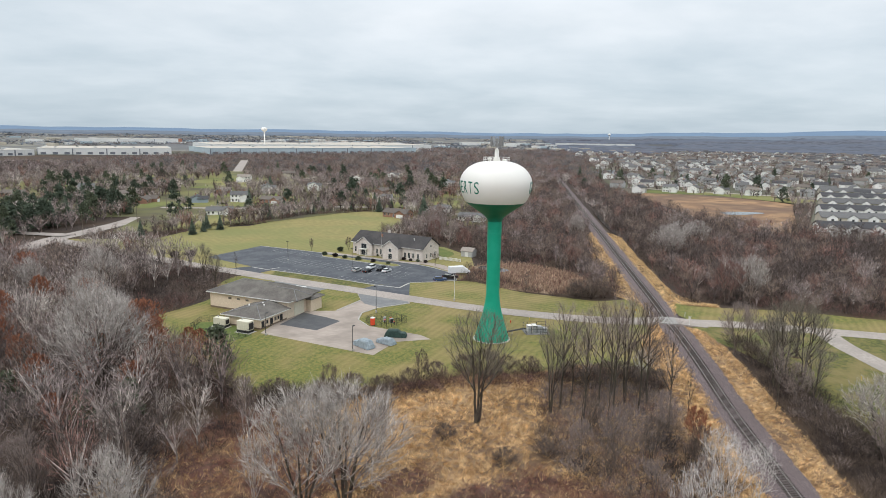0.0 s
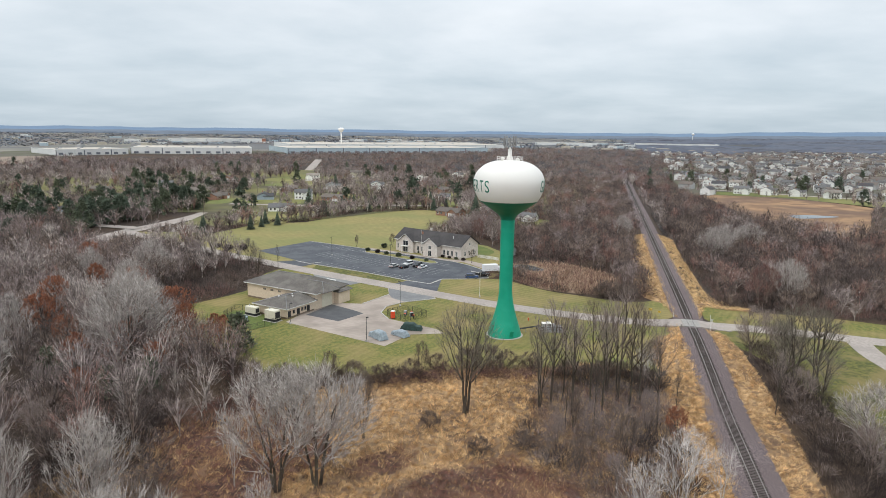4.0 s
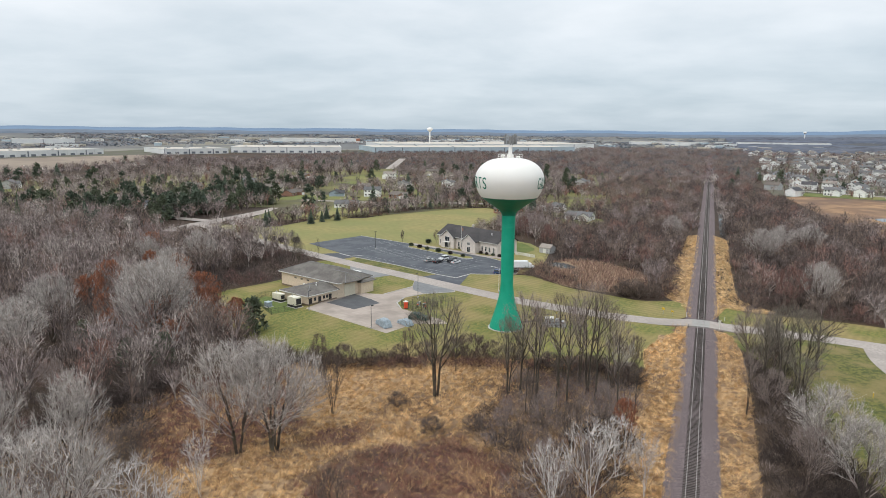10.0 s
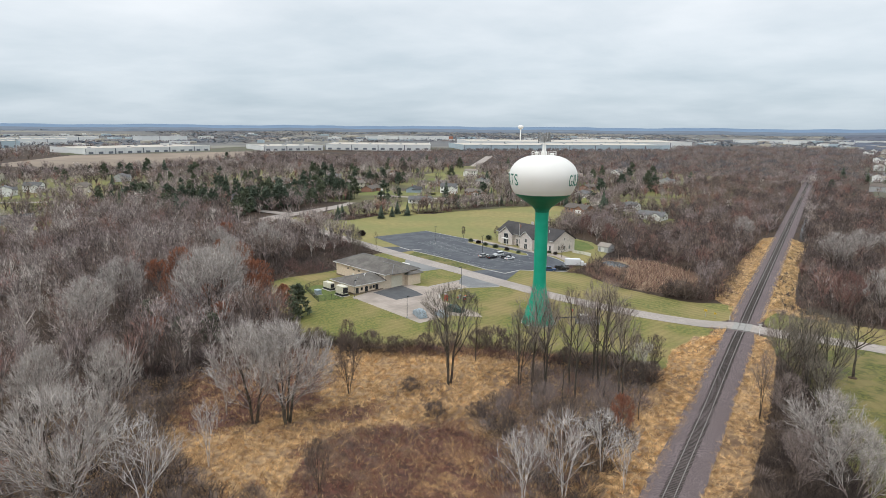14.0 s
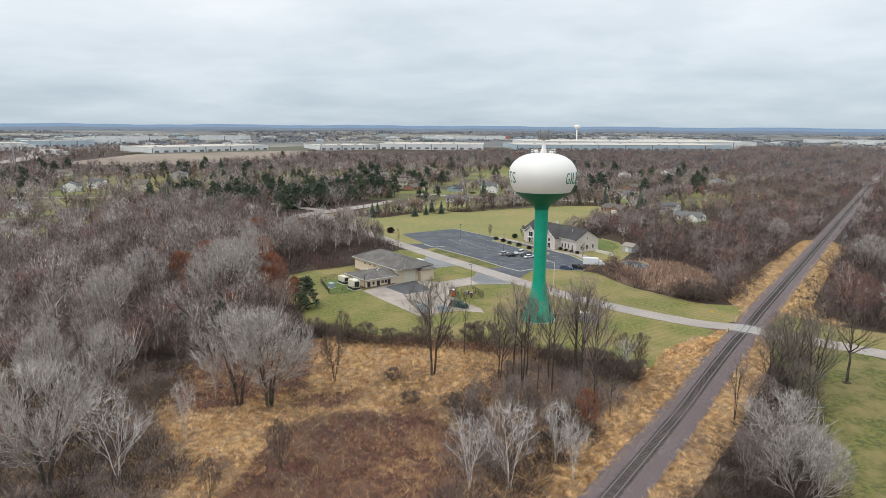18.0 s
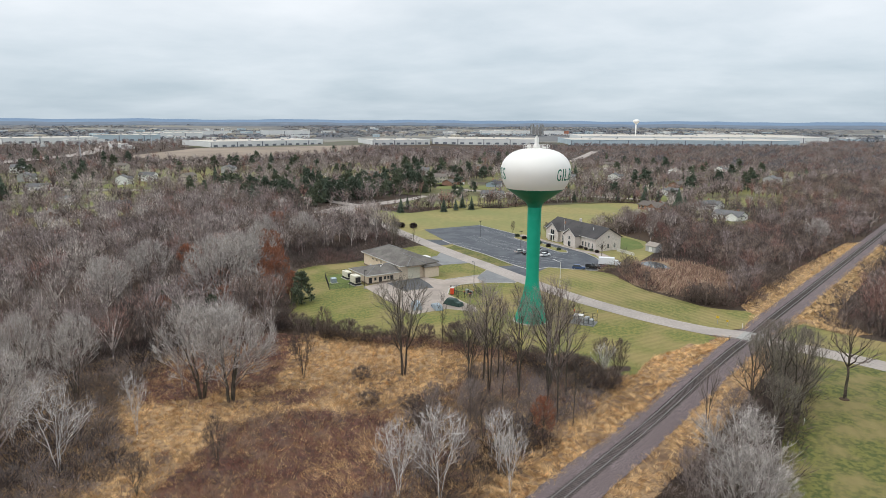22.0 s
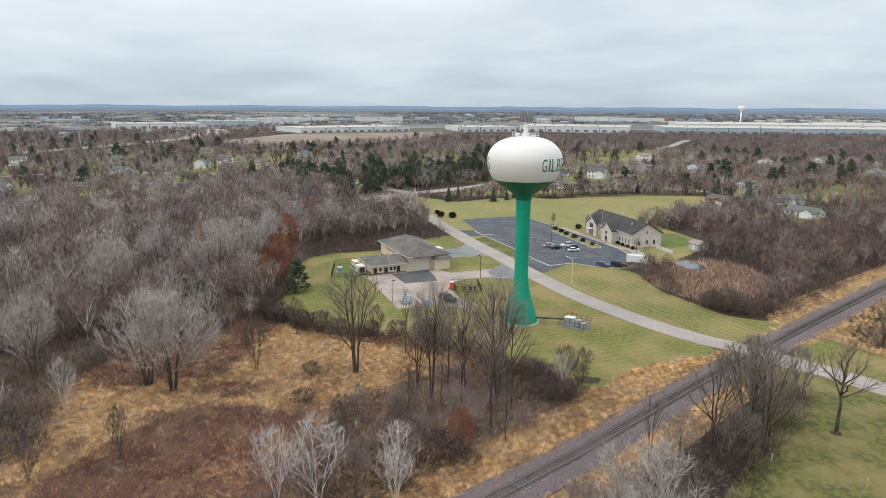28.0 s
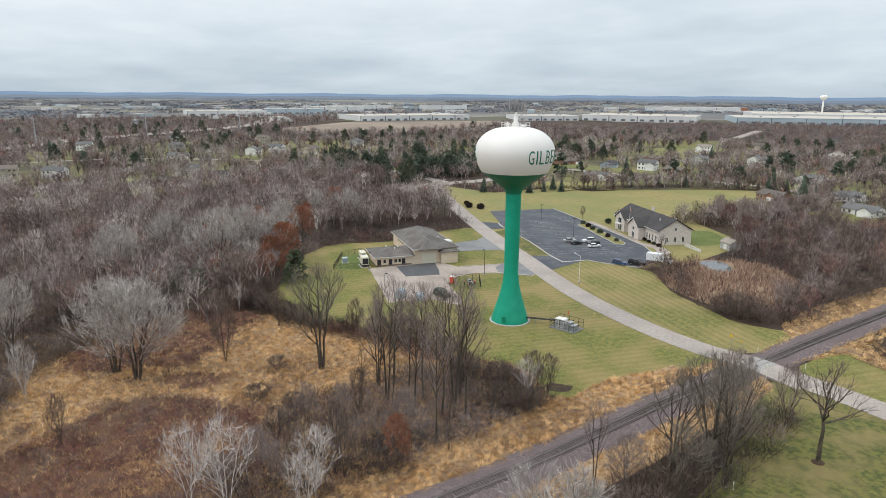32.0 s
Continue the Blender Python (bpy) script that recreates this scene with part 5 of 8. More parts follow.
def tree_proto(seed, bark, twigmat, label, category="tree", **kw):
    a, b, f, t = grow(seed, **kw)
    # pale crowns: limbs darker than tips, part bark tone, part painted self-shadow
    crown = tri_mesh("crown", np.concatenate([b, f, t]), [M["bark_grey"] if twigmat in (M["bark_pale"], M["bark_ash"]) else bark, M["bark_ash"] if twigmat is M["bark_pale"] else M["bark_brown"] if twigmat is M["leaf_rust"] else twigmat, twigmat], np.repeat([0, 1, 2], [len(b), len(f), len(t)]))
    return tri_mesh("trunk", a, [bark]), crown, label, category


DEEP, PALE, BROWN, GREY = M["bark_deep"], M["bark_pale"], M["bark_brown"], M["bark_grey"]
PROTO = {
    "pale_a": tree_proto(1, DEEP, PALE, "broad bare cottonwood with pale grey upswept branches", h=17, stems=4, lean=0.2, clear=0.26, top=0.72, mains=22, secs=8, ters=6, twigs=3, twig=0.038, tl=0.085, fr=0.033, up=0.28, fan=0.62, sag=0.02, r=0.26, rx=0.43, cz=0.56, rz=0.44, low=-0.1),
    "pale_b": tree_proto(2, DEEP, PALE, "broad bare silver maple with pale grey branches", h=18, stems=4, lean=0.2, clear=0.26, top=0.72, mains=22, secs=7, ters=6, twigs=3, twig=0.038, tl=0.08, fr=0.033, up=0.28, fan=0.62, sag=0.02, r=0.24, rx=0.41, cz=0.57, rz=0.43, low=-0.05),
    "pale_c": tree_proto(3, M["bark_birch"], M["bark_birch"], "slender bare birch with whitish branches", h=11.5, stems=3, lean=0.22, clear=0.2, top=0.9, mains=18, secs=5, ters=3, twigs=2, twig=0.03, tl=0.08, r=0.085, rx=0.4, cz=0.54, rz=0.46, sag=0.0, up=0.3, fan=0.7, low=0.0, spread=1.8, fr=0.021),
    "tall_a": tree_proto(4, DEEP, M["bark_grey"], "tall bare tree with a long dark trunk", h=22, stems=1, clear=0.4, top=0.85, mains=10, secs=6, ters=5, twigs=3, r=0.38, rx=0.27, cz=0.66, rz=0.34, up=0.3, twig=0.034),
    "tall_b": tree_proto(5, DEEP, M["bark_grey"], "tall bare twin-stemmed tree at the marsh edge", h=23, stems=2, lean=0.10, clear=0.4, top=0.85, mains=12, secs=6, ters=5, twigs=3, r=0.33, rx=0.28, cz=0.66, rz=0.34, up=0.3, twig=0.034),
    "tall_c": tree_proto(6, DEEP, M["bark_lichen"], "bare vase-shaped tree with dark branches", h=20, stems=3, lean=0.10, clear=0.34, top=0.9, mains=18, secs=7, ters=5, twigs=3, r=0.3, rx=0.36, cz=0.62, rz=0.4, sag=0.12, up=0.5, low=0.05, spread=0.7, twig=0.034),
    "maple": tree_proto(7, DEEP, BROWN, "lone bare tree on the mown lawn", h=15, stems=1, lean=0.0, clear=0.56, top=0.8, mains=9, secs=6, ters=4, twigs=3, r=0.36, rx=0.36, cz=0.68, rz=0.34, sag=0.06, up=0.35, low=-0.3, twig=0.034),
    "grey_a": tree_proto(8, BROWN, GREY, "bare grey-brown woodland tree", h=16, stems=2, lean=0.2, clear=0.25, mains=14, secs=8, ters=6, twigs=5, r=0.24, rx=0.36, cz=0.56, rz=0.44, twig=0.034),
    "grey_b": tree_proto(9, BROWN, M["bark_red"], "bare russet-tinted woodland tree", h=14, stems=2, lean=0.2, clear=0.25, mains=14, secs=8, ters=6, twigs=5, r=0.22, rx=0.36, cz=0.56, rz=0.44, twig=0.034),
    "small": tree_proto(10, DEEP, BROWN, "small bare sapling among the dead reeds", h=7.6, stems=3, lean=0.2, clear=0.2, mains=15, secs=6, ters=4, twigs=4, r=0.075, rx=0.32, cz=0.58, rz=0.42, up=0.7, twig=0.026),
    "pole": tree_proto(11, DEEP, DEEP, "thin bare dead tree with few branches", h=16, stems=1, clear=0.4, top=0.95, mains=7, secs=3, ters=2, twigs=2, r=0.15, rx=0.11, cz=0.6, rz=0.4),
}
PROTO["ash"] = tree_proto(16, DEEP, M["bark_ash"], "broad bare tree with ash-grey branches", h=16, stems=3, lean=0.24, clear=0.24, top=0.74, mains=20, secs=8, ters=6, twigs=3, twig=0.038, tl=0.085, fr=0.03, up=0.35, fan=0.65, sag=0.03, r=0.24, rx=0.42, cz=0.54, rz=0.46, low=0.0)
PROTO["oak"] = tree_proto(17, DEEP, M["leaf_rust"], "oak that keeps its rust-red leaves", h=12, stems=1, lean=0.1, clear=0.2, top=0.8, mains=13, secs=7, ters=6, twigs=6, r=0.2, rx=0.36, cz=0.56, rz=0.44, tl=0.032, twig=0.2, up=0.3)
PROTO["tall_a2"] = tree_proto(14, DEEP, BROWN, "tall bare tree with a long dark trunk", h=24, stems=1, clear=0.45, top=0.88, mains=9, secs=6, ters=5, twigs=3, r=0.36, rx=0.25, cz=0.68, rz=0.32, up=0.3, twig=0.034)
PROTO["shrub"] = tree_proto(12, M["bark_dark"], M["bark_brown"], "dense dark bare shrub", "shrub", h=4.2, stems=12, lean=0.55, clear=0.1, top=0.9, mains=36, secs=5, ters=3, twigs=4, r=0.035, rx=0.62, cz=0.42, rz=0.58, tl=0.12, twig=0.028, spread=0.5)
PROTO["shrub_red"] = tree_proto(13, M["bark_dark"], M["leaf_rust"], "rust-coloured shrub that keeps its dead leaves", "shrub", h=6.0, stems=3, lean=0.2, clear=0.12, top=0.92, mains=15, secs=6, ters=4, twigs=4, r=0.07, rx=0.3, cz=0.54, rz=0.48, tl=0.045, twig=0.13)
BASE_H = {"pale_a": 19, "pale_b": 20, "pale_c": 13, "tall_a": 22, "tall_a2": 24, "tall_b": 23, "tall_c": 20, "maple": 15.5, "grey_a": 17, "grey_b": 15, "small": 8.5, "pole": 16, "ash": 16, "shrub": 4.6, "shrub_red": 6.5}
for k, (tm, cm, _, _) in PROTO.items():
    co = np.empty(len(cm.vertices) * 3, np.float32)
    cm.vertices.foreach_get("co", co)
    BASE_H[k] = float(np.percentile(co[2::3], 99.5))


def plant(kind, x, y, h, turn=0.0, wide=1.0):
    tm, cm, label, category = PROTO[kind]
    s = h / BASE_H[kind]
    t = empty("shrub" if category == "shrub" else "tree", pose(x, y, spot(x, y), 0, 0, turn) @ Matrix.Diagonal((s * wide, s * wide, s, 1)), label, category)
    shared("trunk", tm, t)
    shared("crown", cm, t)
    return t


# near trees: kind, x, y, height, turn, breadth
for row in (
    ("tall_c", -6.6, 119.2, 22.5, 10, 1.0), ("pale_a", -24.0, 87.5, 20.5, 0, 1.15), ("pale_b", -29.5, 84.5, 20.0, 70, 1.1), ("pale_c", -36.5, 84.0, 13.0, 200, 0.5),
    ("pale_b", -47.5, 67.5, 18.2, 30, 0.8), ("pale_a", -57.5, 61, 17.5, 140, 0.8), ("pale_a", -27.5, 47, 20.8, 260, 1.1), ("pale_c", -20.5, 54.5, 15.5, 330, 1.0), ("pale_c", -23.5, 68.5, 12.0, 30, 0.6), ("pale_a", -85, 122, 22, 200, 1.1), ("ash", -92, 133, 20, 120, 1.0),
    ("pale_b", -106, 150, 18.5, 250, 0.8), ("small", -22.5, 104.5, 13.5, 40, 0.7), ("small", -3.0, 72.2, 9.0, 0, 0.8),
    ("tall_a", 9.6, 127, 22.5, 20, 0.8), ("tall_b", 14.0, 123, 22.8, 60, 0.7), ("tall_a2", 17.4, 128.6, 22.6, 130, 0.75),
    ("tall_b", 22.8, 131.5, 24.5, 210, 0.85), ("tall_a2", 25.0, 127.5, 23.5, 300, 0.75), ("tall_a", 30.0, 123, 21.5, 160, 0.6),
    ("tall_a2", 11.8, 129.0, 19.0, 250, 0.8), ("tall_b", 20.6, 134.5, 21.0, 100, 0.8), ("tall_a2", 27.2, 131.0, 20.5, 45, 0.8), ("tall_c", 7.6, 124.6, 17.5, 120, 0.7), ("pole", 13.0, 118.2, 12.0, 15, 0.8), ("pole", 18.4, 121.5, 15.0, 75, 0.8), ("tall_a", 19.8, 125.2, 21.5, 75, 0.7), ("pole", -7.2, 132.9, 15.5, 0, 0.9),
    ("pale_c", 25.5, 85.2, 12.5, 0, 0.9), ("pale_c", 30.5, 88.8, 15.0, 140, 0.85), ("pale_c", 32.8, 100.5, 11.0, 220, 0.9),
    ("small", 30.7, 146.6, 9.2, 80, 1.0), ("small", 26.8, 146.4, 8.2, 150, 1.1), ("pale_c", 29.0, 143.5, 8.2, 10, 1.0),
    ("tall_c", 61.0, 151.0, 19.0, 190, 1.0), ("tall_c", 64.5, 149.5, 18.5, 20, 0.9), ("tall_c", 57.5, 147.0, 16.0, 90, 1.0), ("tall_b", 53.6, 134.5, 14.0, 40, 0.6), ("grey_a", 60.0, 158.0, 12.0, 210, 1.1), ("tall_c", 63.5, 141.0, 12.0, 130, 1.1), ("grey_a", 58.0, 136.0, 10.0, 70, 1.0),
    ("ash", 64.5, 116.5, 15.0, 330, 1.3), ("ash", 68.5, 107.0, 14.0, 60, 1.05), ("grey_a", 61.0, 108.0, 11.5, 200, 1.0), ("grey_a", 55.0, 166.0, 13.5, 60, 0.9), ("grey_a", 60.5, 173.5, 11.0, 160, 0.8),
    ("ash", 66, 300, 16.5, 20, 1.15), ("ash", 75, 322, 15.5, 140, 1.15), ("ash", 88, 338, 14.5, 240, 1.3), ("ash", 29, 334, 14.0, 80, 0.9), ("maple", 69.5, 165.9, 16.6, 25, 1.0), ("grey_b", 68.5, 219.5, 15.0, 100, 1.0), ("pale_b", 78, 226, 17.0, 10, 0.9),
    ("pale_c", -35.0, 52.5, 10.5, 30, 0.9), ("grey_a", -42.0, 58.0, 10.5, 160, 0.9), ("grey_a", -70.5, 82.0, 12.0, 260, 0.9),
    ("small", -4.0, 59.4, 7.2, 190, 0.9), ("pole", 33.3, 123.1, 13.0, 60, 0.8), ("pale_c", 41.0 - 3.5, 97.0, 10.5, 10, 0.8), ("small", 14.6, 116.8, 8.8, 100, 0.8),
    ("ash", -128, 186, 17.0, 40, 1.0), ("ash", -112, 114, 18.5, 310, 1.0), ("ash", -147, 181, 14.5, 20, 0.9), ("pale_b", -100, 96, 18.0, 20, 1.0),
    ("shrub", -6.2, 140.2, 6.6, 0, 1.2), ("shrub", -32.7, 126.0, 5.6, 50, 1.2), ("shrub", -27.0, 128.6, 4.5, 120, 1.1), ("shrub", -38.0, 124.0, 5.0, 200, 1.2), ("shrub", -47.5, 122.5, 5.0, 260, 1.2),
    ("small", -36.2, 121.5, 9.5, 30, 0.8), ("small", -19.5, 133.6, 8.5, 210, 0.8),
    ("shrub", -10.5, 141.0, 5.0, 70, 1.2), ("shrub", -2.0, 143.0, 4.6, 170, 1.2), ("shrub", 3.5, 144.0, 4.2, 220, 1.2), ("shrub", -17.0, 138.0, 4.2, 20, 1.2), ("shrub", -22.0, 134.0, 4.0, 300, 1.1), ("shrub", -55.5, 122.0, 5.2, 0, 1.2), ("shrub", -62.0, 128.0, 5.0, 120, 1.2), ("shrub", 31.5, 141.0, 4.4, 0, 1.2), ("shrub", 12.5, 141.5, 4.2, 60, 1.3), ("shrub", -12.0, 112.0, 3.2, 60, 1.2), ("shrub", -1.0, 104.0, 3.4, 160, 1.3), ("shrub", 6.0, 108.0, 3.2, 260, 1.3), ("grey_a", 12, 108, 7.5, 20, 0.9), ("grey_a", 18, 112, 8.5, 80, 0.9), ("small", 24, 108, 9.0, 10, 0.9), ("grey_a", 28, 118, 9.5, 150, 0.8), ("grey_a", 22, 96, 7.5, 210, 1.0), ("small", 16, 101, 7.0, 70, 1.0), ("grey_a", 29, 96, 8.5, 300, 0.9), ("small", 31, 106, 9.0, 10, 0.8), ("grey_a", 26, 90, 7.0, 40, 1.0), ("shrub", 24.5, 143.0, 4.5, 90, 1.3), ("shrub", 20.5, 143.5, 4.2, 10, 1.3), ("shrub", 28.8, 138.5, 5.0, 150, 1.3), ("shrub", 17.0, 138.0, 4.8, 10, 1.3),
    ("oak", 32.5, 114.0, 8.6, 0, 0.72), ("shrub_red", -71.5, 137.5, 9.0, 100, 1.0), ("shrub_red", -76.0, 141.5, 8.0, 30, 1.0), ("shrub_red", -83, 104, 8.0, 60, 1.0), ("oak", -118, 131, 13.0, 60, 1.0), ("oak", -88, 143.5, 13.5, 10, 1.0), ("oak", -94, 146, 12.5, 80, 1.0), ("oak", -84, 140, 10.5, 150, 1.0), ("oak", -104, 124, 11.0, 50, 0.9), ("oak", -113, 160, 14.0, 20, 0.9), ("oak", -132, 150, 12.0, 220, 1.0), ("oak", -76, 118, 9.0, 190, 0.8), ("oak", -160, 196, 13.0, 90, 0.9), ("shrub_red", -79, 134, 10.0, 0, 1.0), ("shrub_red", -84, 137, 11.0, 200, 1.0), ("shrub_red", -90, 126, 10.0, 300, 1.0), ("shrub_red", -74, 133.5, 8.0, 20, 1.1), ("shrub_red", -98, 140, 9.0, 120, 1.0), ("shrub_red", -96, 118, 9.5, 20, 1.1), ("shrub_red", -45, 48, 5.0, 10, 1.1), ("shrub_red", -137, 172, 11, 200, 1.0), ("shrub_red", -88, 120, 8.5, 140, 1.2),
    ("shrub", 20, 218, 4.8, 30, 1.4), ("shrub", 25, 216.5, 5.0, 130, 1.4), ("shrub", 29, 219, 4.6, 230, 1.4), ("shrub", 22.5, 221.5, 5.2, 330, 1.5),
    ("tall_c", -104, 236 - 22, 11, 40, 0.8), ("pole", -99.5, 233 - 12, 11.0, 0, 0.8), ("tall_c", -112, 222, 13, 100, 0.8),
):
    plant(*row)


# ---- woodland as scattered stuff ----
MAIN_BOUGHS = 12


def wood_template(seed, n_twig, width, conifer=False, bushy=False, pine=False):
    """Unit-height bare tree of thin triangles, base at the origin."""
    rng = np.random.default_rng(seed)
    out = []
    if conifer:
        z = rng.uniform(0.06, 0.97, n_twig)
        a = rng.uniform(0, 2 * math.pi, n_twig)
        rad = (1 - z) * 0.27 * rng.uniform(0.75, 1.15, n_twig)
        p = np.stack([0 * z, 0 * z, z + 0.035], 1)
        d = np.stack([np.cos(a) * rad, np.sin(a) * rad, -0.07 * np.ones(n_twig)], 1)
        w = 0.085 * (1.2 - z)
        u = np.stack([-np.sin(a), np.cos(a), 0 * a], 1) * w[:, None]
        tip = p + d
        out.append(np.stack([p, tip - u, tip + u], 1))
        out.append(prisms([(0, 0, -0.02, 0, 0, 0.5, 0.018, 0.008)]))
        return np.concatenate(out)
    if pine:
        # clumps of needles at the ends of uneven boughs
        nb = n_twig // 14
        a = rng.uniform(0, 2 * math.pi, nb)
        z = rng.uniform(0.1, 0.96, nb)
        rad = 0.29 * np.sqrt(np.clip(1.05 - z, 0.05, 1)) * rng.uniform(0.45, 1.1, nb)
        q = np.stack([np.cos(a) * rad, np.sin(a) * rad, z], 1)
        for b in range(nb):
            w = rng.normal(size=(14, 3))
            w /= np.linalg.norm(w, axis=1, keepdims=True)
            out.append(slivers(q[b] + w * 0.015, w + [0, 0, 0.25], rng.uniform(0.07, 0.13, 14), rng.uniform(0.045, 0.075, 14), rng))
        out.append(prisms([(0, 0, -0.02, 0, 0, 0.9, 0.016, 0.006)]))
        return np.concatenate(out)
    if bushy:
        a = rng.uniform(0, 2 * math.pi, n_twig)
        rr = rng.random(n_twig) ** 0.6
        p = np.stack([np.cos(a) * rr * 0.55, np.sin(a) * rr * 0.55, rng.uniform(-0.02, 0.66, n_twig) * (1 - 0.5 * rr)], 1)
        d = np.stack([np.cos(a) * rr, np.sin(a) * rr, 0.9 * np.ones(n_twig)], 1) + rng.normal(0, 0.3, (n_twig, 3))
        return slivers(p, d, rng.uniform(0.18, 0.46, n_twig), rng.uniform(0.6, 1.3, n_twig) * width, rng, np.stack([np.cos(a) * rr, np.sin(a) * rr, 0.6 * np.ones(n_twig)], 1))
    # limbs that fan out from a short trunk to a dome, each with its spray of rising twigs
    cz, rx, rz = rng.uniform(0.54, 0.6), rng.uniform(0.29, 0.36), rng.uniform(0.36, 0.42)
    nl = MAIN_BOUGHS
    az = np.arange(nl) * 2.4 + rng.normal(0, 0.3, nl)
    el = np.radians(rng.uniform(4, 80, nl))
    lw = np.stack([np.cos(az) * np.cos(el), np.sin(az) * np.cos(el), np.sin(el)], 1)
    lp = np.stack([0 * az, 0 * az, rng.uniform(0.14, 0.38, nl)], 1)
    lq = np.array([0, 0, cz]) + lw * [rx, rx, rz] * rng.uniform(0.62, 0.86, (nl, 1))
    out.append(prisms([(0, 0, -0.02, rng.normal(0, 0.02), rng.normal(0, 0.02), 0.5, 0.014, 0.006)]))
    out.append(slivers(lp, lq - lp, 1.12 * np.linalg.norm(lq - lp, axis=1), np.full(nl, max(width * 1.5, 0.021)), rng))
    k = rng.integers(0, nl, n_twig)
    f = rng.uniform(0.2, 1.0, n_twig)[:, None] ** 0.6
    p = lp[k] + (lq[k] - lp[k]) * f + rng.normal(0, 0.06, (n_twig, 3))
    w = p - [0, 0, 0.34]
    w /= np.linalg.norm(w, axis=1, keepdims=True)
    d = w * 0.8 + [0, 0, 0.25] + rng.normal(0, 0.42, (n_twig, 3))
    out.append(slivers(p, d, rng.uniform(0.07, 0.17, n_twig), rng.uniform(0.6, 1.4, n_twig) * width, rng, w))
    return np.concatenate(out)


def scatter(name, label, category, xy, hs, templates, mats, weights, seed, spread=1.0, boughs=None):
    """One stuff object: each place takes a template, a turn, a height and a tone."""
    rng = np.random.default_rng(seed)
    tid = rng.integers(0, len(templates), len(xy))
    # tones lie in loose patches
    near = np.array([noise.noise((a * 0.035, b * 0.035, 9.0)) for a, b in xy]) * 0.8 + rng.random(len(xy))
    mid = np.searchsorted(np.cumsum(weights) / sum(weights), (np.argsort(np.argsort(near)) + 0.5) / len(xy))
    zs = lie(xy[:, 0], xy[:, 1])
    V, I = [], []
    for k, T in enumerate(templates):
        s = np.where(tid == k)[0]
        if not len(s):
            continue
        a = rng.uniform(0, 2 * math.pi, len(s))
        ca, sa = np.cos(a), np.sin(a)
        hh = hs[s]
        ww = hh * spread * rng.uniform(0.8, 1.2, len(s))
        x = T[None, :, :, 0] * ca[:, None, None] - T[None, :, :, 1] * sa[:, None, None]
        y = T[None, :, :, 0] * sa[:, None, None] + T[None, :, :, 1] * ca[:, None, None]
        z = np.broadcast_to(T[None, :, :, 2], x.shape)
        P = np.stack([x * ww[:, None, None] + xy[s, 0][:, None, None], y * ww[:, None, None] + xy[s, 1][:, None, None], z * hh[:, None, None] + zs[s][:, None, None]], -1)
        V.append(P.reshape(-1, 3, 3))
        idx = np.repeat(mid[s][:, None], len(T), 1)
        if boughs is not None:
            # trunk and limbs are barer and paler than the haze of twigs
            idx[:, :6 + MAIN_BOUGHS] = np.asarray(boughs)[mid[s]][:, None]
        I.append(idx.ravel())
    me = tri_mesh(name, np.concatenate(V), mats, np.concatenate(I))
    return tagged(new(name, me), label, category, kind="stuff")


def places(x0, x1, y0, y1, cell, seed, keep=1.0):
    rng = np.random.default_rng(seed)
    nx, ny = int((x1 - x0) / cell), int((y1 - y0) / cell)
    X, Y = np.meshgrid(x0 + cell * np.arange(nx), y0 + cell * np.arange(ny))
    xy = np.stack([X.ravel(), Y.ravel()], 1) + rng.uniform(0, cell, (nx * ny, 2))
    return xy[rng.random(len(xy)) < keep]


def lowered(xy, hs):
    """Heights, cut down where low scrub lines the far road."""
    return np.where(near_line(xy, [(-205, 245), (-214, 300), (-214, 345), (-222, 380)], 34) & (xy[:, 0] > -222), 0.42 * hs, hs)


def near_line(xy, pts, dist):
    res = np.zeros(len(xy), bool)
    for (xa, ya), (xb, yb) in zip(pts, pts[1:]):
        d = np.array([xb - xa, yb - ya], float)
        t = np.clip(((xy - [xa, ya]) @ d) / (d @ d), 0, 1)
        res |= np.linalg.norm(xy - ([xa, ya] + t[:, None] * d), axis=1) < dist
    return res


GLADES = []


def open_ground(xy, pad=0.0):
    """True where trees may stand."""
    bad = near_line(xy, ROAD, 6.5 + pad) | near_line(xy, CROSSROAD, 9 + pad) | near_line(xy, DRIVE_E, 6)
    for p in CLEAR + [BOG] + GLADES:
        bad |= inside(xy[:, 0], xy[:, 1], p)
    bad |= (np.abs(xy[:, 0] - RAIL_X) < 9.5) & (xy[:, 1] < 365)
    bad |= (np.abs(xy[:, 0] - 50.5) < 3.0) & (xy[:, 1] < 480)
    bad |= (np.abs(xy[:, 0] - RAIL_X) < 6.0) & (xy[:, 1] < 700)
    return ~bad


NEARW = [wood_template(s, 340, 0.0062) for s in range(120, 126)]
MID = [wood_template(s, 190, 0.0105) for s in range(20, 26)]
HALF = [wood_template(s, 120, 0.0145) for s in range(130, 136)]
LOWT = [wood_template(s, 48, 0.026) for s in range(30, 35)]
BUSH = [wood_template(s, 125, 0.0175, bushy=True) for s in range(40, 44)]
CONI = [wood_template(s, 230, 0.02, conifer=True) for s in range(50, 53)]
PINE = [wood_template(s, 504, 0.02, pine=True) for s in range(53, 57)]
WOODS = [M["wood_dark"], M["wood_umber"], M["wood_red"], M["wood_mauve"], M["wood_grey"], M["wood_pale"]]
PALER = [1, 3, 4, 4, 5, 5]
WT = [0.16, 0.24, 0.08, 0.26, 0.19, 0.07]


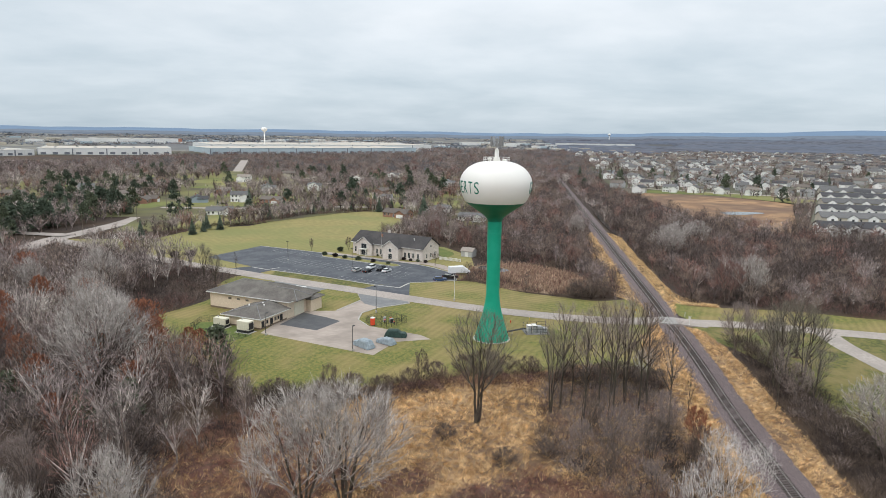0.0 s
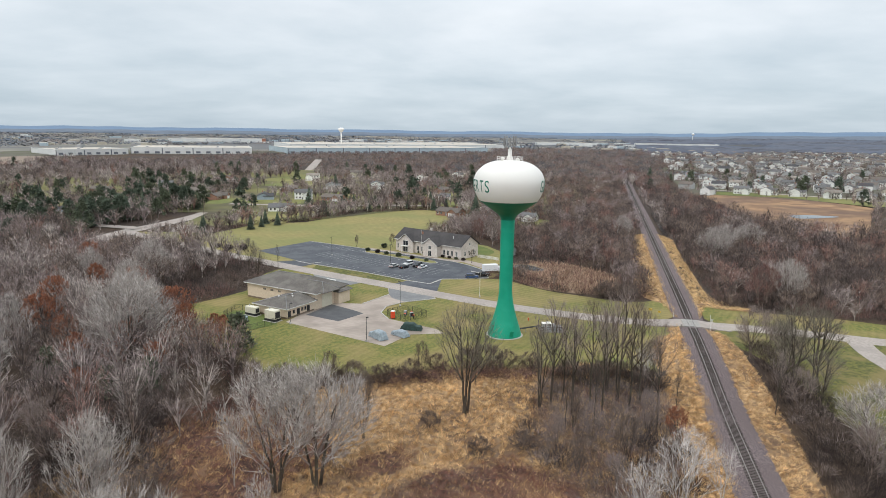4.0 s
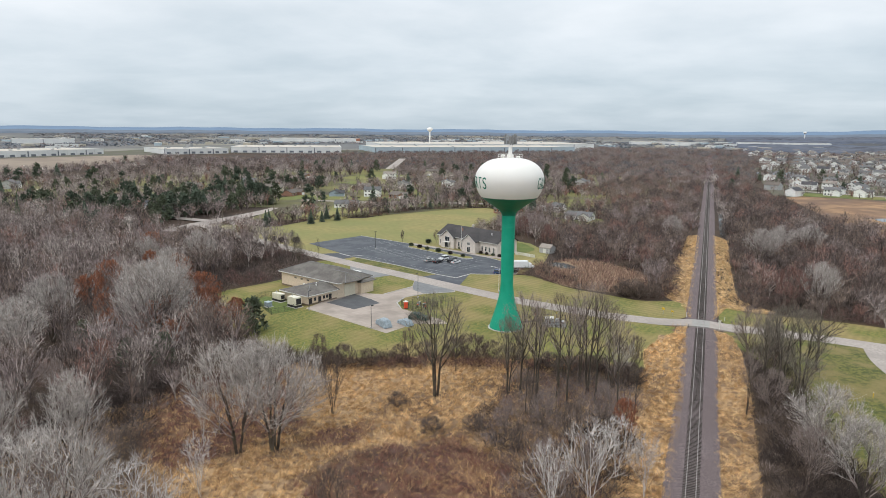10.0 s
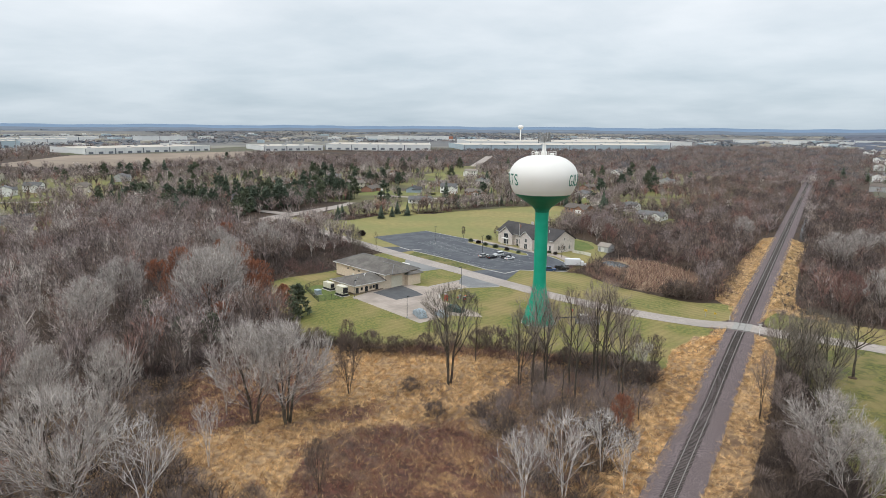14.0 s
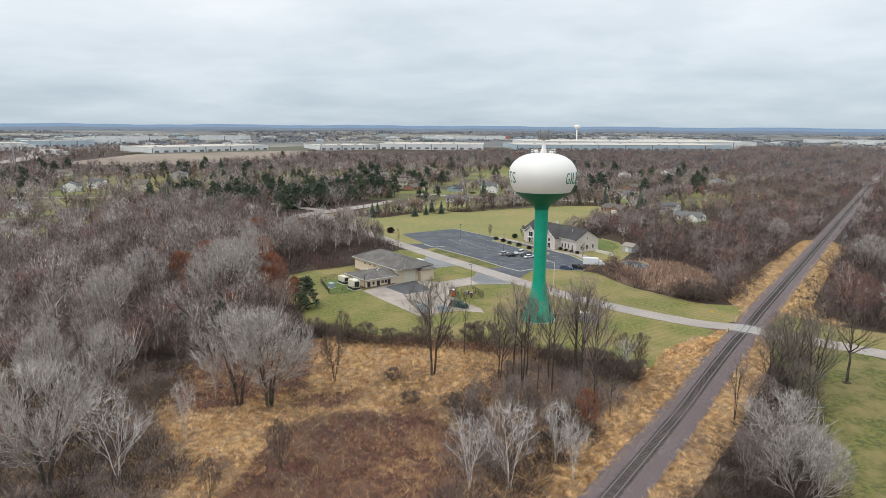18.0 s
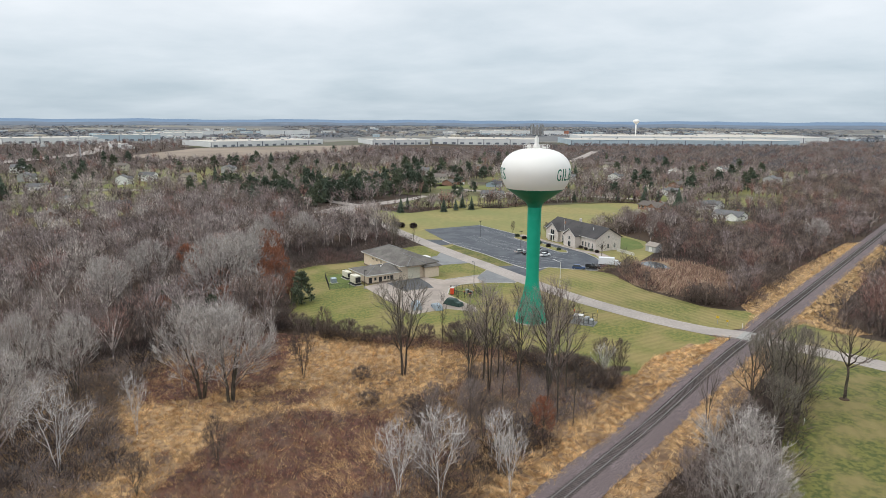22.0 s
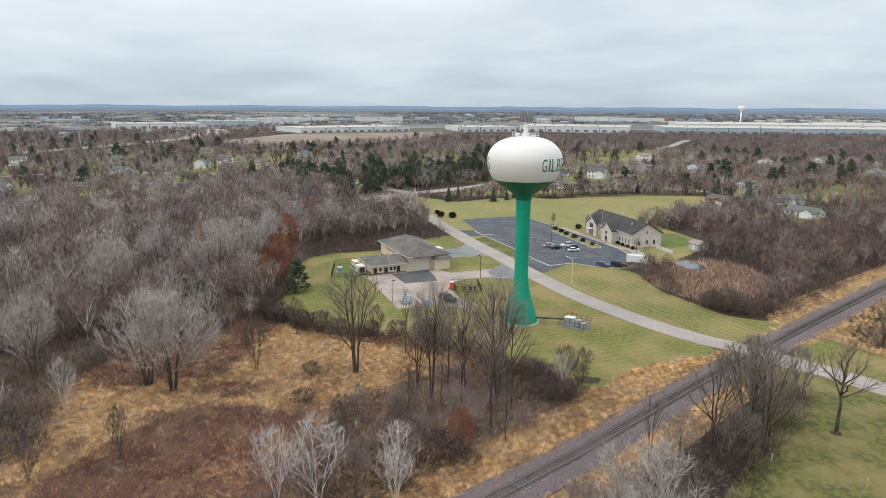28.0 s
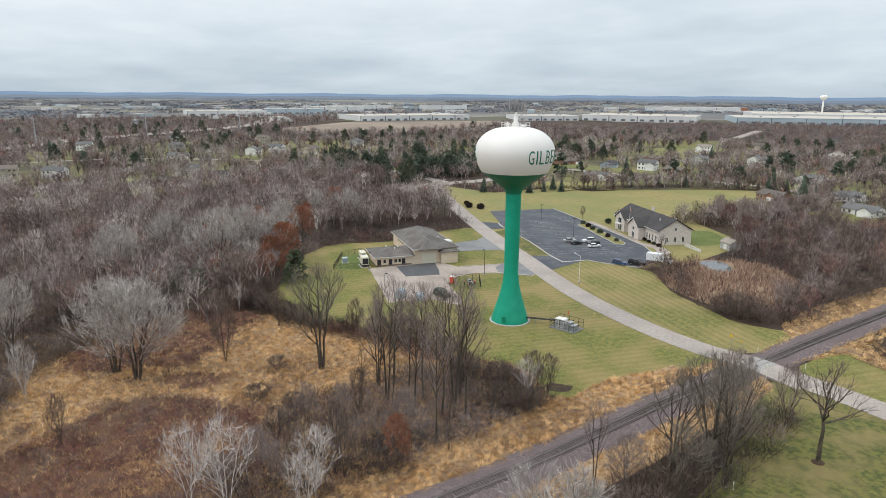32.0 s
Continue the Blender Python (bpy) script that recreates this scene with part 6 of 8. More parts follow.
# ---- houses, built once for each kind and then copied ----
def house_proto(wall, roof, w, d, storeys, garage_side=1):
    """A plain house with cross gable, garage wing, windows and door; the front looks along -y."""
    e = empty("house", pose(0, 0, -60), "", "house")
    h = 2.8 * storeys
    part("wall", gable_block(-w / 2, -d / 2, w / 2, d / 2, -0.8, h, d * 0.22), M[wall], e)
    part("roof", gable_roof(-w / 2 - 0.4, -d / 2 - 0.5, w / 2 + 0.4, d / 2 + 0.5, h - 0.1, d * 0.24 + 0.15, 0.18), M[roof], e)
    gx = garage_side * (w / 2 - 3.0)
    part("wall", gable_block(gx - 3.3, -d / 2 - 3.2, gx + 3.3, -d / 2 - 0.01, -0.8, 2.7 + (1.6 if storeys > 1 else 0), 1.9, "y"), M[wall], e)
    part("roof", gable_roof(gx - 3.7, -d / 2 - 3.6, gx + 3.7, 0, 2.65 + (1.6 if storeys > 1 else 0), 2.2, 0.16, "y"), M[roof], e)
    far_window(e, pose(gx, -d / 2 - 3.21, 0), 4.8, 2.2, "trim", "siding_white", "garage_door")
    far_window(e, pose(-garage_side * 0.6, -d / 2 - 0.01, 0), 1.0, 2.1, "trim", "darkdoor", "door")
    for s in range(storeys):
        for x0 in (-w / 2 + 1.6, -w / 2 + 4.2):
            far_window(e, pose(x0 * garage_side, -d / 2 - 0.01, 0.9 + 2.8 * s), 1.3, 1.4)
        for y0 in (-d / 4, d / 4):
            far_window(e, pose(w / 2 + 0.01, y0, 0.9 + 2.8 * s, 0, 0, 90), 1.1, 1.3)
        for x0 in (-w / 3, 0.4, w / 3):
            far_window(e, pose(x0, d / 2 + 0.01, 0.9 + 2.8 * s, 0, 0, 180), 1.3, 1.4)
    part("chimney", boxed(w * 0.22, 0.6, h, w * 0.22 + 0.8, 1.4, h + d * 0.24 + 1.0), M["siding_brick"], e)
    return e


HOUSES = {
    "white": (house_proto("siding_white", "roof_grey", 13, 9, 2), "two-storey white-sided house with a grey roof"),
    "beige": (house_proto("siding_beige", "roof_brown", 13.5, 9, 2, -1), "two-storey beige-sided house with a brown roof"),
    "grey": (house_proto("siding_grey", "roof_grey", 12, 9, 2), "two-storey grey-sided house with a grey roof"),
    "cream": (house_proto("siding_white", "roof_tan", 13, 8.5, 2, -1), "two-storey pale house with a tan roof"),
    "ranch": (house_proto("siding_brick", "roof_brown", 17, 9, 1), "long low brick house with a brown roof"),
    "bluer": (house_proto("siding_blue", "roof_dark", 16, 9, 1, -1), "low blue-grey house with a dark roof"),
    "lowwhite": (house_proto("siding_white", "roof_grey", 16, 9, 1), "low white house with a grey roof"),
}
GARDENS, FIRST = [], set()


def put_house(kind, x, y, deg, group):
    src, label = HOUSES[kind]
    m = pose(x, y, spot(x, y, 0.25), 0, 0, deg)
    if kind not in FIRST:
        FIRST.add(kind)
        src.matrix_basis = m
        tagged(src, label, "house", group)
        return src
    return tagged(copy_thing(src, m), label, "house", group)


rh = np.random.default_rng(77)
WEST = [(-385, 104, "white", 60), (-361, 139, "ranch", 80), (-363, 181, "lowwhite", 70), (-318, 192, "bluer", 75), (-319, 101, "lowwhite", 80), (-300, 150, "ranch", 75), (-480, 290, "white", 40), (-544, 215, "grey", 60), (-449, 310, "beige", 30), (-584, 145, "white", 70), (-410, 78, "beige", 80),
        (-267, 446, "ranch", 10), (-206, 470, "white", 20), (-212, 539, "grey", 25), (-180, 468, "ranch", 350), (-76, 411, "ranch", 340), (-55, 440, "lowwhite", 340), (-28, 402, "lowwhite", 350), (-166, 666, "cream", 10), (-249, 697, "beige", 15), (-235, 461, "bluer", 25), (-382, 463, "ranch", 15),
        (-304, 336, "bluer", 70), (-289, 455, "beige", 30), (-187, 396, "lowwhite", 20), (-366, 445, "ranch", 40), (-182, 570, "white", 20), (-245, 522, "ranch", 20), (-349, 500, "grey", 40), (-467, 200, "lowwhite", 60), (-467, 262, "white", 60), (-508, 384, "grey", 40), (-360, 607, "ranch", 20), (-275, 640, "cream", 15), (-120, 560, "ranch", 0), (-105, 500, "lowwhite", 5), (-640, 240, "white", 50), (-600, 320, "beige", 40), (-420, 560, "ranch", 30), (-140, 720, "white", 10), (-70, 640, "grey", 0)]
for x, y, kind, deg in WEST:
    put_house(kind, x, y, deg + 90 * rh.integers(0, 2), "houses among the trees")
    away = math.hypot(x - 40, y)
    GARDENS.append((x - 13 * (x - 40) / away, y - 13 * y / away, 17 + 6 * rh.random()))
# estate east of the railway: rows of houses along curved streets
kinds = ["white", "beige", "grey", "cream", "white", "cream"]
for r_ in range(11):
    y0 = 668 + 62 * r_ + 3.5 * r_ * r_
    n = 6 + int(r_ * 1.3)
    for k in range(n):
        x = 118 + 14 * (r_ % 2) + 24.5 * k + 3 * rh.normal() - (10 * r_ if r_ < 3 else 0) * 0.4
        y = y0 - 11.0 * k + 26 * math.sin(k * 0.45 + r_ * 0.7) + 2 * rh.normal()
        if math.hypot((x - 126) / 45, (y - 895) / 75) < 1 or x > 300 and r_ < 2:
            continue
        put_house(kinds[rh.integers(0, 6)], x, y, -24 + 180 * (r_ % 2) + 12 * rh.normal() + 90 * (k % 3 != 1), "houses of the estate")
# terraces of the estate's near corner
for k, (x, y) in enumerate(((170, 394), (192, 444), (214, 496), (237, 548), (259, 602), (281, 656))):
    tb = empty("terrace", pose(x, y, spot(x, y, 0.3), 0, 0, -4), "terrace of pale houses with grey roofs and gables", "terraced houses", "terraces of the estate")
    part("wall", gable_block(0, 0, 62, 12, -1, 5.4, 2.6), M["siding_beige" if k % 2 else "siding_white"], tb)
    part("roof", gable_roof(-0.5, -0.6, 62.5, 12.6, 5.3, 3.1, 0.2), M["roof_grey" if k % 2 else "roof_dark"], tb)
    for j in range(5):
        part("wall", gable_block(3 + 12 * j, -1.2, 9 + 12 * j, -0.01, -1, 5.2, 1.9, "y"), M["siding_white"], tb, "white gabled bay")
        part("roof", gable_roof(2.6 + 12 * j, -1.5, 9.4 + 12 * j, 5, 5.1, 2.2, 0.16, "y"), M["roof_grey"], tb)
        far_window(tb, pose(6 + 12 * j, -1.21, 3.2), 1.6, 1.4)
        far_window(tb, pose(6 + 12 * j, -1.21, 0), 4.0, 2.2, "trim", "siding_white", "garage_door")
        far_window(tb, pose(11 + 12 * j, -0.01, 3.2), 1.3, 1.4)


# ---- warehouses ----
def warehouse(x, y, deg, L, D, H, wall, roof, label, bays=14, doors=True):
    """A long flat-roofed shed; its front runs along local x and looks along -y."""
    H = H * 0.72
    e = empty("warehouse", pose(x, y, spot(x, y, 0.3), 0, 0, deg), label, "warehouse", "far warehouses")
    part("wall", boxed(0, 0, -4, L, D, H), M[wall], e)
    part("roof", boxed(0.6, 0.6, H - 0.8, L - 0.6, D - 0.6, H - 0.0 + 0.05), M[roof], e, "pale flat roof")
    part("parapet", boxed(-0.25, -0.25, H - 0.1, L + 0.25, 0.55, H + 0.7), M[wall], e)
    part("parapet", boxed(-0.25, 0.56, H - 0.1, 0.55, D, H + 0.7), M[wall], e)
    part("parapet", boxed(L - 0.55, 0.56, H - 0.1, L + 0.25, D, H + 0.7), M[wall], e)
    pm = None
    for k in range(bays):
        w = L / bays
        o = part("pier", boxed(k * w - 0.6 if k else 0.0, -0.5, -2, k * w + 0.9, -0.01, H - 0.3), M["darkdoor"] if k % 3 == 0 else M[wall], e)
        if doors:
            part("dock_door", boxed(k * w + 0.3 * w, -0.3, 0.8, k * w + 0.75 * w, -0.02, 4.2), M["darkdoor"], e)
    for k in range(6):
        part("roof_unit", boxed(L * (0.1 + 0.15 * k), D * (0.3 + 0.3 * (k % 2)), H, L * (0.1 + 0.15 * k) + 4, D * (0.3 + 0.3 * (k % 2)) + 3, H + 1.8), M["galv"], e)
    return e


warehouse(-907, 599, 83, 212, 120, 12.5, "whitewall", "greyroof", "long white warehouse with a pale flat roof", 14)
warehouse(-800, 858, 62, 110, 110, 12.0, "whitewall", "greyroof", "white warehouse with a pale flat roof", 8)
warehouse(-754, 968, 32, 196, 150, 14, "whitewall", "greyroof", "long white warehouse with grey piers", 12)
warehouse(-540, 1115, 40, 420, 160, 14, "bluewall", "greyroof", "very long pale blue flat-roofed warehouse", 24)
warehouse(-640, 1330, 36, 520, 240, 15, "whitewall", "greyroof", "vast pale flat-roofed distribution shed", 20, False)
warehouse(-1250, 1850, 34, 240, 80, 13, "redwall", "greyroof", "brick-red flat-roofed industrial shed", 10, False)
warehouse(-1225, 395, 80, 150, 110, 13, "whitewall", "greyroof", "white industrial building with dark doors", 8)
warehouse(-1265, 560, 70, 120, 80, 16, "bluewall", "greyroof", "pale blue-grey industrial building", 8)
warehouse(-1150, 470, 78, 60, 40, 10, "whitewall", "greyroof", "low white office building", 5)
warehouse(-1450, 720, 60, 150, 90, 15, "whitewall", "greyroof", "white flat-roofed industrial building", 8, False)
warehouse(-1660, 900, 55, 170, 90, 15, "whitewall", "greyroof", "white flat-roofed industrial building", 8, False)
warehouse(-1480, 1080, 50, 130, 70, 18, "whitewall", "greyroof", "white flat-roofed industrial building", 6, False)
warehouse(-1200, 1700, 40, 260, 100, 15, "whitewall", "greyroof", "pale flat-roofed industrial building", 8, False)
warehouse(-560, 1800, 25, 240, 100, 13, "whitewall", "greyroof", "pale flat-roofed industrial building", 8, False)
warehouse(-200, 2250, 10, 200, 80, 12, "whitewall", "greyroof", "pale flat-roofed industrial building", 8, False)
warehouse(120, 2300, 0, 260, 80, 14, "whitewall", "greyroof", "pale distant flat-roofed warehouse", 8, False)

# far water towers
for x, y, hh, sc in ((-590, 1494, 47, 1.0), (420, 3300, 22, 1.1)):
    ft = empty("water_tower", pose(x, y, spot(x, y) if hh < 46 else spot(x, y)), "far white water tower with a round tank", "water tower", "far water towers")
    zt = 59 - spot(x, y) if hh == 47 else hh + 14
    part("tank", lathe(bmesh.new(), [(1.5, zt - 10.5), (4.6, zt - 8.4), (6.9, zt - 5.8), (7.2, zt - 4.2), (6.6, zt - 2.2), (4.6, zt - 0.7), (1.6, zt)], 28), M["white"], ft, smooth=True)
    part("column", lathe(bmesh.new(), [(3.4, -1), (1.9, 6), (1.5, 10), (1.5, zt - 10.4)], 20), M["white"], ft, smooth=True)

# open ground, lawns and roads of the far settled land
sheet("dirt_field", [(-905, 575), (-860, 830), (-790, 835), (-715, 720), (-660, 560), (-690, 440), (-790, 400)], M["dirt"], 0.5, "wide bare brown field before the warehouses", "bare field", 60)
sheet("yard_far", [(-960, 560), (-900, 590), (-800, 860), (-760, 960), (-560, 1100), (-380, 1240), (-420, 1330), (-760, 1150), (-960, 950)], M["estate"], 0.7, "grass and worn yards round the warehouses", "yard", 60)
tagged(part("highway", ribbon([(-560, 0), (-650, 85), (-735, 195), (-860, 380), (-1020, 480), (-1300, 620), (-1900, 900)], 26, 0.9, 30), M["road"]), "pale multi-lane highway across the plain", "highway", kind="structure")
tagged(part("road", ribbon([(-221, 300), (-330, 300), (-420, 240), (-470, 180), (-520, 60)], 8, 0.5, 8), M["road"]), "pale residential street", "road", kind="structure")
tagged(part("road", ribbon([(-240, 420), (-180, 430), (-110, 455), (-40, 430)], 7, 0.4, 8), M["road"]), "pale residential street", "road", kind="structure")
for r_ in range(5):
    y0 = 702 + 124 * r_ + 14 * r_ * r_
    tagged(part("road", ribbon([(112, y0 + 5), (220, y0 - 45), (340, y0 - 100), (430, y0 - 130)], 9, 0.6, 15), M["road"]), "pale street of the housing estate", "road", kind="structure")
for i, (x, y, r_) in enumerate(GARDENS):
    poly = [(x + r_ * (1 + 0.25 * math.sin(3 * a + i)) * math.cos(a), y + r_ * (1 + 0.25 * math.sin(3 * a + i)) * math.sin(a)) for a in np.linspace(0, 2 * math.pi, 14, endpoint=False)]
    GLADES.append(poly)
    if inside(np.array([p[0] for p in poly]), np.array([p[1] for p in poly]), FIELD).any():
        continue
    sheet("garden_lawn", poly, M["fargrass"], 0.32, "green garden lawn round a house", "lawn", 25)
ESTATE = [(96, 650), (250, 596), (300, 600), (470, 760), (900, 1700), (420, 1760), (100, 1000)]
sheet("lawn", [(112, 652), (180, 642), (230, 582), (262, 612), (240, 640), (180, 672), (120, 684)], M["fargrass"], 0.62, "green lawn strip before the estate houses", "lawn", 25)
sheet("estate_lawn", TERRACES, M["estate"], 0.36, "lawns and drives between the terraces", "lawn", 30)
sheet("estate_lawn", ESTATE, M["estate"], 0.35, "green and tan lawns of the housing estate", "lawn", 60)
SETTLED = [(-400, 330), (-226, 372), (-205, 305), (-150, 360), (-104, 440), (-50, 400), (-20, 430), (20, 560), (20, 760), (-120, 800), (-420, 760), (-560, 480), (-640, 250), (-600, 100), (-340, 60), (-335, 290)]
sheet("lawn", SETTLED, M["settled"], 0.22, "patchy grass and leaf litter between the houses", "grass", 40)
MEADOW = [(-75, 470), (-30, 460), (-20, 510), (-60, 520)]
for mdw in (MEADOW, [(-330, 620), (-290, 610), (-270, 690), (-320, 690)], [(-300, 560), (-240, 575), (-230, 620), (-290, 610)], [(-420, 220), (-370, 215), (-365, 250), (-415, 255)], [(-510, 320), (-450, 325), (-450, 355), (-510, 345)], [(-200, 345), (-160, 330), (-158, 352), (-190, 372)]):
    GLADES.append(mdw)
    sheet("meadow", rounded(mdw), M["fargrass"], 0.35, "green clearing among the trees", "lawn", 25)
GLADES += [[(-905, 575), (-860, 830), (-790, 835), (-715, 720), (-660, 560), (-690, 440), (-790, 400)], [(-980, 540), (-880, 580), (-560, 1080), (-200, 1380), (-300, 1800), (-900, 1700), (-1100, 1000)], [(-1400, 300), (-1130, 360), (-1130, 640), (-1400, 640)]]

# the estate's farther houses, beyond counting
rng_e = np.random.default_rng(31)
hx, hy = rng_e.uniform(90, 900, 2600), rng_e.uniform(640, 1720, 2600)
ok = inside(hx, hy, ESTATE) & (np.hypot((hx - 126) / 45, (hy - 895) / 75) > 1)
taken = [tuple(o.location.xy) for o in bpy.data.objects if o.name.startswith("house")]
fv, ff, fm_ = [], [], []
for x, y in zip(hx[ok], hy[ok]):
    if any(abs(x - a) < 19 and abs(y - b) < 21 for a, b in taken):
        continue
    taken.append((x, y))
    a = radians(-24 + 90 * rng_e.integers(0, 2) + 8 * rng_e.normal())
    w, d, h, b, z, k = rng_e.uniform(5.5, 7.5), rng_e.uniform(4.2, 5), rng_e.uniform(4.8, 6), len(fv), spot(x, y), int(rng_e.integers(0, 3))
    for px, py, pz in ((-w, -d, -1), (w, -d, -1), (w, d, -1), (-w, d, -1), (-w, -d, h), (w, -d, h), (w, d, h), (-w, d, h), (-w, 0, h + 2.6), (w, 0, h + 2.6), (-w - .5, -d - .5, h - .1), (w + .5, -d - .5, h - .1), (w + .5, 0, h + 2.8), (-w - .5, 0, h + 2.8), (w + .5, d + .5, h - .1), (-w - .5, d + .5, h - .1)):
        fv.append((x + px * math.cos(a) - py * math.sin(a), y + px * math.sin(a) + py * math.cos(a), z + pz))
    ff += [tuple(b + i for i in q) for q in ((0, 1, 5, 4), (2, 3, 7, 6), (1, 2, 6, 9, 5), (3, 0, 4, 8, 7), (10, 11, 12, 13), (13, 12, 14, 15))]
    fm_ += [k, k, k, k, 3 + (k + len(ff)) % 3, 3 + (k + len(ff)) % 3]
fh = bpy.data.meshes.new("far_houses")
fh.from_pydata(fv, [], ff)
for k in ("siding_white", "siding_white", "siding_grey", "roof_grey", "roof_dark", "roof_brown"):
    fh.materials.append(M[k])
fh.polygons.foreach_set("material_index", fm_)
tagged(new("far_houses", fh), "crowded pale houses of the estate's farther streets", "far houses", kind="stuff")

# the wood west of the marsh
def hmix(n, lo_, hi_, seed):
    return np.random.default_rng(seed).uniform(lo_, hi_, n)


WESTWOOD = rounded([(-330, 20), (-330, 290), (-245, 270), (-205, 262), (-190, 268), (-150, 249), (-116, 236), (-103, 227), (-100, 205), (-99, 188), (-104, 172), (-96, 152), (-75, 137), (-55, 122), (-44, 108), (-60, 92), (-64, 60), (-60, 20)], 1)
xy = places(-330, -40, 20, 292, 6.1, 1)
xy = xy[inside(xy[:, 0], xy[:, 1], WESTWOOD) & open_ground(xy) & ((xy[:, 0] < -120) | (xy[:, 1] < 150))]
hw_ = lowered(xy, hmix(len(xy), 7, 16, 2))
for k, (some, temps) in enumerate(((np.hypot(xy[:, 0] - 20, xy[:, 1] - 20) < 165, NEARW), (np.hypot(xy[:, 0] - 20, xy[:, 1] - 20) >= 165, MID))):
    scatter("woodland", "dense bare grey-brown woodland", "woodland", xy[some], hw_[some], temps, WOODS, WT, 3 + 700 * k, 1.18, boughs=PALER)
xy = places(-330, -30, 20, 292, 4.5, 4)
xy = xy[inside(xy[:, 0], xy[:, 1], WESTWOOD) & open_ground(xy) & (xy[:, 0] > -260)]
scatter("undergrowth", "dark bare undergrowth below the trees", "undergrowth", xy, hmix(len(xy), 2.0, 4.6, 5), [t[::2] for t in BUSH], [M["bark_dark"], M["bark_brown"], M["bark_red"], M["bark_grey"]], [0.4, 0.3, 0.15, 0.15], 6, 1.1)
# brush along the east side of the railway
EASTBRUSH = rounded([(55, 30), (55, 100), (56, 150), (55, 176), (61, 178), (65, 160), (68, 132), (74, 108), (90, 82), (95, 30)], 1)
xy = places(50, 100, 30, 182, 2.1, 7)
xy = xy[inside(xy[:, 0], xy[:, 1], EASTBRUSH)]
scatter("undergrowth", "dark bare brush along the railway", "undergrowth", xy, hmix(len(xy), 1.8, 4.8, 8), BUSH, [M["bark_dark"], M["bark_brown"], M["bark_grey"]], [0.6, 0.28, 0.12], 9, 1.1)
# marsh edge brush
MARSHBRUSH = [(4, 112), (8, 142), (16, 150), (32, 146), (34, 112), (34.5, 76), (27, 66), (22, 84), (9, 104)]
xy = places(0, 40, 60, 155, 1.7, 10, 0.9)
xy = xy[inside(xy[:, 0], xy[:, 1], MARSHBRUSH)]
scatter("undergrowth", "dark bare brush at the marsh edge", "undergrowth", xy, hmix(len(xy), 1.5, 4.4, 11), BUSH, [M["bark_dark"], M["bark_brown"], M["bark_red"], M["bark_grey"]], [0.22, 0.3, 0.14, 0.34], 12, 1.1)
xy = places(-74, 20, 112, 148, 1.8, 13, 0.85)
edge = near_line(xy, [(-72, 138), (-55, 122), (-46, 125.5), (-28, 130.5), (-13, 137.5), (7, 143)], 4.2) & ~inside(xy[:, 0], xy[:, 1], LAWN)
scatter("undergrowth", "dark bare shrubs along the lawn's edge", "undergrowth", xy[edge], hmix(edge.sum(), 1.8, 4.6, 14), BUSH, [M["bark_dark"], M["bark_red"]], [0.6, 0.4], 15, 1.2)
xy = places(-135, -96, 150, 236, 2.3, 313, 0.9)
xy = xy[inside(xy[:, 0], xy[:, 1], WESTWOOD) & ~inside(xy[:, 0], xy[:, 1], LAWN)]
scatter("undergrowth", "dark bare brush at the wood's edge behind the garage building", "undergrowth", xy, hmix(len(xy), 2.0, 5.0, 314), [t[::2] for t in BUSH], [M["bark_dark"], M["wood_dark"], M["wood_umber"]], [0.4, 0.35, 0.25], 315, 1.2)
# russet stems in the marsh
xy = places(-15, 26, 55, 105, 0.95, 16, 0.9)
wob = np.array([noise.noise((a * 0.12, b * 0.12, 2.0)) for a, b in xy]) * 9
xy = xy[inside(xy[:, 0] + wob, xy[:, 1] + wob, PATCH) | inside(xy[:, 0], xy[:, 1], PATCH)]
scatter("marsh_shrubs", "low russet-stemmed shrubs in the marsh", "marsh shrubs", xy, hmix(len(xy), 1.0, 2.4, 17), [t[::2] for t in BUSH], [M["wood_umber"], M["stemred"], M["bark_red"], M["straw"]], [0.2, 0.52, 0.2, 0.08], 18, 1.1)
xy = places(-70, -8, 74, 126, 1.05, 616, 0.85)
wob = np.array([noise.noise((a * 0.12, b * 0.12, 2.0)) for a, b in xy]) * 6.3
xy = xy[inside(xy[:, 0] + wob, xy[:, 1] + wob, RUSSET[0]) | inside(xy[:, 0] + wob, xy[:, 1] + wob, RUSSET[1])]
scatter("marsh_shrubs", "low russet-stemmed shrubs at the marsh edge", "marsh shrubs", xy, hmix(len(xy), 0.6, 1.5, 617), [t[::2] for t in BUSH], [M["stemred"], M["bark_red"], M["straw"]], [0.72, 0.22, 0.06], 618, 1.2)
# grey brush at the south-west corner of the marsh, and russet brush behind it
for poly_, keep_, mats_, hh_ in (([(-70, 26), (-70, 112), (-65, 107), (-54, 88), (-44, 77), (-38, 71), (-24, 66), (-14, 62), (-10, 56), (-6, 40), (-6, 26)], 0.9, [M["bark_dark"], M["bark_grey"], M["bark_brown"]], (2.0, 4.8)), ([(-64, 104), (-56, 90), (-46, 80), (-36, 74), (-24, 82), (-17, 92), (-22, 99), (-30, 103), (-36, 112), (-42, 122), (-54, 118)], 0.8, [M["bark_red"], M["bark_dark"], M["stemred"]], (0.7, 1.9))):
    xy = places(-70, -5, 26, 125, 1.75, 71, keep_)
    xy = xy[inside(xy[:, 0], xy[:, 1], poly_)]
    scatter("undergrowth", "bare grey and russet brush in the marsh corner", "undergrowth", xy, hmix(len(xy), *hh_, 72), BUSH, mats_, [1, 1, 1], 73, 1.15)
xy = np.concatenate([places(-80, 38, -40, 56, 3.0, 571, 0.3), places(50, 90, -40, 32, 2.6, 572, 0.7)])
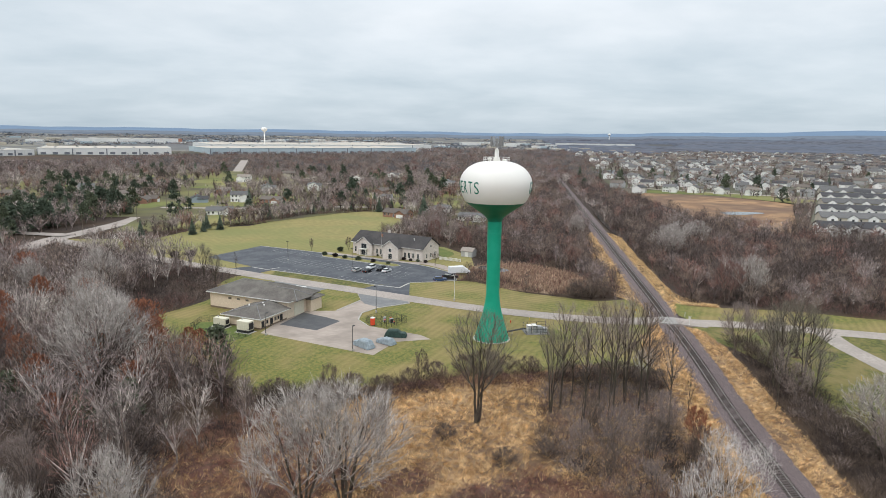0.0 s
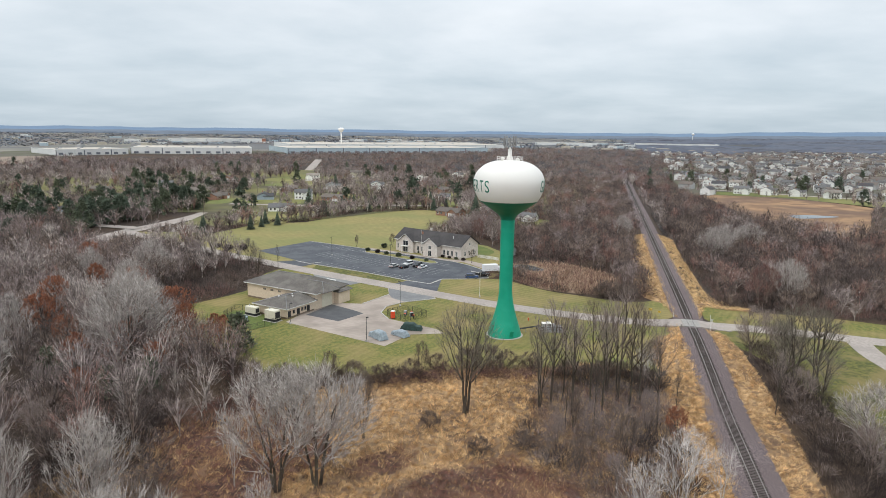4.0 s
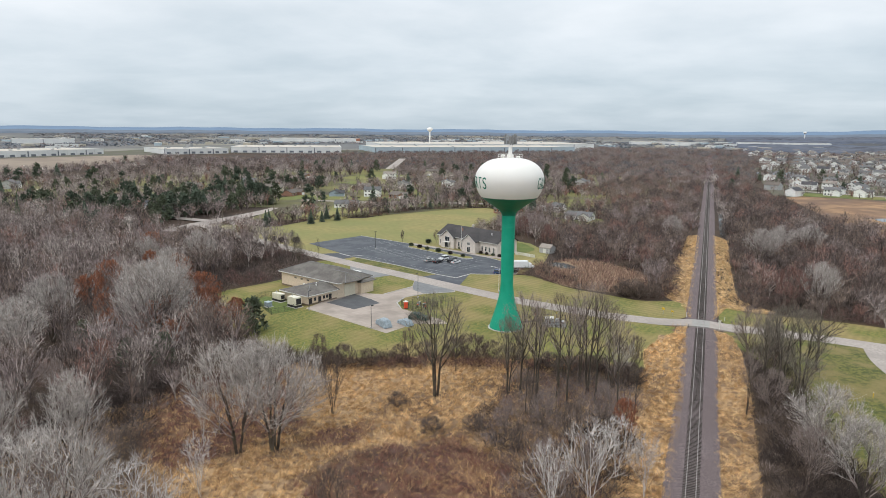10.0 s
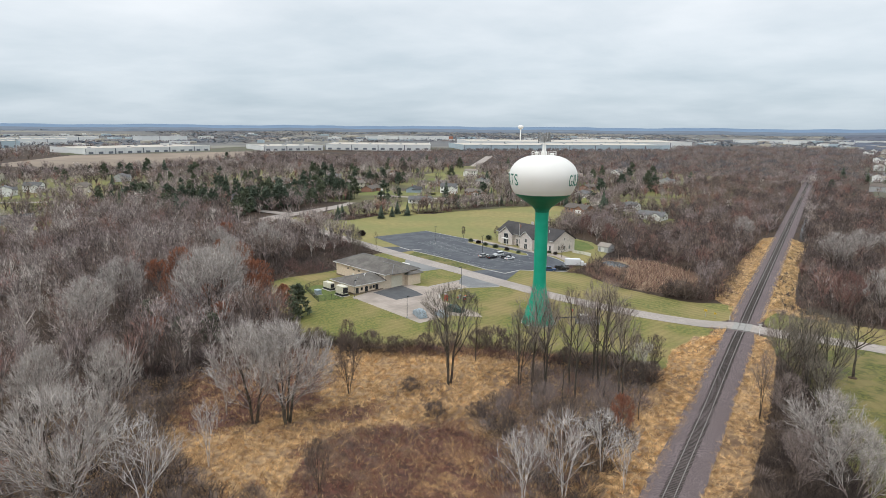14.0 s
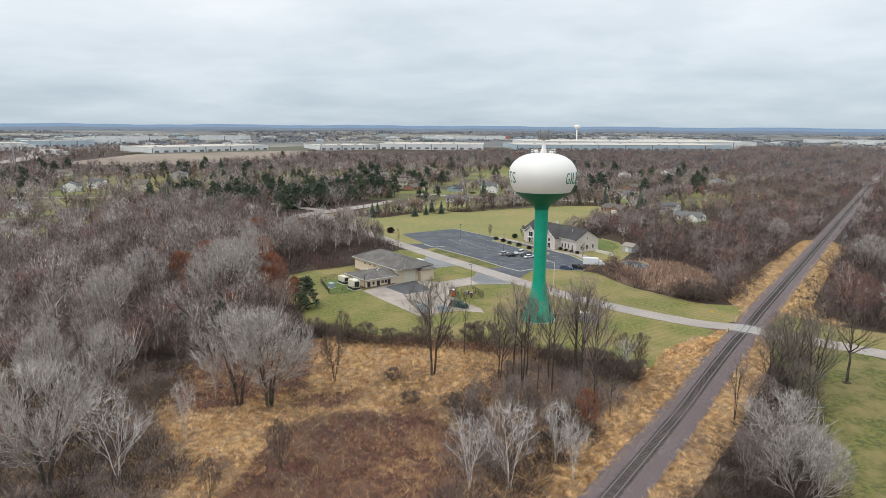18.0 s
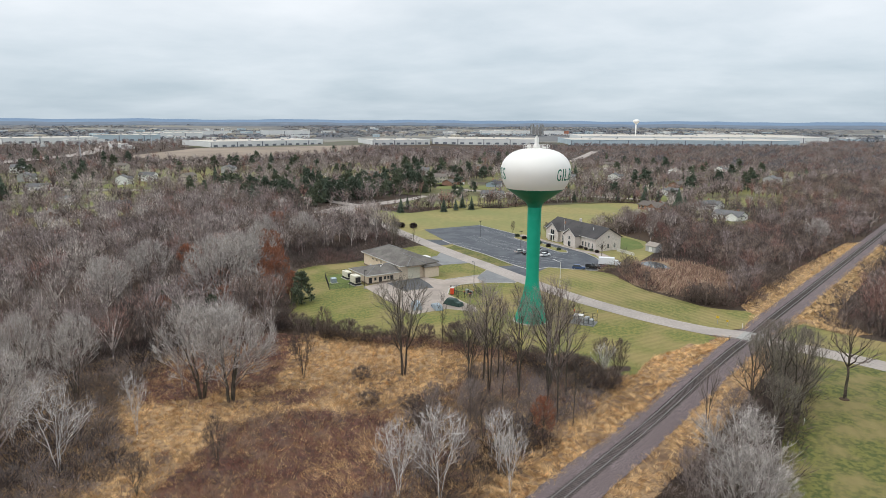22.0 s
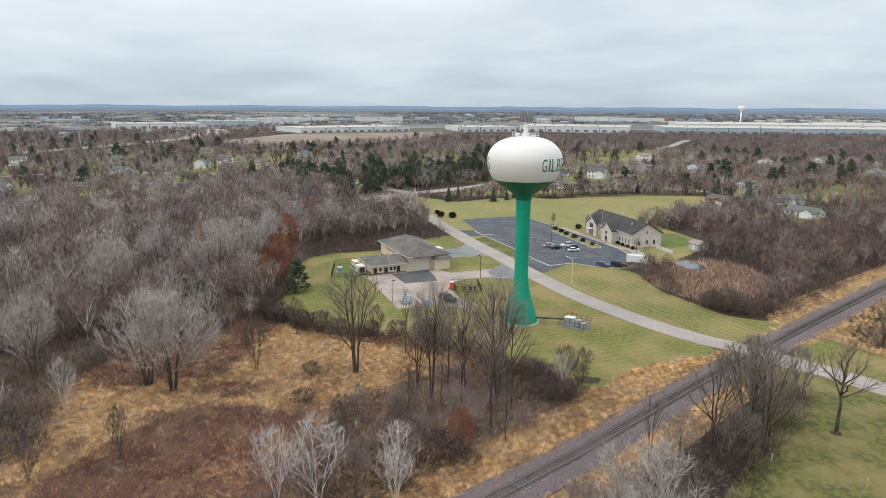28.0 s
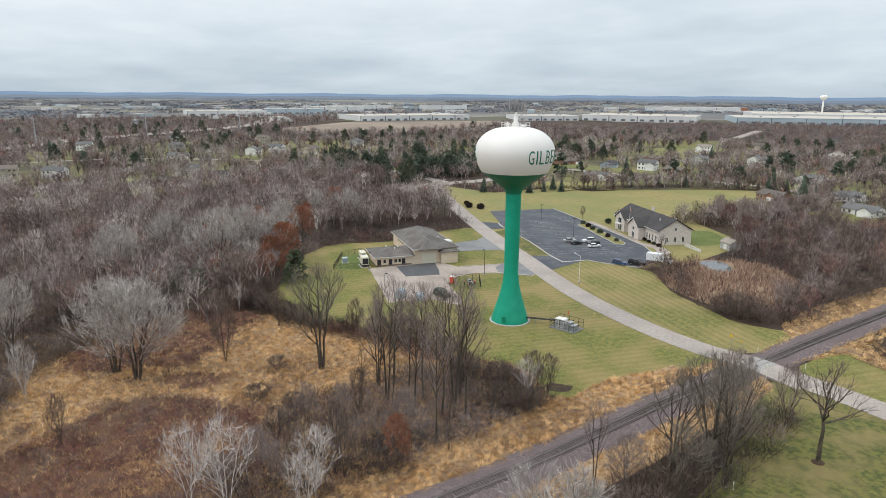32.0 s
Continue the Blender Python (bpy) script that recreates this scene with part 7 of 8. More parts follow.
scatter("undergrowth", "bare brush at the south end of the marsh", "undergrowth", xy, hmix(len(xy), 1.2, 3.4, 573), [t[::2] for t in BUSH], [M["bark_dark"], M["bark_grey"], M["bark_brown"]], [1, 1, 1], 574, 1.1)
# dead grass blades
def blades(name, label, poly, per_m2, hgt, wid, mats, seed, droop=0.6, avoid=(), sparse=None, clump=True):
    rng = np.random.default_rng(seed)
    px, py = [p[0] for p in poly], [p[1] for p in poly]
    area = (max(px) - min(px)) * (max(py) - min(py))
    n = int(area * per_m2)
    x, y = rng.uniform(min(px), max(px), n), rng.uniform(min(py), max(py), n)
    k = inside(x, y, poly)
    for av in avoid:
        k &= ~inside(x, y, av)
    if sparse:
        wob = np.array([noise.noise((a * 0.12, b * 0.12, 2.0)) for a, b in zip(x, y)]) * 9
        k &= ~inside(x + wob, y + wob, sparse) | (rng.random(n) < 0.3)
        for r_ in RUSSET:
            k &= ~inside(x + wob * 0.7, y + wob * 0.7, r_) | (rng.random(n) < 0.35)
    if clump:
        tuft = np.array([noise.noise((a * 0.9, b * 0.9, 5.0)) + 0.6 * noise.noise((a * 0.25, b * 0.25, 8.0)) for a, b in zip(x, y)])
        k &= tuft * 1.6 + 0.62 > rng.random(n)
    x, y = x[k], y[k]
    n = len(x)
    # blades lean together in swathes
    sw = np.array([noise.noise((a * 0.42, b * 0.42, 0.0)) for a, b in zip(x, y)]) * 6
    a = sw + rng.normal(0, 0.55, n)
    d = np.stack([np.cos(a) * droop, np.sin(a) * droop, np.full(n, 0.75)], 1) + rng.normal(0, 0.18, (n, 3))
    p = np.stack([x, y, lie(x, y) + 0.02], 1)
    t = slivers(p, d, rng.uniform(0.6, 1.3, n) * hgt, rng.uniform(0.6, 1.4, n) * wid, rng)
    me = tri_mesh(name, t, mats, rng.integers(0, len(mats), n))
    return tagged(new(name, me), label, "grass" if name == "grass_tufts" else "dead grass", kind="stuff")


blades("dead_reeds", "matted orange-tan dead reeds in the marsh", MARSH, 38.0, 0.75, 0.075, [M["straw"], M["strawpale"], M["strawpale"]], 21, 0.55, [LAWN], PATCH)
blades("dead_grass", "pale tan dead grass along the railway", [(33.5, 60), (32, 150), (30, 165), (37, 187), (40.4, 187), (40.4, 60)], 34, 0.9, 0.07, [M["strawpale"], M["strawpale"], M["straw"]], 22, 0.8, [LAWN])
blades("dead_grass", "pale tan dead grass along the railway", [(48.2, 60), (48.2, 187), (52, 184), (54, 170), (55, 140), (54, 60)], 34, 0.9, 0.07, [M["strawpale"], M["strawpale"], M["straw"]], 23, 0.8)
blades("dead_grass", "pale tan dead grass along the railway", VERGE_NW, 22, 0.9, 0.10, [M["strawpale"]], 24, 0.8)
blades("dead_grass", "pale tan dead grass along the railway", VERGE_NE, 22, 0.9, 0.10, [M["strawpale"]], 25, 0.8)
blades("cattails", "upright brown cattails in the hollow", BOG, 8, 1.7, 0.2, [M["cattail"], M["cattail"], M["bark_red"]], 26, 0.25, [[(-17, 257), (-15, 266), (-8, 266), (-1, 257), (-6, 251.5)]])

# tufts in the mown lawns
for poly_, per_, sd_ in ((LAWN, 7, 121), (LAWN_ES, 9, 122), (LAWN_N, 4, 123)):
    blades("grass_tufts", "uneven green and tan tufts in the mown lawn", [p for p in poly_], per_, 0.14, 0.10, [M["grassblade"], M["grassblade"], M["grasstan"]], sd_, 1.6, [LOT, DRIVE_W])

# woods north of the road, on both sides of the railway
NORTHWOOD = rounded([(-14, 238), (-4, 224), (15, 216), (28, 215), (37, 225), (37, 360), (39, 700), (-40, 720), (-60, 440), (-44, 330), (-28, 305), (-16, 285), (-14, 262)], 1)
xy = places(-70, 40, 210, 720, 5.4, 31)
xy = xy[inside(xy[:, 0], xy[:, 1], NORTHWOOD) & open_ground(xy)]
scatter("woodland", "dense bare thicket north of the road", "woodland", xy, hmix(len(xy), 6, 11.5, 32), MID, WOODS, [0.3, 0.32, 0.12, 0.2, 0.05, 0.01], 33, 1.1, boughs=[1, 1, 2, 3, 4, 5])
xy = places(-70, 40, 210, 330, 3.4, 34)
xy = xy[inside(xy[:, 0], xy[:, 1], NORTHWOOD) & open_ground(xy)]
scatter("undergrowth", "dark bare undergrowth north of the road", "undergrowth", xy, hmix(len(xy), 2.2, 4.6, 35), BUSH, [M["bark_dark"], M["bark_brown"], M["bark_red"]], [0.4, 0.35, 0.25], 36, 1.1)
EASTWOOD = rounded([(54, 222), (70, 214), (110, 208), (160, 202), (260, 190), (420, 300), (330, 420), (190, 405), (150, 405), (112, 450), (92, 560), (84, 700), (54, 760)], 1)
xy = places(52, 420, 190, 760, 5.6, 41)
xy = xy[inside(xy[:, 0], xy[:, 1], EASTWOOD) & open_ground(xy)]
for some, temps in ((xy[:, 1] - 0.25 * xy[:, 0] < 310, MID), (xy[:, 1] - 0.25 * xy[:, 0] >= 310, HALF)):
    scatter("woodland", "dense bare woodland east of the railway", "woodland", xy[some], hmix(some.sum(), 5.0, 12.5, 42), temps, WOODS, [0.45, 0.3, 0.11, 0.12, 0.02, 0.0], 43, 1.35, boughs=[0, 1, 2, 3, 4, 5])
xy = places(150, 430, 330, 640, 8.0, 141, 0.85)
xy = xy[~inside(xy[:, 0], xy[:, 1], EASTWOOD) & open_ground(xy) & ~inside(xy[:, 0], xy[:, 1], ESTATE) & ~inside(xy[:, 0], xy[:, 1], TERRACES)]
scatter("woodland", "bare trees round the housing estate", "woodland", xy, hmix(len(xy), 5, 10, 142), LOWT, WOODS, WT, 143, 1.1, boughs=PALER)
xy = places(52, 200, 190, 330, 4.2, 44)
xy = xy[inside(xy[:, 0], xy[:, 1], EASTWOOD) & open_ground(xy)]
scatter("undergrowth", "dark bare undergrowth east of the railway", "undergrowth", xy, hmix(len(xy), 2.2, 5.0, 45), BUSH, [M["bark_dark"], M["bark_brown"], M["bark_red"]], [0.4, 0.35, 0.25], 46, 1.1)
# lumpy thickets at the woods' edges and between the trees
for k, (poly_, box_, cell_) in enumerate(((NORTHWOOD, (-70, 40, 210, 420), 4.0), (EASTWOOD, (52, 300, 190, 430), 4.4), (WESTWOOD, (-200, -40, 20, 292), 7.0))):
    xy = places(*box_, cell_, 241 + k, 0.75)
    xy = xy[inside(xy[:, 0], xy[:, 1], poly_) & open_ground(xy)]
    lump = np.array([noise.noise((a * 0.06, b * 0.06, 4.0)) for a, b in xy])
    xy = xy[lump > -0.1]
    scatter("thicket", "rounded bare thickets of brown and purple-grey twigs", "thicket", xy, hmix(len(xy), 3.6, 6.8, 244 + k), BUSH, [M["bark_brown"], M["bark_red"], M["bark_grey"], M["bark_dark"]], [0.35, 0.25, 0.2, 0.2], 247 + k, 0.95)
# brush round the cattail hollow, and the thicket at the field's edge behind the hall
for k, (poly_, hh_, mats_) in enumerate((([(-24, 237), (-10, 231), (-3, 225), (3, 228), (-6, 240), (-12, 252), (-19, 262), (-24, 250)], (1.6, 3.6), [M["bark_red"], M["bark_brown"], M["bark_dark"]]), ([(-71, 314), (-56, 309), (-46, 318), (-42, 372), (-56, 380), (-68, 345)], (4.0, 7.5), [M["bark_brown"], M["bark_grey"], M["bark_dark"]]))):
    xy = places(-80, 5, 220, 385, (2.0, 3.4)[k], 441 + k, 0.9)
    xy = xy[inside(xy[:, 0], xy[:, 1], poly_)]
    scatter("thicket", "bare purple-brown thicket", "thicket", xy, hmix(len(xy), *hh_, 443 + k), BUSH, mats_, [1, 1, 1], 445 + k, 1.0)
xy = places(-74, -40, 308, 382, 5.5, 451, 0.9)
xy = xy[inside(xy[:, 0], xy[:, 1], [(-71, 314), (-56, 309), (-46, 318), (-42, 372), (-56, 380), (-68, 345)])]
scatter("woodland", "clump of bare trees at the field's edge", "woodland", xy, hmix(len(xy), 7, 10.5, 452), MID, WOODS, WT, 453, 1.1, boughs=PALER)
# bare trees in the gardens of the estate
xy = places(90, 760, 600, 1700, 9.6, 341, 0.7)
xy = xy[inside(xy[:, 0], xy[:, 1], ESTATE) & open_ground(xy)]
scatter("garden_trees", "small bare trees in the gardens of the estate", "bare trees", xy, hmix(len(xy), 5.5, 10.5, 342), [t[::2] for t in LOWT], WOODS, [0.34, 0.2, 0.06, 0.28, 0.12, 0.0], 343, 1.7)
# hedge and tree row round the far side of the field
HEDGE = [(-205, 300), (-178, 304), (-174, 340), (-153, 355), (-139, 403), (-106, 436), (-78, 443), (-50, 398), (-55, 322)]
xy = places(-215, -40, 290, 455, 2.6, 81, 0.7)
xy = xy[near_line(xy, HEDGE, 4.0) & ~inside(xy[:, 0], xy[:, 1], FIELD)]
scatter("hedge", "bare brown hedge along the far side of the field", "hedge", xy, hmix(len(xy), 2.0, 4.4, 82), BUSH, [M["bark_dark"], M["bark_red"], M["bark_brown"]], [1, 1, 1], 83, 1.1)
xy = places(-225, -30, 290, 470, 5.0, 84, 0.8)
xy = xy[near_line(xy, HEDGE, 11.0) & ~inside(xy[:, 0], xy[:, 1], FIELD)]
scatter("woodland", "row of bare trees along the field's edge", "woodland", xy, lowered(xy, hmix(len(xy), 6, 11, 85)), MID, WOODS, WT, 86, 1.0, boughs=PALER)
# the settled woods farther out
rng_f = np.random.default_rng(5)
xy = np.concatenate([places(-640, -330, 40, 760, 8.6, 51, 0.85), places(-330, 60, 292, 760, 6.8, 351, 0.9), places(-1150, -640, -120, 800, 14, 151, 0.85)])
xy = xy[open_ground(xy, 3) & ~inside(xy[:, 0], xy[:, 1], WESTWOOD) & ~inside(xy[:, 0], xy[:, 1], NORTHWOOD) & ~inside(xy[:, 0], xy[:, 1], EASTWOOD)]
den = np.array([noise.noise((a * 0.008, b * 0.008, 7.0)) for a, b in xy])
thin = ~inside(xy[:, 0], xy[:, 1], ESTATE) | (rng_f.random(len(xy)) < 0.6)
thin &= ~inside(xy[:, 0], xy[:, 1], SETTLED) | (den > -0.22 - 0.35 * rng_f.random(len(xy)))
xy = xy[(den > -0.45) & thin]
# tone weights lean to mauve and grey, standing in for distance haze
scatter("woodland", "bare trees among far houses and gardens", "woodland", xy, lowered(xy, hmix(len(xy), 6, 12.5, 53)), LOWT, WOODS, [0.15, 0.14, 0.05, 0.39, 0.25, 0.02], 54, 1.5)
xy = np.concatenate([places(-430, -40, 380, 760, 18, 55, 0.26), places(-345, -232, 240, 372, 9.5, 56, 0.55), places(-640, -345, 60, 500, 24, 57, 0.36), places(-330, -250, 380, 520, 11, 157, 0.5), places(-900, -640, 0, 700, 38, 257, 0.35), places(60, 420, 560, 900, 36, 58, 0.3), places(-260, -170, 300, 420, 16, 156, 0.35)])
xy = np.concatenate([xy[open_ground(xy, 2)], places(-300, -236, 272, 405, 10.0, 356, 0.5)])
scatter("conifers", "dark green pines and spruces among the houses", "conifers", xy, hmix(len(xy), 8, 16.5, 59), PINE + PINE + CONI[:2], [M["needle"], M["needle_soft"]], [0.65, 0.35], 60, 1.15)
xy = np.concatenate([places(-2600, 2200, 1400, 2950, 40, 61, 0.8), places(-2900, -1150, -500, 1400, 40, 62, 0.8), places(470, 1800, 200, 1400, 32, 63, 0.8), places(-3900, 2600, 2950, 4300, 62, 66, 0.75), places(-4100, -2900, -600, 2950, 62, 67, 0.75), places(1800, 3600, 600, 4000, 62, 68, 0.75)])
den = np.array([noise.noise((a * 0.0022, b * 0.0022, 3.0)) for a, b in xy])
xy = xy[((den > -0.22) | (xy[:, 0] > 200)) & open_ground(xy)]
xy = xy[~((xy[:, 0] > 140) & (xy[:, 1] > 1500)) & ~((xy[:, 0] > 900) & (xy[:, 1] > 300))]
cx_, cy_ = np.arange(100, 3400, 26.0), np.arange(1500, 3500, 26.0)
GX, GY = np.meshgrid(cx_, cy_)
bump_ = np.array([noise.noise((a * 0.021, b * 0.021, 3.0)) + 0.8 * noise.noise((a * 0.06, b * 0.06, 5.0)) for a, b in zip(GX.ravel(), GY.ravel())])
lumps = np.array([noise.noise((a * 0.003, b * 0.003, 11.0)) for a, b in zip(GX.ravel(), GY.ravel())])
gap_ = inside(GX.ravel(), GY.ravel(), ESTATE) | (lumps < -0.42) | (GX.ravel() < 112) | (GY.ravel() < 1520)
CZ = lie(GX.ravel(), GY.ravel()) + np.where(gap_, -1.5, 7.0 + 2.6 * bump_)
cn = len(cx_)
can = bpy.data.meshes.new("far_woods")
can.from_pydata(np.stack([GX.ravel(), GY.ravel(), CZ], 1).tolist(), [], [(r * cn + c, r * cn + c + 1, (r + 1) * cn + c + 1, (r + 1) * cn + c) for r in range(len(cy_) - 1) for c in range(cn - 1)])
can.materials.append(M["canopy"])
tagged(new("far_woods", can), "closed canopy of the far bare woods, coloured blue-grey for haze", "far woods", kind="stuff")
FARC = [wood_template(s, 24, 0.10, bushy=True) for s in range(70, 74)]
xf = places(-600, 900, 760, 1700, 11.5, 52, 0.9)
xf = xf[open_ground(xf, 3) & ~inside(xf[:, 0], xf[:, 1], EASTWOOD) & ~inside(xf[:, 0], xf[:, 1], NORTHWOOD)]
xf = xf[~inside(xf[:, 0], xf[:, 1], ESTATE) | (np.random.default_rng(6).random(len(xf)) < 0.35)]
scatter("woodland", "grey-brown bare woods beyond the houses", "woodland", xf, hmix(len(xf), 6, 11, 653), [wood_template(s, 36, 0.045, bushy=True) for s in range(170, 174)], [M["bark_grey"], M["bark_brown"], M["bark_red"], M["farwood_hazed"]], [0.5, 0.12, 0.16, 0.22], 654, 1.25)
scatter("far_woods", "bare grey-brown woods towards the horizon, tinted blue-grey for haze", "far woods", xy, hmix(len(xy), 6, 10.5, 64), FARC, [M["farwood_hazed"], M["farwood_haze_blue"], M["bark_grey"]], [0.55, 0.35, 0.1], 65, 4.2)
# small pale buildings of the far town, beyond counting
rng_t = np.random.default_rng(12)
tx = np.concatenate([rng_t.uniform(-2500, -900, 150), rng_t.uniform(-900, 300, 130)])
ty = np.concatenate([rng_t.uniform(200, 2300, 150), rng_t.uniform(1750, 2700, 130)])
ok = open_ground(np.stack([tx, ty], 1)) & (np.hypot(tx, ty - 150) < 2800)
tx, ty = tx[ok], ty[ok]
fv, ff, fm_ = [], [], []
for x, y in zip(tx, ty):
    w, d, h, a = rng_t.uniform(12, 46), rng_t.uniform(10, 26), rng_t.uniform(4, 8), rng_t.uniform(0, 3.14)
    b, z, k = len(fv), spot(x, y), int(rng_t.integers(0, 4))
    for zz in (-2, h):
        for sx, sy in ((-1, -1), (1, -1), (1, 1), (-1, 1)):
            fv.append((x + sx * w / 2 * math.cos(a) - sy * d / 2 * math.sin(a), y + sx * w / 2 * math.sin(a) + sy * d / 2 * math.cos(a), z + zz))
    ff += [(b + 4, b + 5, b + 6, b + 7), (b, b + 1, b + 5, b + 4), (b + 1, b + 2, b + 6, b + 5), (b + 2, b + 3, b + 7, b + 6), (b + 3, b, b + 4, b + 7)]
    fm_ += [4, k, k, k, k]
ftn = bpy.data.meshes.new("far_town")
ftn.from_pydata(fv, [], ff)
for k in ("whitewall", "siding_beige", "siding_grey", "bluewall", "greyroof"):
    ftn.materials.append(M[k])
ftn.polygons.foreach_set("material_index", fm_)
tagged(new("far_town", ftn), "small pale buildings of the far town", "far buildings", kind="stuff")


# ---- spruces, garden shrubs ----
def spruce_proto(seed, m, label):
    t = wood_template(seed, 420, 0.02, conifer=True)
    return tri_mesh("crown", t[:-6], [M[m]]), tri_mesh("trunk", t[-6:], [M["bark_brown"]]), label


def pine_proto(seed, label):
    t = wood_template(seed, 840, 0.02, pine=True)
    return tri_mesh("crown", t[:-6], [M["needle_soft"]]), tri_mesh("trunk", t[-6:], [M["bark_brown"]]), label


SPRUCE = [spruce_proto(90, "needle", "dark green spruce at the edge of the field"), spruce_proto(91, "needle", "dark green spruce at the edge of the field"), pine_proto(92, "green pine among bare trees")]
for k, (x, y, h) in enumerate(((-165, 317, 9), (-164, 327, 7), (-159, 336, 8.5), (-181, 297, 9.5), (-150, 384, 8), (-93, 434, 10), (-86, 441, 9), (-167, 337, 9), (-132, 412, 9), (-112, 436, 8.5), (-190, 312, 8), (-62, 425, 9), (-100, 452, 12))):
    cm, tm, label = SPRUCE[k % 2]
    t = empty("spruce", pose(x, y, spot(x, y), 0, 0, 37 * k) @ Matrix.Diagonal((h, h, h, 1)), label, "spruce", "spruces round the field")
    shared("trunk", tm, t), shared("crown", cm, t)
for k, (x, y, h) in enumerate(((-68, 139, 9.5), (-73, 112, 8), (-80, 108, 7), (-98, 112, 8), (-66, 136, 6))):
    cm, tm, label = SPRUCE[2]
    t = empty("pine", pose(x, y, spot(x, y), 0, 0, 53 * k) @ Matrix.Diagonal((h * 1.2, h * 1.2, h, 1)), "green pine half hidden among bare trees", "pine tree")
    shared("trunk", tm, t), shared("crown", cm, t)
rb = np.random.default_rng(8)
n_ = 520
dirs = rb.normal(size=(n_, 3))
dirs /= np.linalg.norm(dirs, axis=1, keepdims=True)
round_bush = slivers(dirs * np.array([0.32, 0.32, 0.36]) * rb.uniform(0.5, 1, (n_, 1)) + [0, 0, 0.45], dirs + rb.normal(0, 0.4, (n_, 3)), np.full(n_, 0.24), np.full(n_, 0.13), rb)
BUSHES = {"dark": tri_mesh("crown", round_bush, [M["needle_soft"]]), "brown": tri_mesh("crown", round_bush, [M["bark_dark"]])}
stem_me = tri_mesh("trunk", prisms([(0, 0, -0.05, 0, 0, 0.5, 0.04, 0.02)]), [M["bark_brown"]])
for kind, x, y, h, label in (("dark", -83.0, 274.5, 2.6, "clipped dark shrub on the planted island"), ("dark", -72.5, 269.0, 2.4, "clipped dark shrub on the planted island"), ("dark", -66.0, 266.2, 2.8, "clipped dark shrub on the planted island"), ("dark", -52.0, 260.0, 2.0, "clipped dark shrub on the planted island"),
                             ("dark", -79.0, 285.5, 3.2, "round dark shrub beside the stone hall"), ("brown", -143, 258.5, 4.0, "round brown shrub beside the road"), ("brown", -137, 261, 4.2, "round brown shrub beside the road"), ("brown", -151, 263, 3.0, "round brown shrub beside the road"),
                             ("dark", -54.0, 274.0, 2.4, "round shrub before the stone hall"), ("dark", -51.0, 272.5, 2.0, "round shrub before the stone hall"), ("dark", -41.0, 267.6, 1.8, "round shrub before the stone hall"), ("brown", -37.5, 266, 2.0, "round shrub before the stone hall"), ("dark", -60, 277.3, 1.6, "round shrub before the stone hall"), ("brown", -57.2, 275.3, 2.2, "round brown shrub before the stone hall"), ("brown", -47.5, 270.5, 1.9, "round brown shrub before the stone hall"), ("brown", -44.3, 269.0, 1.7, "round brown shrub before the stone hall"), ("brown", -63.5, 278.8, 2.0, "round brown shrub before the stone hall"), ("brown", -77.5, 271.8, 2.6, "round brown shrub on the planted island"), ("brown", -59.0, 263.0, 2.4, "round brown shrub on the planted island")):
    t = empty("shrub", pose(x, y, spot(x, y, 0.05), 0, 0, x * 7) @ Matrix.Diagonal((h * 1.05, h * 1.05, h * 0.72, 1)), label, "shrub")
    shared("trunk", stem_me, t), shared("crown", BUSHES[kind], t)
for row in (("small", -76.0, 288.5, 6.5, 0, 0.8), ("small", -91.5, 283.0, 6.0, 60, 0.7), ("maple", -33.0, 261.5, 6.0, 30, 1.2), ("grey_a", -30, 306, 12, 20, 0.9), ("grey_b", -40, 312, 12, 90, 0.9), ("grey_a", -50, 322, 12, 190, 0.9), ("grey_b", -24, 298, 11, 200, 0.9), ("grey_a", -57, 332, 12, 250, 0.9), ("grey_a", -44, 330, 12.5, 10, 0.9)):
    plant(*row)


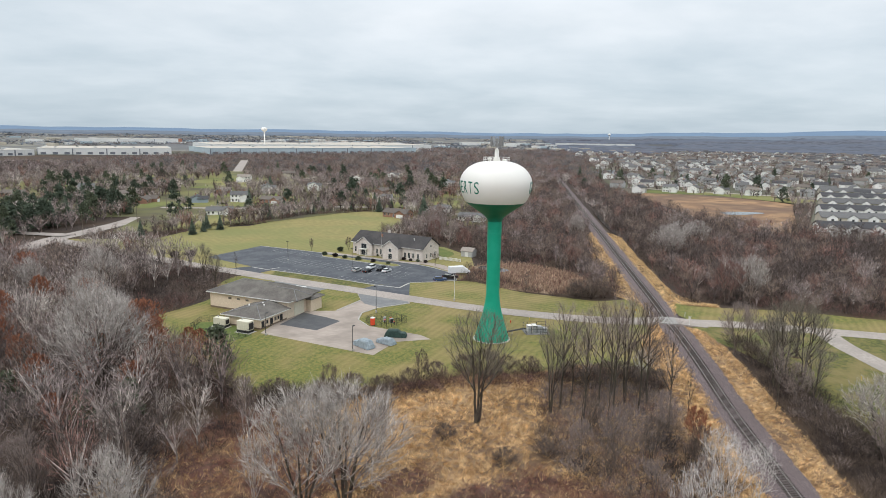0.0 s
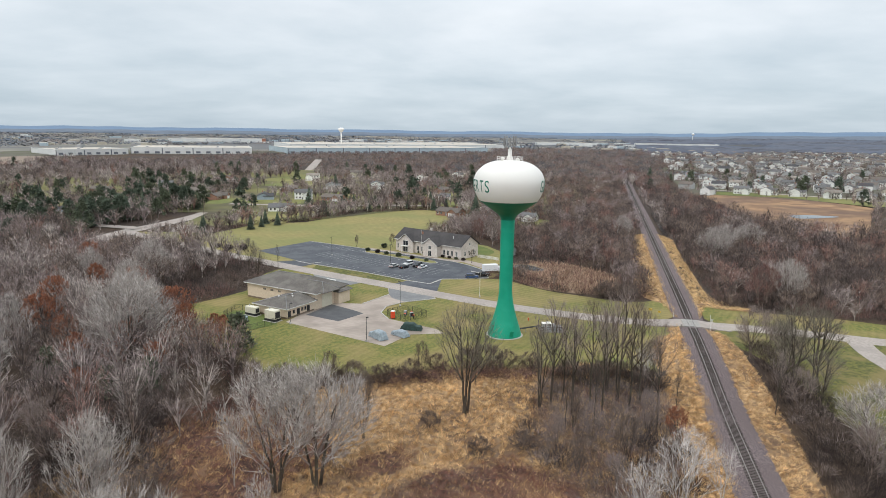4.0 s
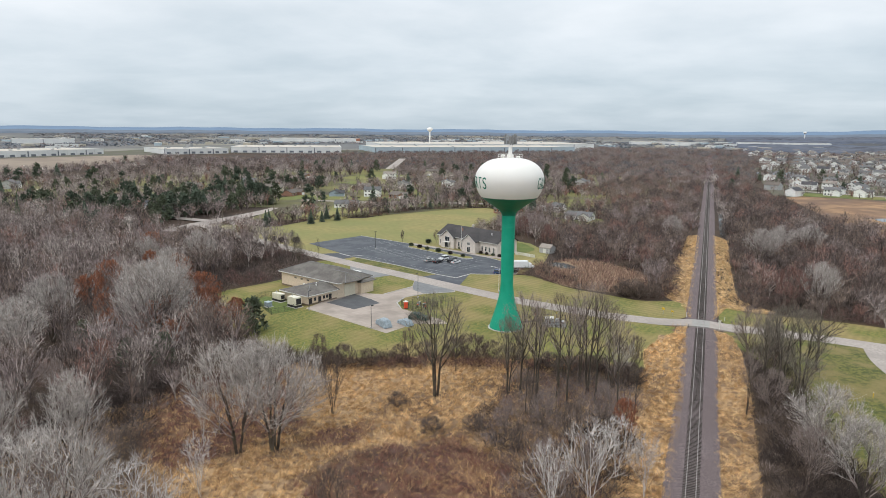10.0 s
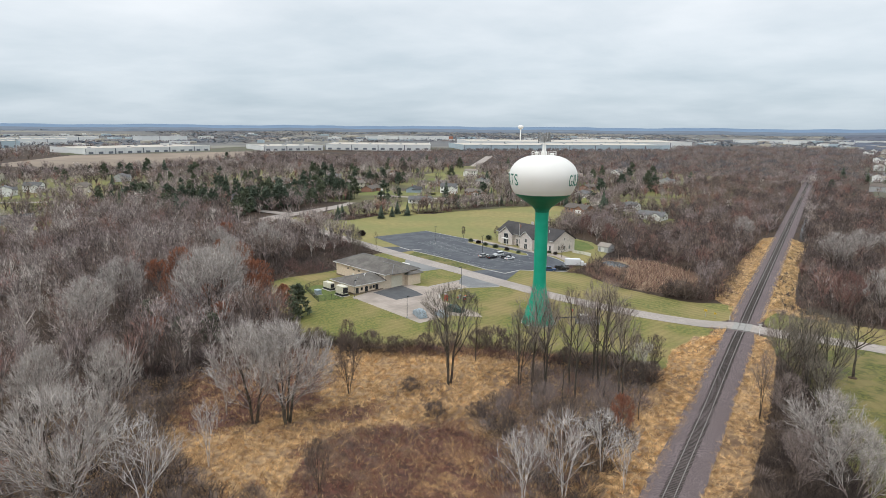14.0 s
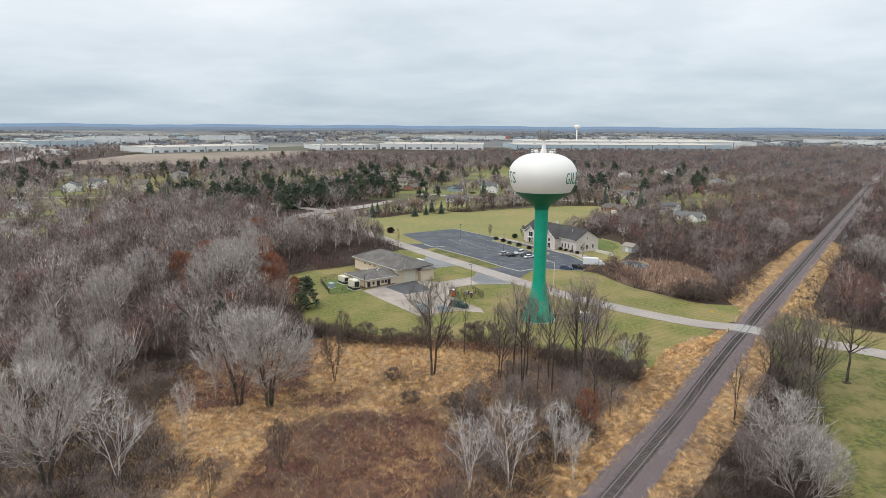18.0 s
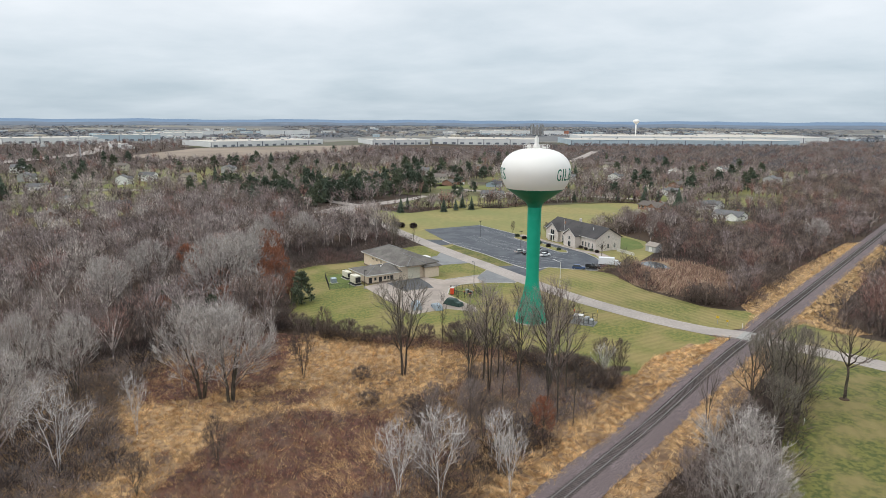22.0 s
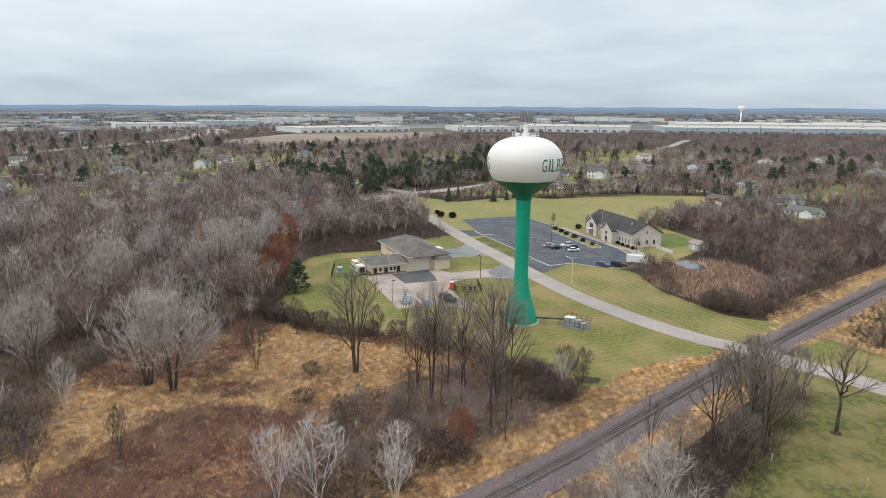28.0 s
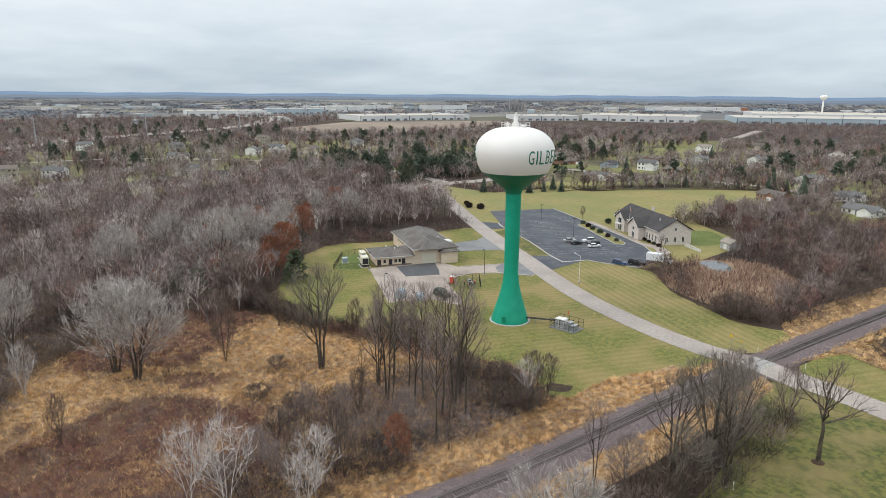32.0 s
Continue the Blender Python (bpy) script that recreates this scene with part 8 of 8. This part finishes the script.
# ---- vehicles ----
def car(name, paint, m, label, kind="saloon"):
    L, W, H = {"saloon": (4.7, 1.85, 1.45), "suv": (4.8, 1.95, 1.75), "pickup": (5.6, 2.0, 1.85)}[kind]
    e = empty(name, m, label, "car" if kind != "pickup" else "pickup truck", "parked vehicles")
    bm = boxed(-L / 2, -W / 2, 0.28, L / 2, W / 2, 0.92 if kind == "saloon" else 1.08, 0.14)
    part("body", bm, M[paint], e, smooth=False)
    x0, x1 = {"saloon": (-L * 0.36, L * 0.24), "suv": (-L * 0.46, L * 0.22), "pickup": (-L * 0.12, L * 0.22)}[kind]
    zb = 0.9 if kind == "saloon" else 1.06
    bm = bmesh.new()
    a = [bm.verts.new(p) for p in ((x0, -W / 2 + 0.08, zb), (x1, -W / 2 + 0.08, zb), (x1, W / 2 - 0.08, zb), (x0, W / 2 - 0.08, zb))]
    t_ = 0.55 if kind == "saloon" else 0.3
    b = [bm.verts.new(p) for p in ((x0 + t_, -W / 2 + 0.24, H - 0.05), (x1 - 0.75, -W / 2 + 0.24, H - 0.05), (x1 - 0.75, W / 2 - 0.24, H - 0.05), (x0 + t_, W / 2 - 0.24, H - 0.05))]
    for i in range(4):
        bm.faces.new((a[i], a[(i + 1) % 4], b[(i + 1) % 4], b[i]))
    bm.faces.new(b), bm.faces.new(a[::-1])
    part("glasshouse", bm, M["glass"], e, "dark windows")
    part("roof", boxed(x0 + t_ - 0.03, -W / 2 + 0.22, H - 0.06, x1 - 0.72, W / 2 - 0.22, H, 0.025), M[paint], e)
    if kind == "pickup":
        for a_ in ((-L / 2 + 0.1, -W / 2 + 0.02, x0 - 0.05, -W / 2 + 0.12), (-L / 2 + 0.1, W / 2 - 0.12, x0 - 0.05, W / 2 - 0.02), (-L / 2 + 0.02, -W / 2 + 0.1, -L / 2 + 0.12, W / 2 - 0.1)):
            part("bed_side", boxed(a_[0], a_[1], 1.06, a_[2], a_[3], 1.4), M[paint], e)
    for sx in (-0.31, 0.31):
        for sy in (-1, 1):
            w_ = part("wheel", tube(bmesh.new(), (sx * L, sy * (W / 2 - 0.24), 0.34), (sx * L, sy * (W / 2 + 0.01), 0.34), 0.34, n=16), M["tyre"], e)
            part("rim", tube(bmesh.new(), (sx * L, sy * (W / 2 + 0.0), 0.34), (sx * L, sy * (W / 2 + 0.025), 0.34), 0.21, n=12), M["galv"], w_)
    for sy in (-1, 1):
        part("headlight", boxed(L / 2 - 0.06, sy * W * 0.36 - 0.18, 0.62, L / 2 + 0.015, sy * W * 0.36 + 0.18, 0.78), M["trim"], e)
        part("tail_light", boxed(-L / 2 - 0.015, sy * W * 0.38 - 0.14, 0.66, -L / 2 + 0.05, sy * W * 0.38 + 0.14, 0.82), M["red"], e)
    return e


def at(x, y, deg, off=0.13):
    return pose(x, y, spot(x, y, off), 0, 0, deg)


car("car", "carsilver", at(-61.2, 244.6, 70), "silver saloon car in the car park")
car("car", "carblack", at(-56.9, 243.8, 70), "black saloon car in the car park")
car("car", "carwhite", at(-57.0, 250.3, 250), "white estate car in the car park", "suv")
car("car", "carblack", at(-52.4, 247.8, 250), "black car in the car park", "suv")
car("car", "carwhite", at(-49.8, 245.6, 70), "white saloon car in the car park")
car("car", "carblue", at(-27.6, 233.6, 20), "dark blue car parked on the grass edge", "suv")
car("pickup_truck", "carblack", at(-24.4, 238.2, 25), "black pickup truck beside the white van", "pickup")
bt = empty("box_truck", at(-21.6, 246.0, 28), "white box truck parked at the end of the car park", "truck", "parked vehicles")
part("cargo_box", boxed(-4.2, -1.2, 0.85, 1.6, 1.2, 3.3, 0.05), M["carwhite"], bt, "white cargo box")
part("chassis", boxed(-4.1, -0.5, 0.5, 3.6, 0.5, 0.84), M["black"], bt)
cabb = part("cab", boxed(1.75, -1.05, 0.55, 3.0, 1.05, 2.4, 0.12), M["carwhite"], bt, "white cab")
part("bonnet", boxed(3.0, -1.0, 0.5, 4.1, 1.0, 1.45, 0.12), M["carwhite"], bt)
part("windscreen", boxed(2.99, -0.85, 1.5, 3.03, 0.85, 2.2), M["glass"], cabb)
for sx in (-2.8, 3.2):
    for sy in (-1, 1):
        w_ = part("wheel", tube(bmesh.new(), (sx, sy * 0.8, 0.45), (sx, sy * 1.12, 0.45), 0.45, n=16), M["tyre"], bt)
        part("rim", tube(bmesh.new(), (sx, sy * 1.12, 0.45), (sx, sy * 1.14, 0.45), 0.25, n=10), M["galv"], w_)


def tarped(x, y, deg, L, W, H, material, label, seed):
    """A vehicle under a draped tarpaulin."""
    e = empty("covered_vehicle", at(x, y, deg, 0.1), label, "covered vehicle")
    bm = bmesh.new()
    n, m_ = 22, 14
    rows = []
    for i in range(n + 1):
        u = i / n * 2 - 1
        row = []
        for j in range(m_ + 1):
            v = j / m_ * 2 - 1
            edge = min(1.0, (1 - abs(u)) * 7.0) ** 0.4 * min(1.0, (1 - abs(v)) * 5.0) ** 0.35
            cabin = float(smooth01((u + 0.86) / 0.2) * smooth01((0.52 - u) / 0.36))
            z = H * edge * (0.58 + 0.42 * cabin * (1 - 0.25 * v * v)) + 0.09 * abs(noise.noise((u * 6 + seed, v * 3, seed))) * edge + 0.12
            row.append(bm.verts.new((u * L / 2 * (1 + 0.05 * noise.noise((v * 3, seed, 1))), v * W / 2 * (1 + 0.08 * noise.noise((u * 4, seed, 2))), z)))
        rows.append(row)
    for a, b in zip(rows, rows[1:]):
        for j in range(m_):
            bm.faces.new((a[j], b[j], b[j + 1], a[j + 1]))
    part("tarpaulin", bm, material, e, smooth=False)
    for sx in (-0.3, 0.3):
        for sy in (-1, 1):
            part("wheel", tube(bmesh.new(), (sx * L, sy * (W / 2 - 0.3), 0.32), (sx * L, sy * (W / 2 - 0.08), 0.32), 0.32, n=12), M["tyre"], e)


tarped(-37.6, 156.6, 142, 6.2, 2.6, 2.0, M["tarpblue"], "vehicle under a blue-grey tarpaulin in the yard", 1.3)
tarped(-32.6, 160.0, 150, 5.4, 2.3, 1.5, M["tarpblue"], "low trailer under a blue-grey tarpaulin", 4.1)
tarped(-31.2, 166.0, 2, 5.9, 2.4, 1.9, M["tarpgreen"], "car under a dark green tarpaulin in the yard", 7.7)

# ---- yard things ----
pj = empty("portable_toilet", at(-39.5, 175.2, 30), "red portable toilet with a white roof", "portable toilet")
part("cabin", boxed(-0.55, -0.55, 0.1, 0.55, 0.55, 2.05, 0.03), M["red"], pj, "red plastic cabin")
part("roof", lathe(bmesh.new(), [(0.8, 2.05), (0.76, 2.15), (0.4, 2.36), (0.1, 2.4)], 4), M["trim"], pj, "white domed roof")
part("door", boxed(-0.42, -0.6, 0.16, 0.42, -0.55, 1.95, 0.01), M["red"], pj, "red door")
part("base", boxed(-0.6, -0.65, 0, 0.6, 0.6, 0.1), M["black"], pj)


def generator(x, y, deg, L, W, H, label):
    e = empty("generator", at(x, y, deg, 0.06), label, "generator", "standby generators")
    part("pad", boxed(-L / 2 - 0.4, -W / 2 - 0.4, -0.2, L / 2 + 0.4, W / 2 + 0.4, 0.12, 0.02), M["kerb"], e)
    part("tank_base", boxed(-L / 2, -W / 2, 0.12, L / 2, W / 2, 0.75, 0.02), M["black"], e, "black fuel tank base")
    c = part("housing", boxed(-L / 2 + 0.03, -W / 2 + 0.03, 0.76, L / 2 - 0.03, W / 2 - 0.03, H, 0.06), M["cream"], e, "cream steel housing")
    for k in range(3):
        part("access_door", boxed(-L / 2 + 0.25 + k * (L - 0.4) / 3, -W / 2 - 0.01, 0.95, -L / 2 + 0.05 + (k + 1) * (L - 0.4) / 3, -W / 2 + 0.04, H - 0.25), M["cream"], c)
    part("louvre", boxed(L / 2 - 0.05, -W / 2 + 0.3, 1.0, L / 2 + 0.01, W / 2 - 0.3, H - 0.4), M["black"], c)
    part("exhaust", tube(bmesh.new(), (-L / 4, 0, H - 0.05), (-L / 4, 0, H + 0.55), 0.12), M["galv"], c)


generator(-80.0, 167.3, -17, 4.2, 1.9, 2.6, "long cream standby generator on a concrete pad")
generator(-71.6, 163.6, -17, 4.0, 2.4, 3.2, "tall cream standby generator on a black base")
tb = empty("transformer", at(-78.8, 160.3, -17, 0.06), "squat grey-green transformer cabinet on the grass", "transformer")
part("pad", boxed(-1.2, -1.1, -0.1, 1.2, 1.1, 0.12), M["kerb"], tb)
part("cabinet", boxed(-0.9, -0.8, 0.12, 0.9, 0.8, 1.5, 0.05), M["tarpblue"], tb)
part("lid", boxed(-0.95, -0.85, 1.5, 0.95, 0.85, 1.62, 0.03), M["bluewall"], tb)


def chain_fence(name, pts, high, label, gap=2.4):
    """Posts, rails and thin mesh wires between the given points."""
    e = empty(name, Matrix(), label, "fence")
    for (xa, ya), (xb, yb) in zip(pts, pts[1:]):
        L = math.hypot(xb - xa, yb - ya)
        n = max(1, round(L / gap))
        for i in range(n):
            x, y = xa + (xb - xa) * i / n, ya + (yb - ya) * i / n
            x2, y2 = xa + (xb - xa) * (i + 1) / n, ya + (yb - ya) * (i + 1) / n
            z, z2 = spot(x, y), spot(x2, y2)
            part("post", tube(bmesh.new(), (x, y, z - 0.1), (x, y, z + high + 0.1), 0.045, n=6), M["black"], e)
            part("top_rail", tube(bmesh.new(), (x, y, z + high), (x2, y2, z2 + high), 0.03, n=5), M["black"], e)
            wb = bmesh.new()
            for s in range(9):
                f = s / 8
                for fa, fb in ((f, f + 0.25), (f, f - 0.25)):
                    fa2, fb2 = min(max(fa, 0), 1), min(max(fb, 0), 1)
                    tube(wb, (x + (x2 - x) * fa2, y + (y2 - y) * fa2, z + 0.1), (x + (x2 - x) * fb2, y + (y2 - y) * fb2, z2 + high), 0.012, n=3)
            part("mesh", wb, M["black"], e)


chain_fence("fence", [(-87.5, 170.5), (-86.8, 163.2), (-72.5, 153.2), (-69.0, 161.5)], 1.8, "dark chain-link fence round the generators")
chain_fence("fence", [(-87.5, 170.5), (-77, 173.6)], 1.8, "dark chain-link fence beside the garage building")
chain_fence("fence", [(-41.8, 177.0), (-35.1, 172.9), (-30.4, 178.8), (-37.4, 183.6), (-41.8, 177.0)], 2.2, "black chain-link cage with equipment in the yard", 2.0)
for k, (x, y) in enumerate(((-36.5, 177.5), (-34.8, 178.6), (-33.6, 176.6), (-37.0, 179.6), (-35.4, 180.4))):
    b_ = empty("pump_cabinet" if k % 2 else "valve_pipe", at(x, y, 30 * k, 0.06), "small dark cabinet inside the cage" if k % 2 else "dark valve stand inside the cage", "cabinet" if k % 2 else "valve")
    if k % 2:
        part("body", boxed(-0.5, -0.4, 0, 0.5, 0.4, 1.3, 0.03), M["galv"], b_)
        part("door", boxed(-0.42, -0.44, 0.1, 0.42, -0.4, 1.2), M["black"], b_)
    else:
        part("pipe", tube(bmesh.new(), (0, 0, 0), (0, 0, 1.0), 0.14), M["black"], b_)
        part("handwheel", lathe(bmesh.new(), [(0.3, 1.05), (0.34, 1.08), (0.3, 1.11)], 12), M["red"], b_)


def lamp_post(x, y, h, label, heads=1, deg=0, arm=0.0, colour="black"):
    e = empty("lamp_post", at(x, y, deg, 0.08), label, "lamp post")
    part("base", lathe(bmesh.new(), [(0.28, -0.1), (0.28, 0.5), (0.2, 0.55)], 12), M["kerb"], e)
    part("pole", tube(bmesh.new(), (0, 0, 0.5), (0, 0, h), 0.085, 0.06), M[colour], e)
    if arm:
        part("arm", tube(bmesh.new(), (0, 0, h - 0.1), (-arm, 0, h + 0.15), 0.05, n=6), M[colour], e)
        part("lamp_head", boxed(-arm - 0.7, -0.16, h + 0.08, -arm, 0.16, h + 0.24, 0.03), M[colour], e)
    else:
        for s in ((1,) if heads == 1 else (1, -1)):
            hd = part("lamp_head", boxed(0.12 * s if s > 0 else -0.75, -0.2, h - 0.12, 0.75 if s > 0 else -0.12, 0.2, h + 0.06, 0.03), M[colour], e)
            part("bracket", tube(bmesh.new(), (0, 0, h - 0.03), (0.2 * s, 0, h - 0.03), 0.04, n=6), M[colour], e)


lamp_post(-39.5, 152.9, 6.4, "black lamp post at the yard's corner", deg=70)
lamp_post(-65.3, 161.9, 6.0, "black lamp post beside the garage building", deg=40)
lamp_post(-41.4, 188.6, 8.0, "black lamp post at the yard's mouth", deg=200)
lamp_post(-94.5, 260.9, 8.0, "black lamp post in the car park", 2, 70)
lamp_post(-64.4, 249.8, 8.0, "black lamp post in the car park", 2, 70)
lamp_post(-19.7, 206.8, 8.2, "pale steel street lamp with a long arm", deg=-15, arm=2.6, colour="trim")
fp = empty("flagpole", at(-57.8, 273.6, -20, 0.12), "white flagpole with a small drooping flag", "flagpole")
part("pole", tube(bmesh.new(), (0, 0, 0), (0, 0, 11.0), 0.07, 0.04), M["trim"], fp)
bm = bmesh.new()
fr = [[bm.verts.new((0.05 + 0.9 * i / 6, 0.12 * math.sin(i * 1.3 + j * 0.4), 10.6 - 1.3 * j / 4 - 0.35 * i / 6)) for j in range(5)] for i in range(7)]
for a, b in zip(fr, fr[1:]):
    for j in range(4):
        bm.faces.new((a[j], a[j + 1], b[j + 1], b[j]))
part("flag", bm, M["siding_brick"], fp, "faded red flag")
part("finial", lathe(bmesh.new(), [(0.02, 11.0), (0.1, 11.1), (0.02, 11.2)], 8), M["yellow"], fp)


# ---- railway and road signs, markers ----
def marker(name, x, y, h, material, label, category, plate=None):
    e = empty(name, at(x, y, -20, 0.05), label, category)
    part("post", tube(bmesh.new(), (0, 0, -0.1), (0, 0, h), 0.06, n=8), M[material], e)
    if plate:
        w, hh, pm = plate
        part("plate", boxed(-w / 2, -0.1, h - hh, w / 2, -0.07, h, 0.005), M[pm], e)
    else:
        part("cap", lathe(bmesh.new(), [(0.075, h), (0.075, h + 0.06), (0.02, h + 0.1)], 8), M["trim"], e)
    return e


marker("warning_sign", 33.6, 199.6, 2.2, "galv", "yellow warning sign on a steel post by the crossing", "road sign", (0.9, 0.6, "yellow"))
marker("warning_sign", 36.2, 199.4, 1.6, "galv", "yellow marker sign by the crossing", "road sign", (0.7, 0.5, "yellow"))
marker("marker_post", 41.0, 186.2, 1.5, "black", "dark steel post beside the crossing", "marker post")
marker("marker_post", 40.2, 199.0, 1.3, "trim", "white marker post beside the railway", "marker post")
marker("marker_post", 50.5, 198.8, 1.3, "trim", "white marker post beside the railway", "marker post")
marker("marker_post", 66.0, 149.5, 1.2, "trim", "white marker post on the lawn", "marker post")
marker("marker_post", 78.4, 152.5, 1.2, "yellow", "yellow marker post on the lawn", "marker post")
marker("marker_post", 4.2, 187.5, 0.9, "yellow", "yellow hydrant marker on the lawn", "marker post")
hy = empty("fire_hydrant", at(-1.2, 184.0, 0, 0.05), "red fire hydrant on the lawn", "fire hydrant")
part("barrel", lathe(bmesh.new(), [(0.16, 0), (0.16, 0.08), (0.11, 0.1), (0.11, 0.6), (0.15, 0.62), (0.12, 0.75), (0.04, 0.82)], 12), M["red"], hy)
part("outlet", tube(bmesh.new(), (-0.2, 0, 0.48), (0.2, 0, 0.48), 0.06), M["red"], hy)
cb_ = empty("crossbuck_sign", at(48.9, 187.2, 10, 0.05), "white crossing sign on a tall post", "railway sign")
part("post", tube(bmesh.new(), (0, 0, -0.1), (0, 0, 3.2), 0.06), M["trim"], cb_)
for s in (-1, 1):
    o = part("board", boxed(-0.6, -0.03, -0.11, 0.6, 0.0, 0.11), M["trim"], cb_)
    o.matrix_basis = pose(0, -0.07, 2.8, 0, 45 * s, 0)
# mulch ring under the lone tree
mr_ = tagged(part("mulch", lathe(bmesh.new(), [(0.95, 0.0), (0.8, 0.1), (0.3, 0.2)], 20, cx=69.5, cy=165.9), M["litter"]), "dark mulch round the lone tree", "mulch", kind="structure")
mr_.location.z = spot(69.5, 165.9, 0.03)
# power poles along the far road and pylons beyond
for k, (x, y) in enumerate(((-206, 246), (-213, 300), (-216, 352), (-236, 420), (-262, 500), (-284, 590), (-196, 190))):
    pp = empty("utility_pole", pose(x, y, spot(x, y), 0, 0, 15), "weathered wooden utility pole beside the road", "utility pole", "utility poles along the road")
    part("pole", tube(bmesh.new(), (0, 0, -0.2), (0, 0, 11.5), 0.17, 0.12), M["wood"], pp)
    part("crossarm", boxed(-1.2, -0.06, 10.6, 1.2, 0.06, 10.75), M["wood"], pp)
    for s in (-1.0, 0, 1.0):
        part("insulator", tube(bmesh.new(), (s, 0, 10.75), (s, 0, 10.95), 0.05, n=6), M["trim"], pp)
for x, y in ((-736, 228), (-819, 365), (-640, 110), (-905, 500)):
    py_ = empty("power_pylon", pose(x, y, spot(x, y), 0, 0, 30), "slim grey steel power pylon beside the highway", "pylon", "power pylons")
    part("mast", tube(bmesh.new(), (0, 0, -1), (0, 0, 30), 0.9, 0.35, 8), M["galv"], py_)
    for z0 in (20, 24, 28):
        part("arm", tube(bmesh.new(), (-4, 0, z0), (4, 0, z0), 0.18, n=5), M["galv"], py_)

# ---- railway ties ----
tbm = boxed(-1.3, -0.115, -0.17, 1.3, 0.115, 0.03, 0.012)
tie_me = bpy.data.meshes.new("tie")
tbm.to_mesh(tie_me)
tbm.free()
tie_me.materials.append(M["tie"])
rt = np.random.default_rng(4)
far_ties = []
y = 30.0
count = 0
while y < 760:
    if not 187.6 < y < 196.0:
        if 84 < y and count < 300:
            shared("tie", tie_me, railway, pose(RAIL_X + 0.04 * rt.normal(), y, rail_z(y) - 0.01, 0, 0, 0.8 * rt.normal()))
            count += 1
        else:
            far_ties.append(y)
    y += 0.535
tv, tf = [], []
for y in far_ties:
    b = len(tv)
    z = rail_z(y)
    tv += [(RAIL_X - 1.3, y - 0.115, z + 0.02), (RAIL_X + 1.3, y - 0.115, z + 0.02), (RAIL_X + 1.3, y + 0.115, z + 0.02), (RAIL_X - 1.3, y + 0.115, z + 0.02), (RAIL_X - 1.3, y - 0.115, z - 0.12), (RAIL_X + 1.3, y - 0.115, z - 0.12), (RAIL_X + 1.3, y + 0.115, z - 0.12), (RAIL_X - 1.3, y + 0.115, z - 0.12)]
    tf += [(b, b + 1, b + 2, b + 3), (b, b + 4, b + 5, b + 1), (b + 1, b + 5, b + 6, b + 2), (b + 2, b + 6, b + 7, b + 3), (b + 3, b + 7, b + 4, b)]
ftm = bpy.data.meshes.new("ties")
ftm.from_pydata(tv, [], tf)
ftm.materials.append(M["tieisl"])
ft_ = shared("ties", ftm, railway)
tagged(ft_, kind="stuff")
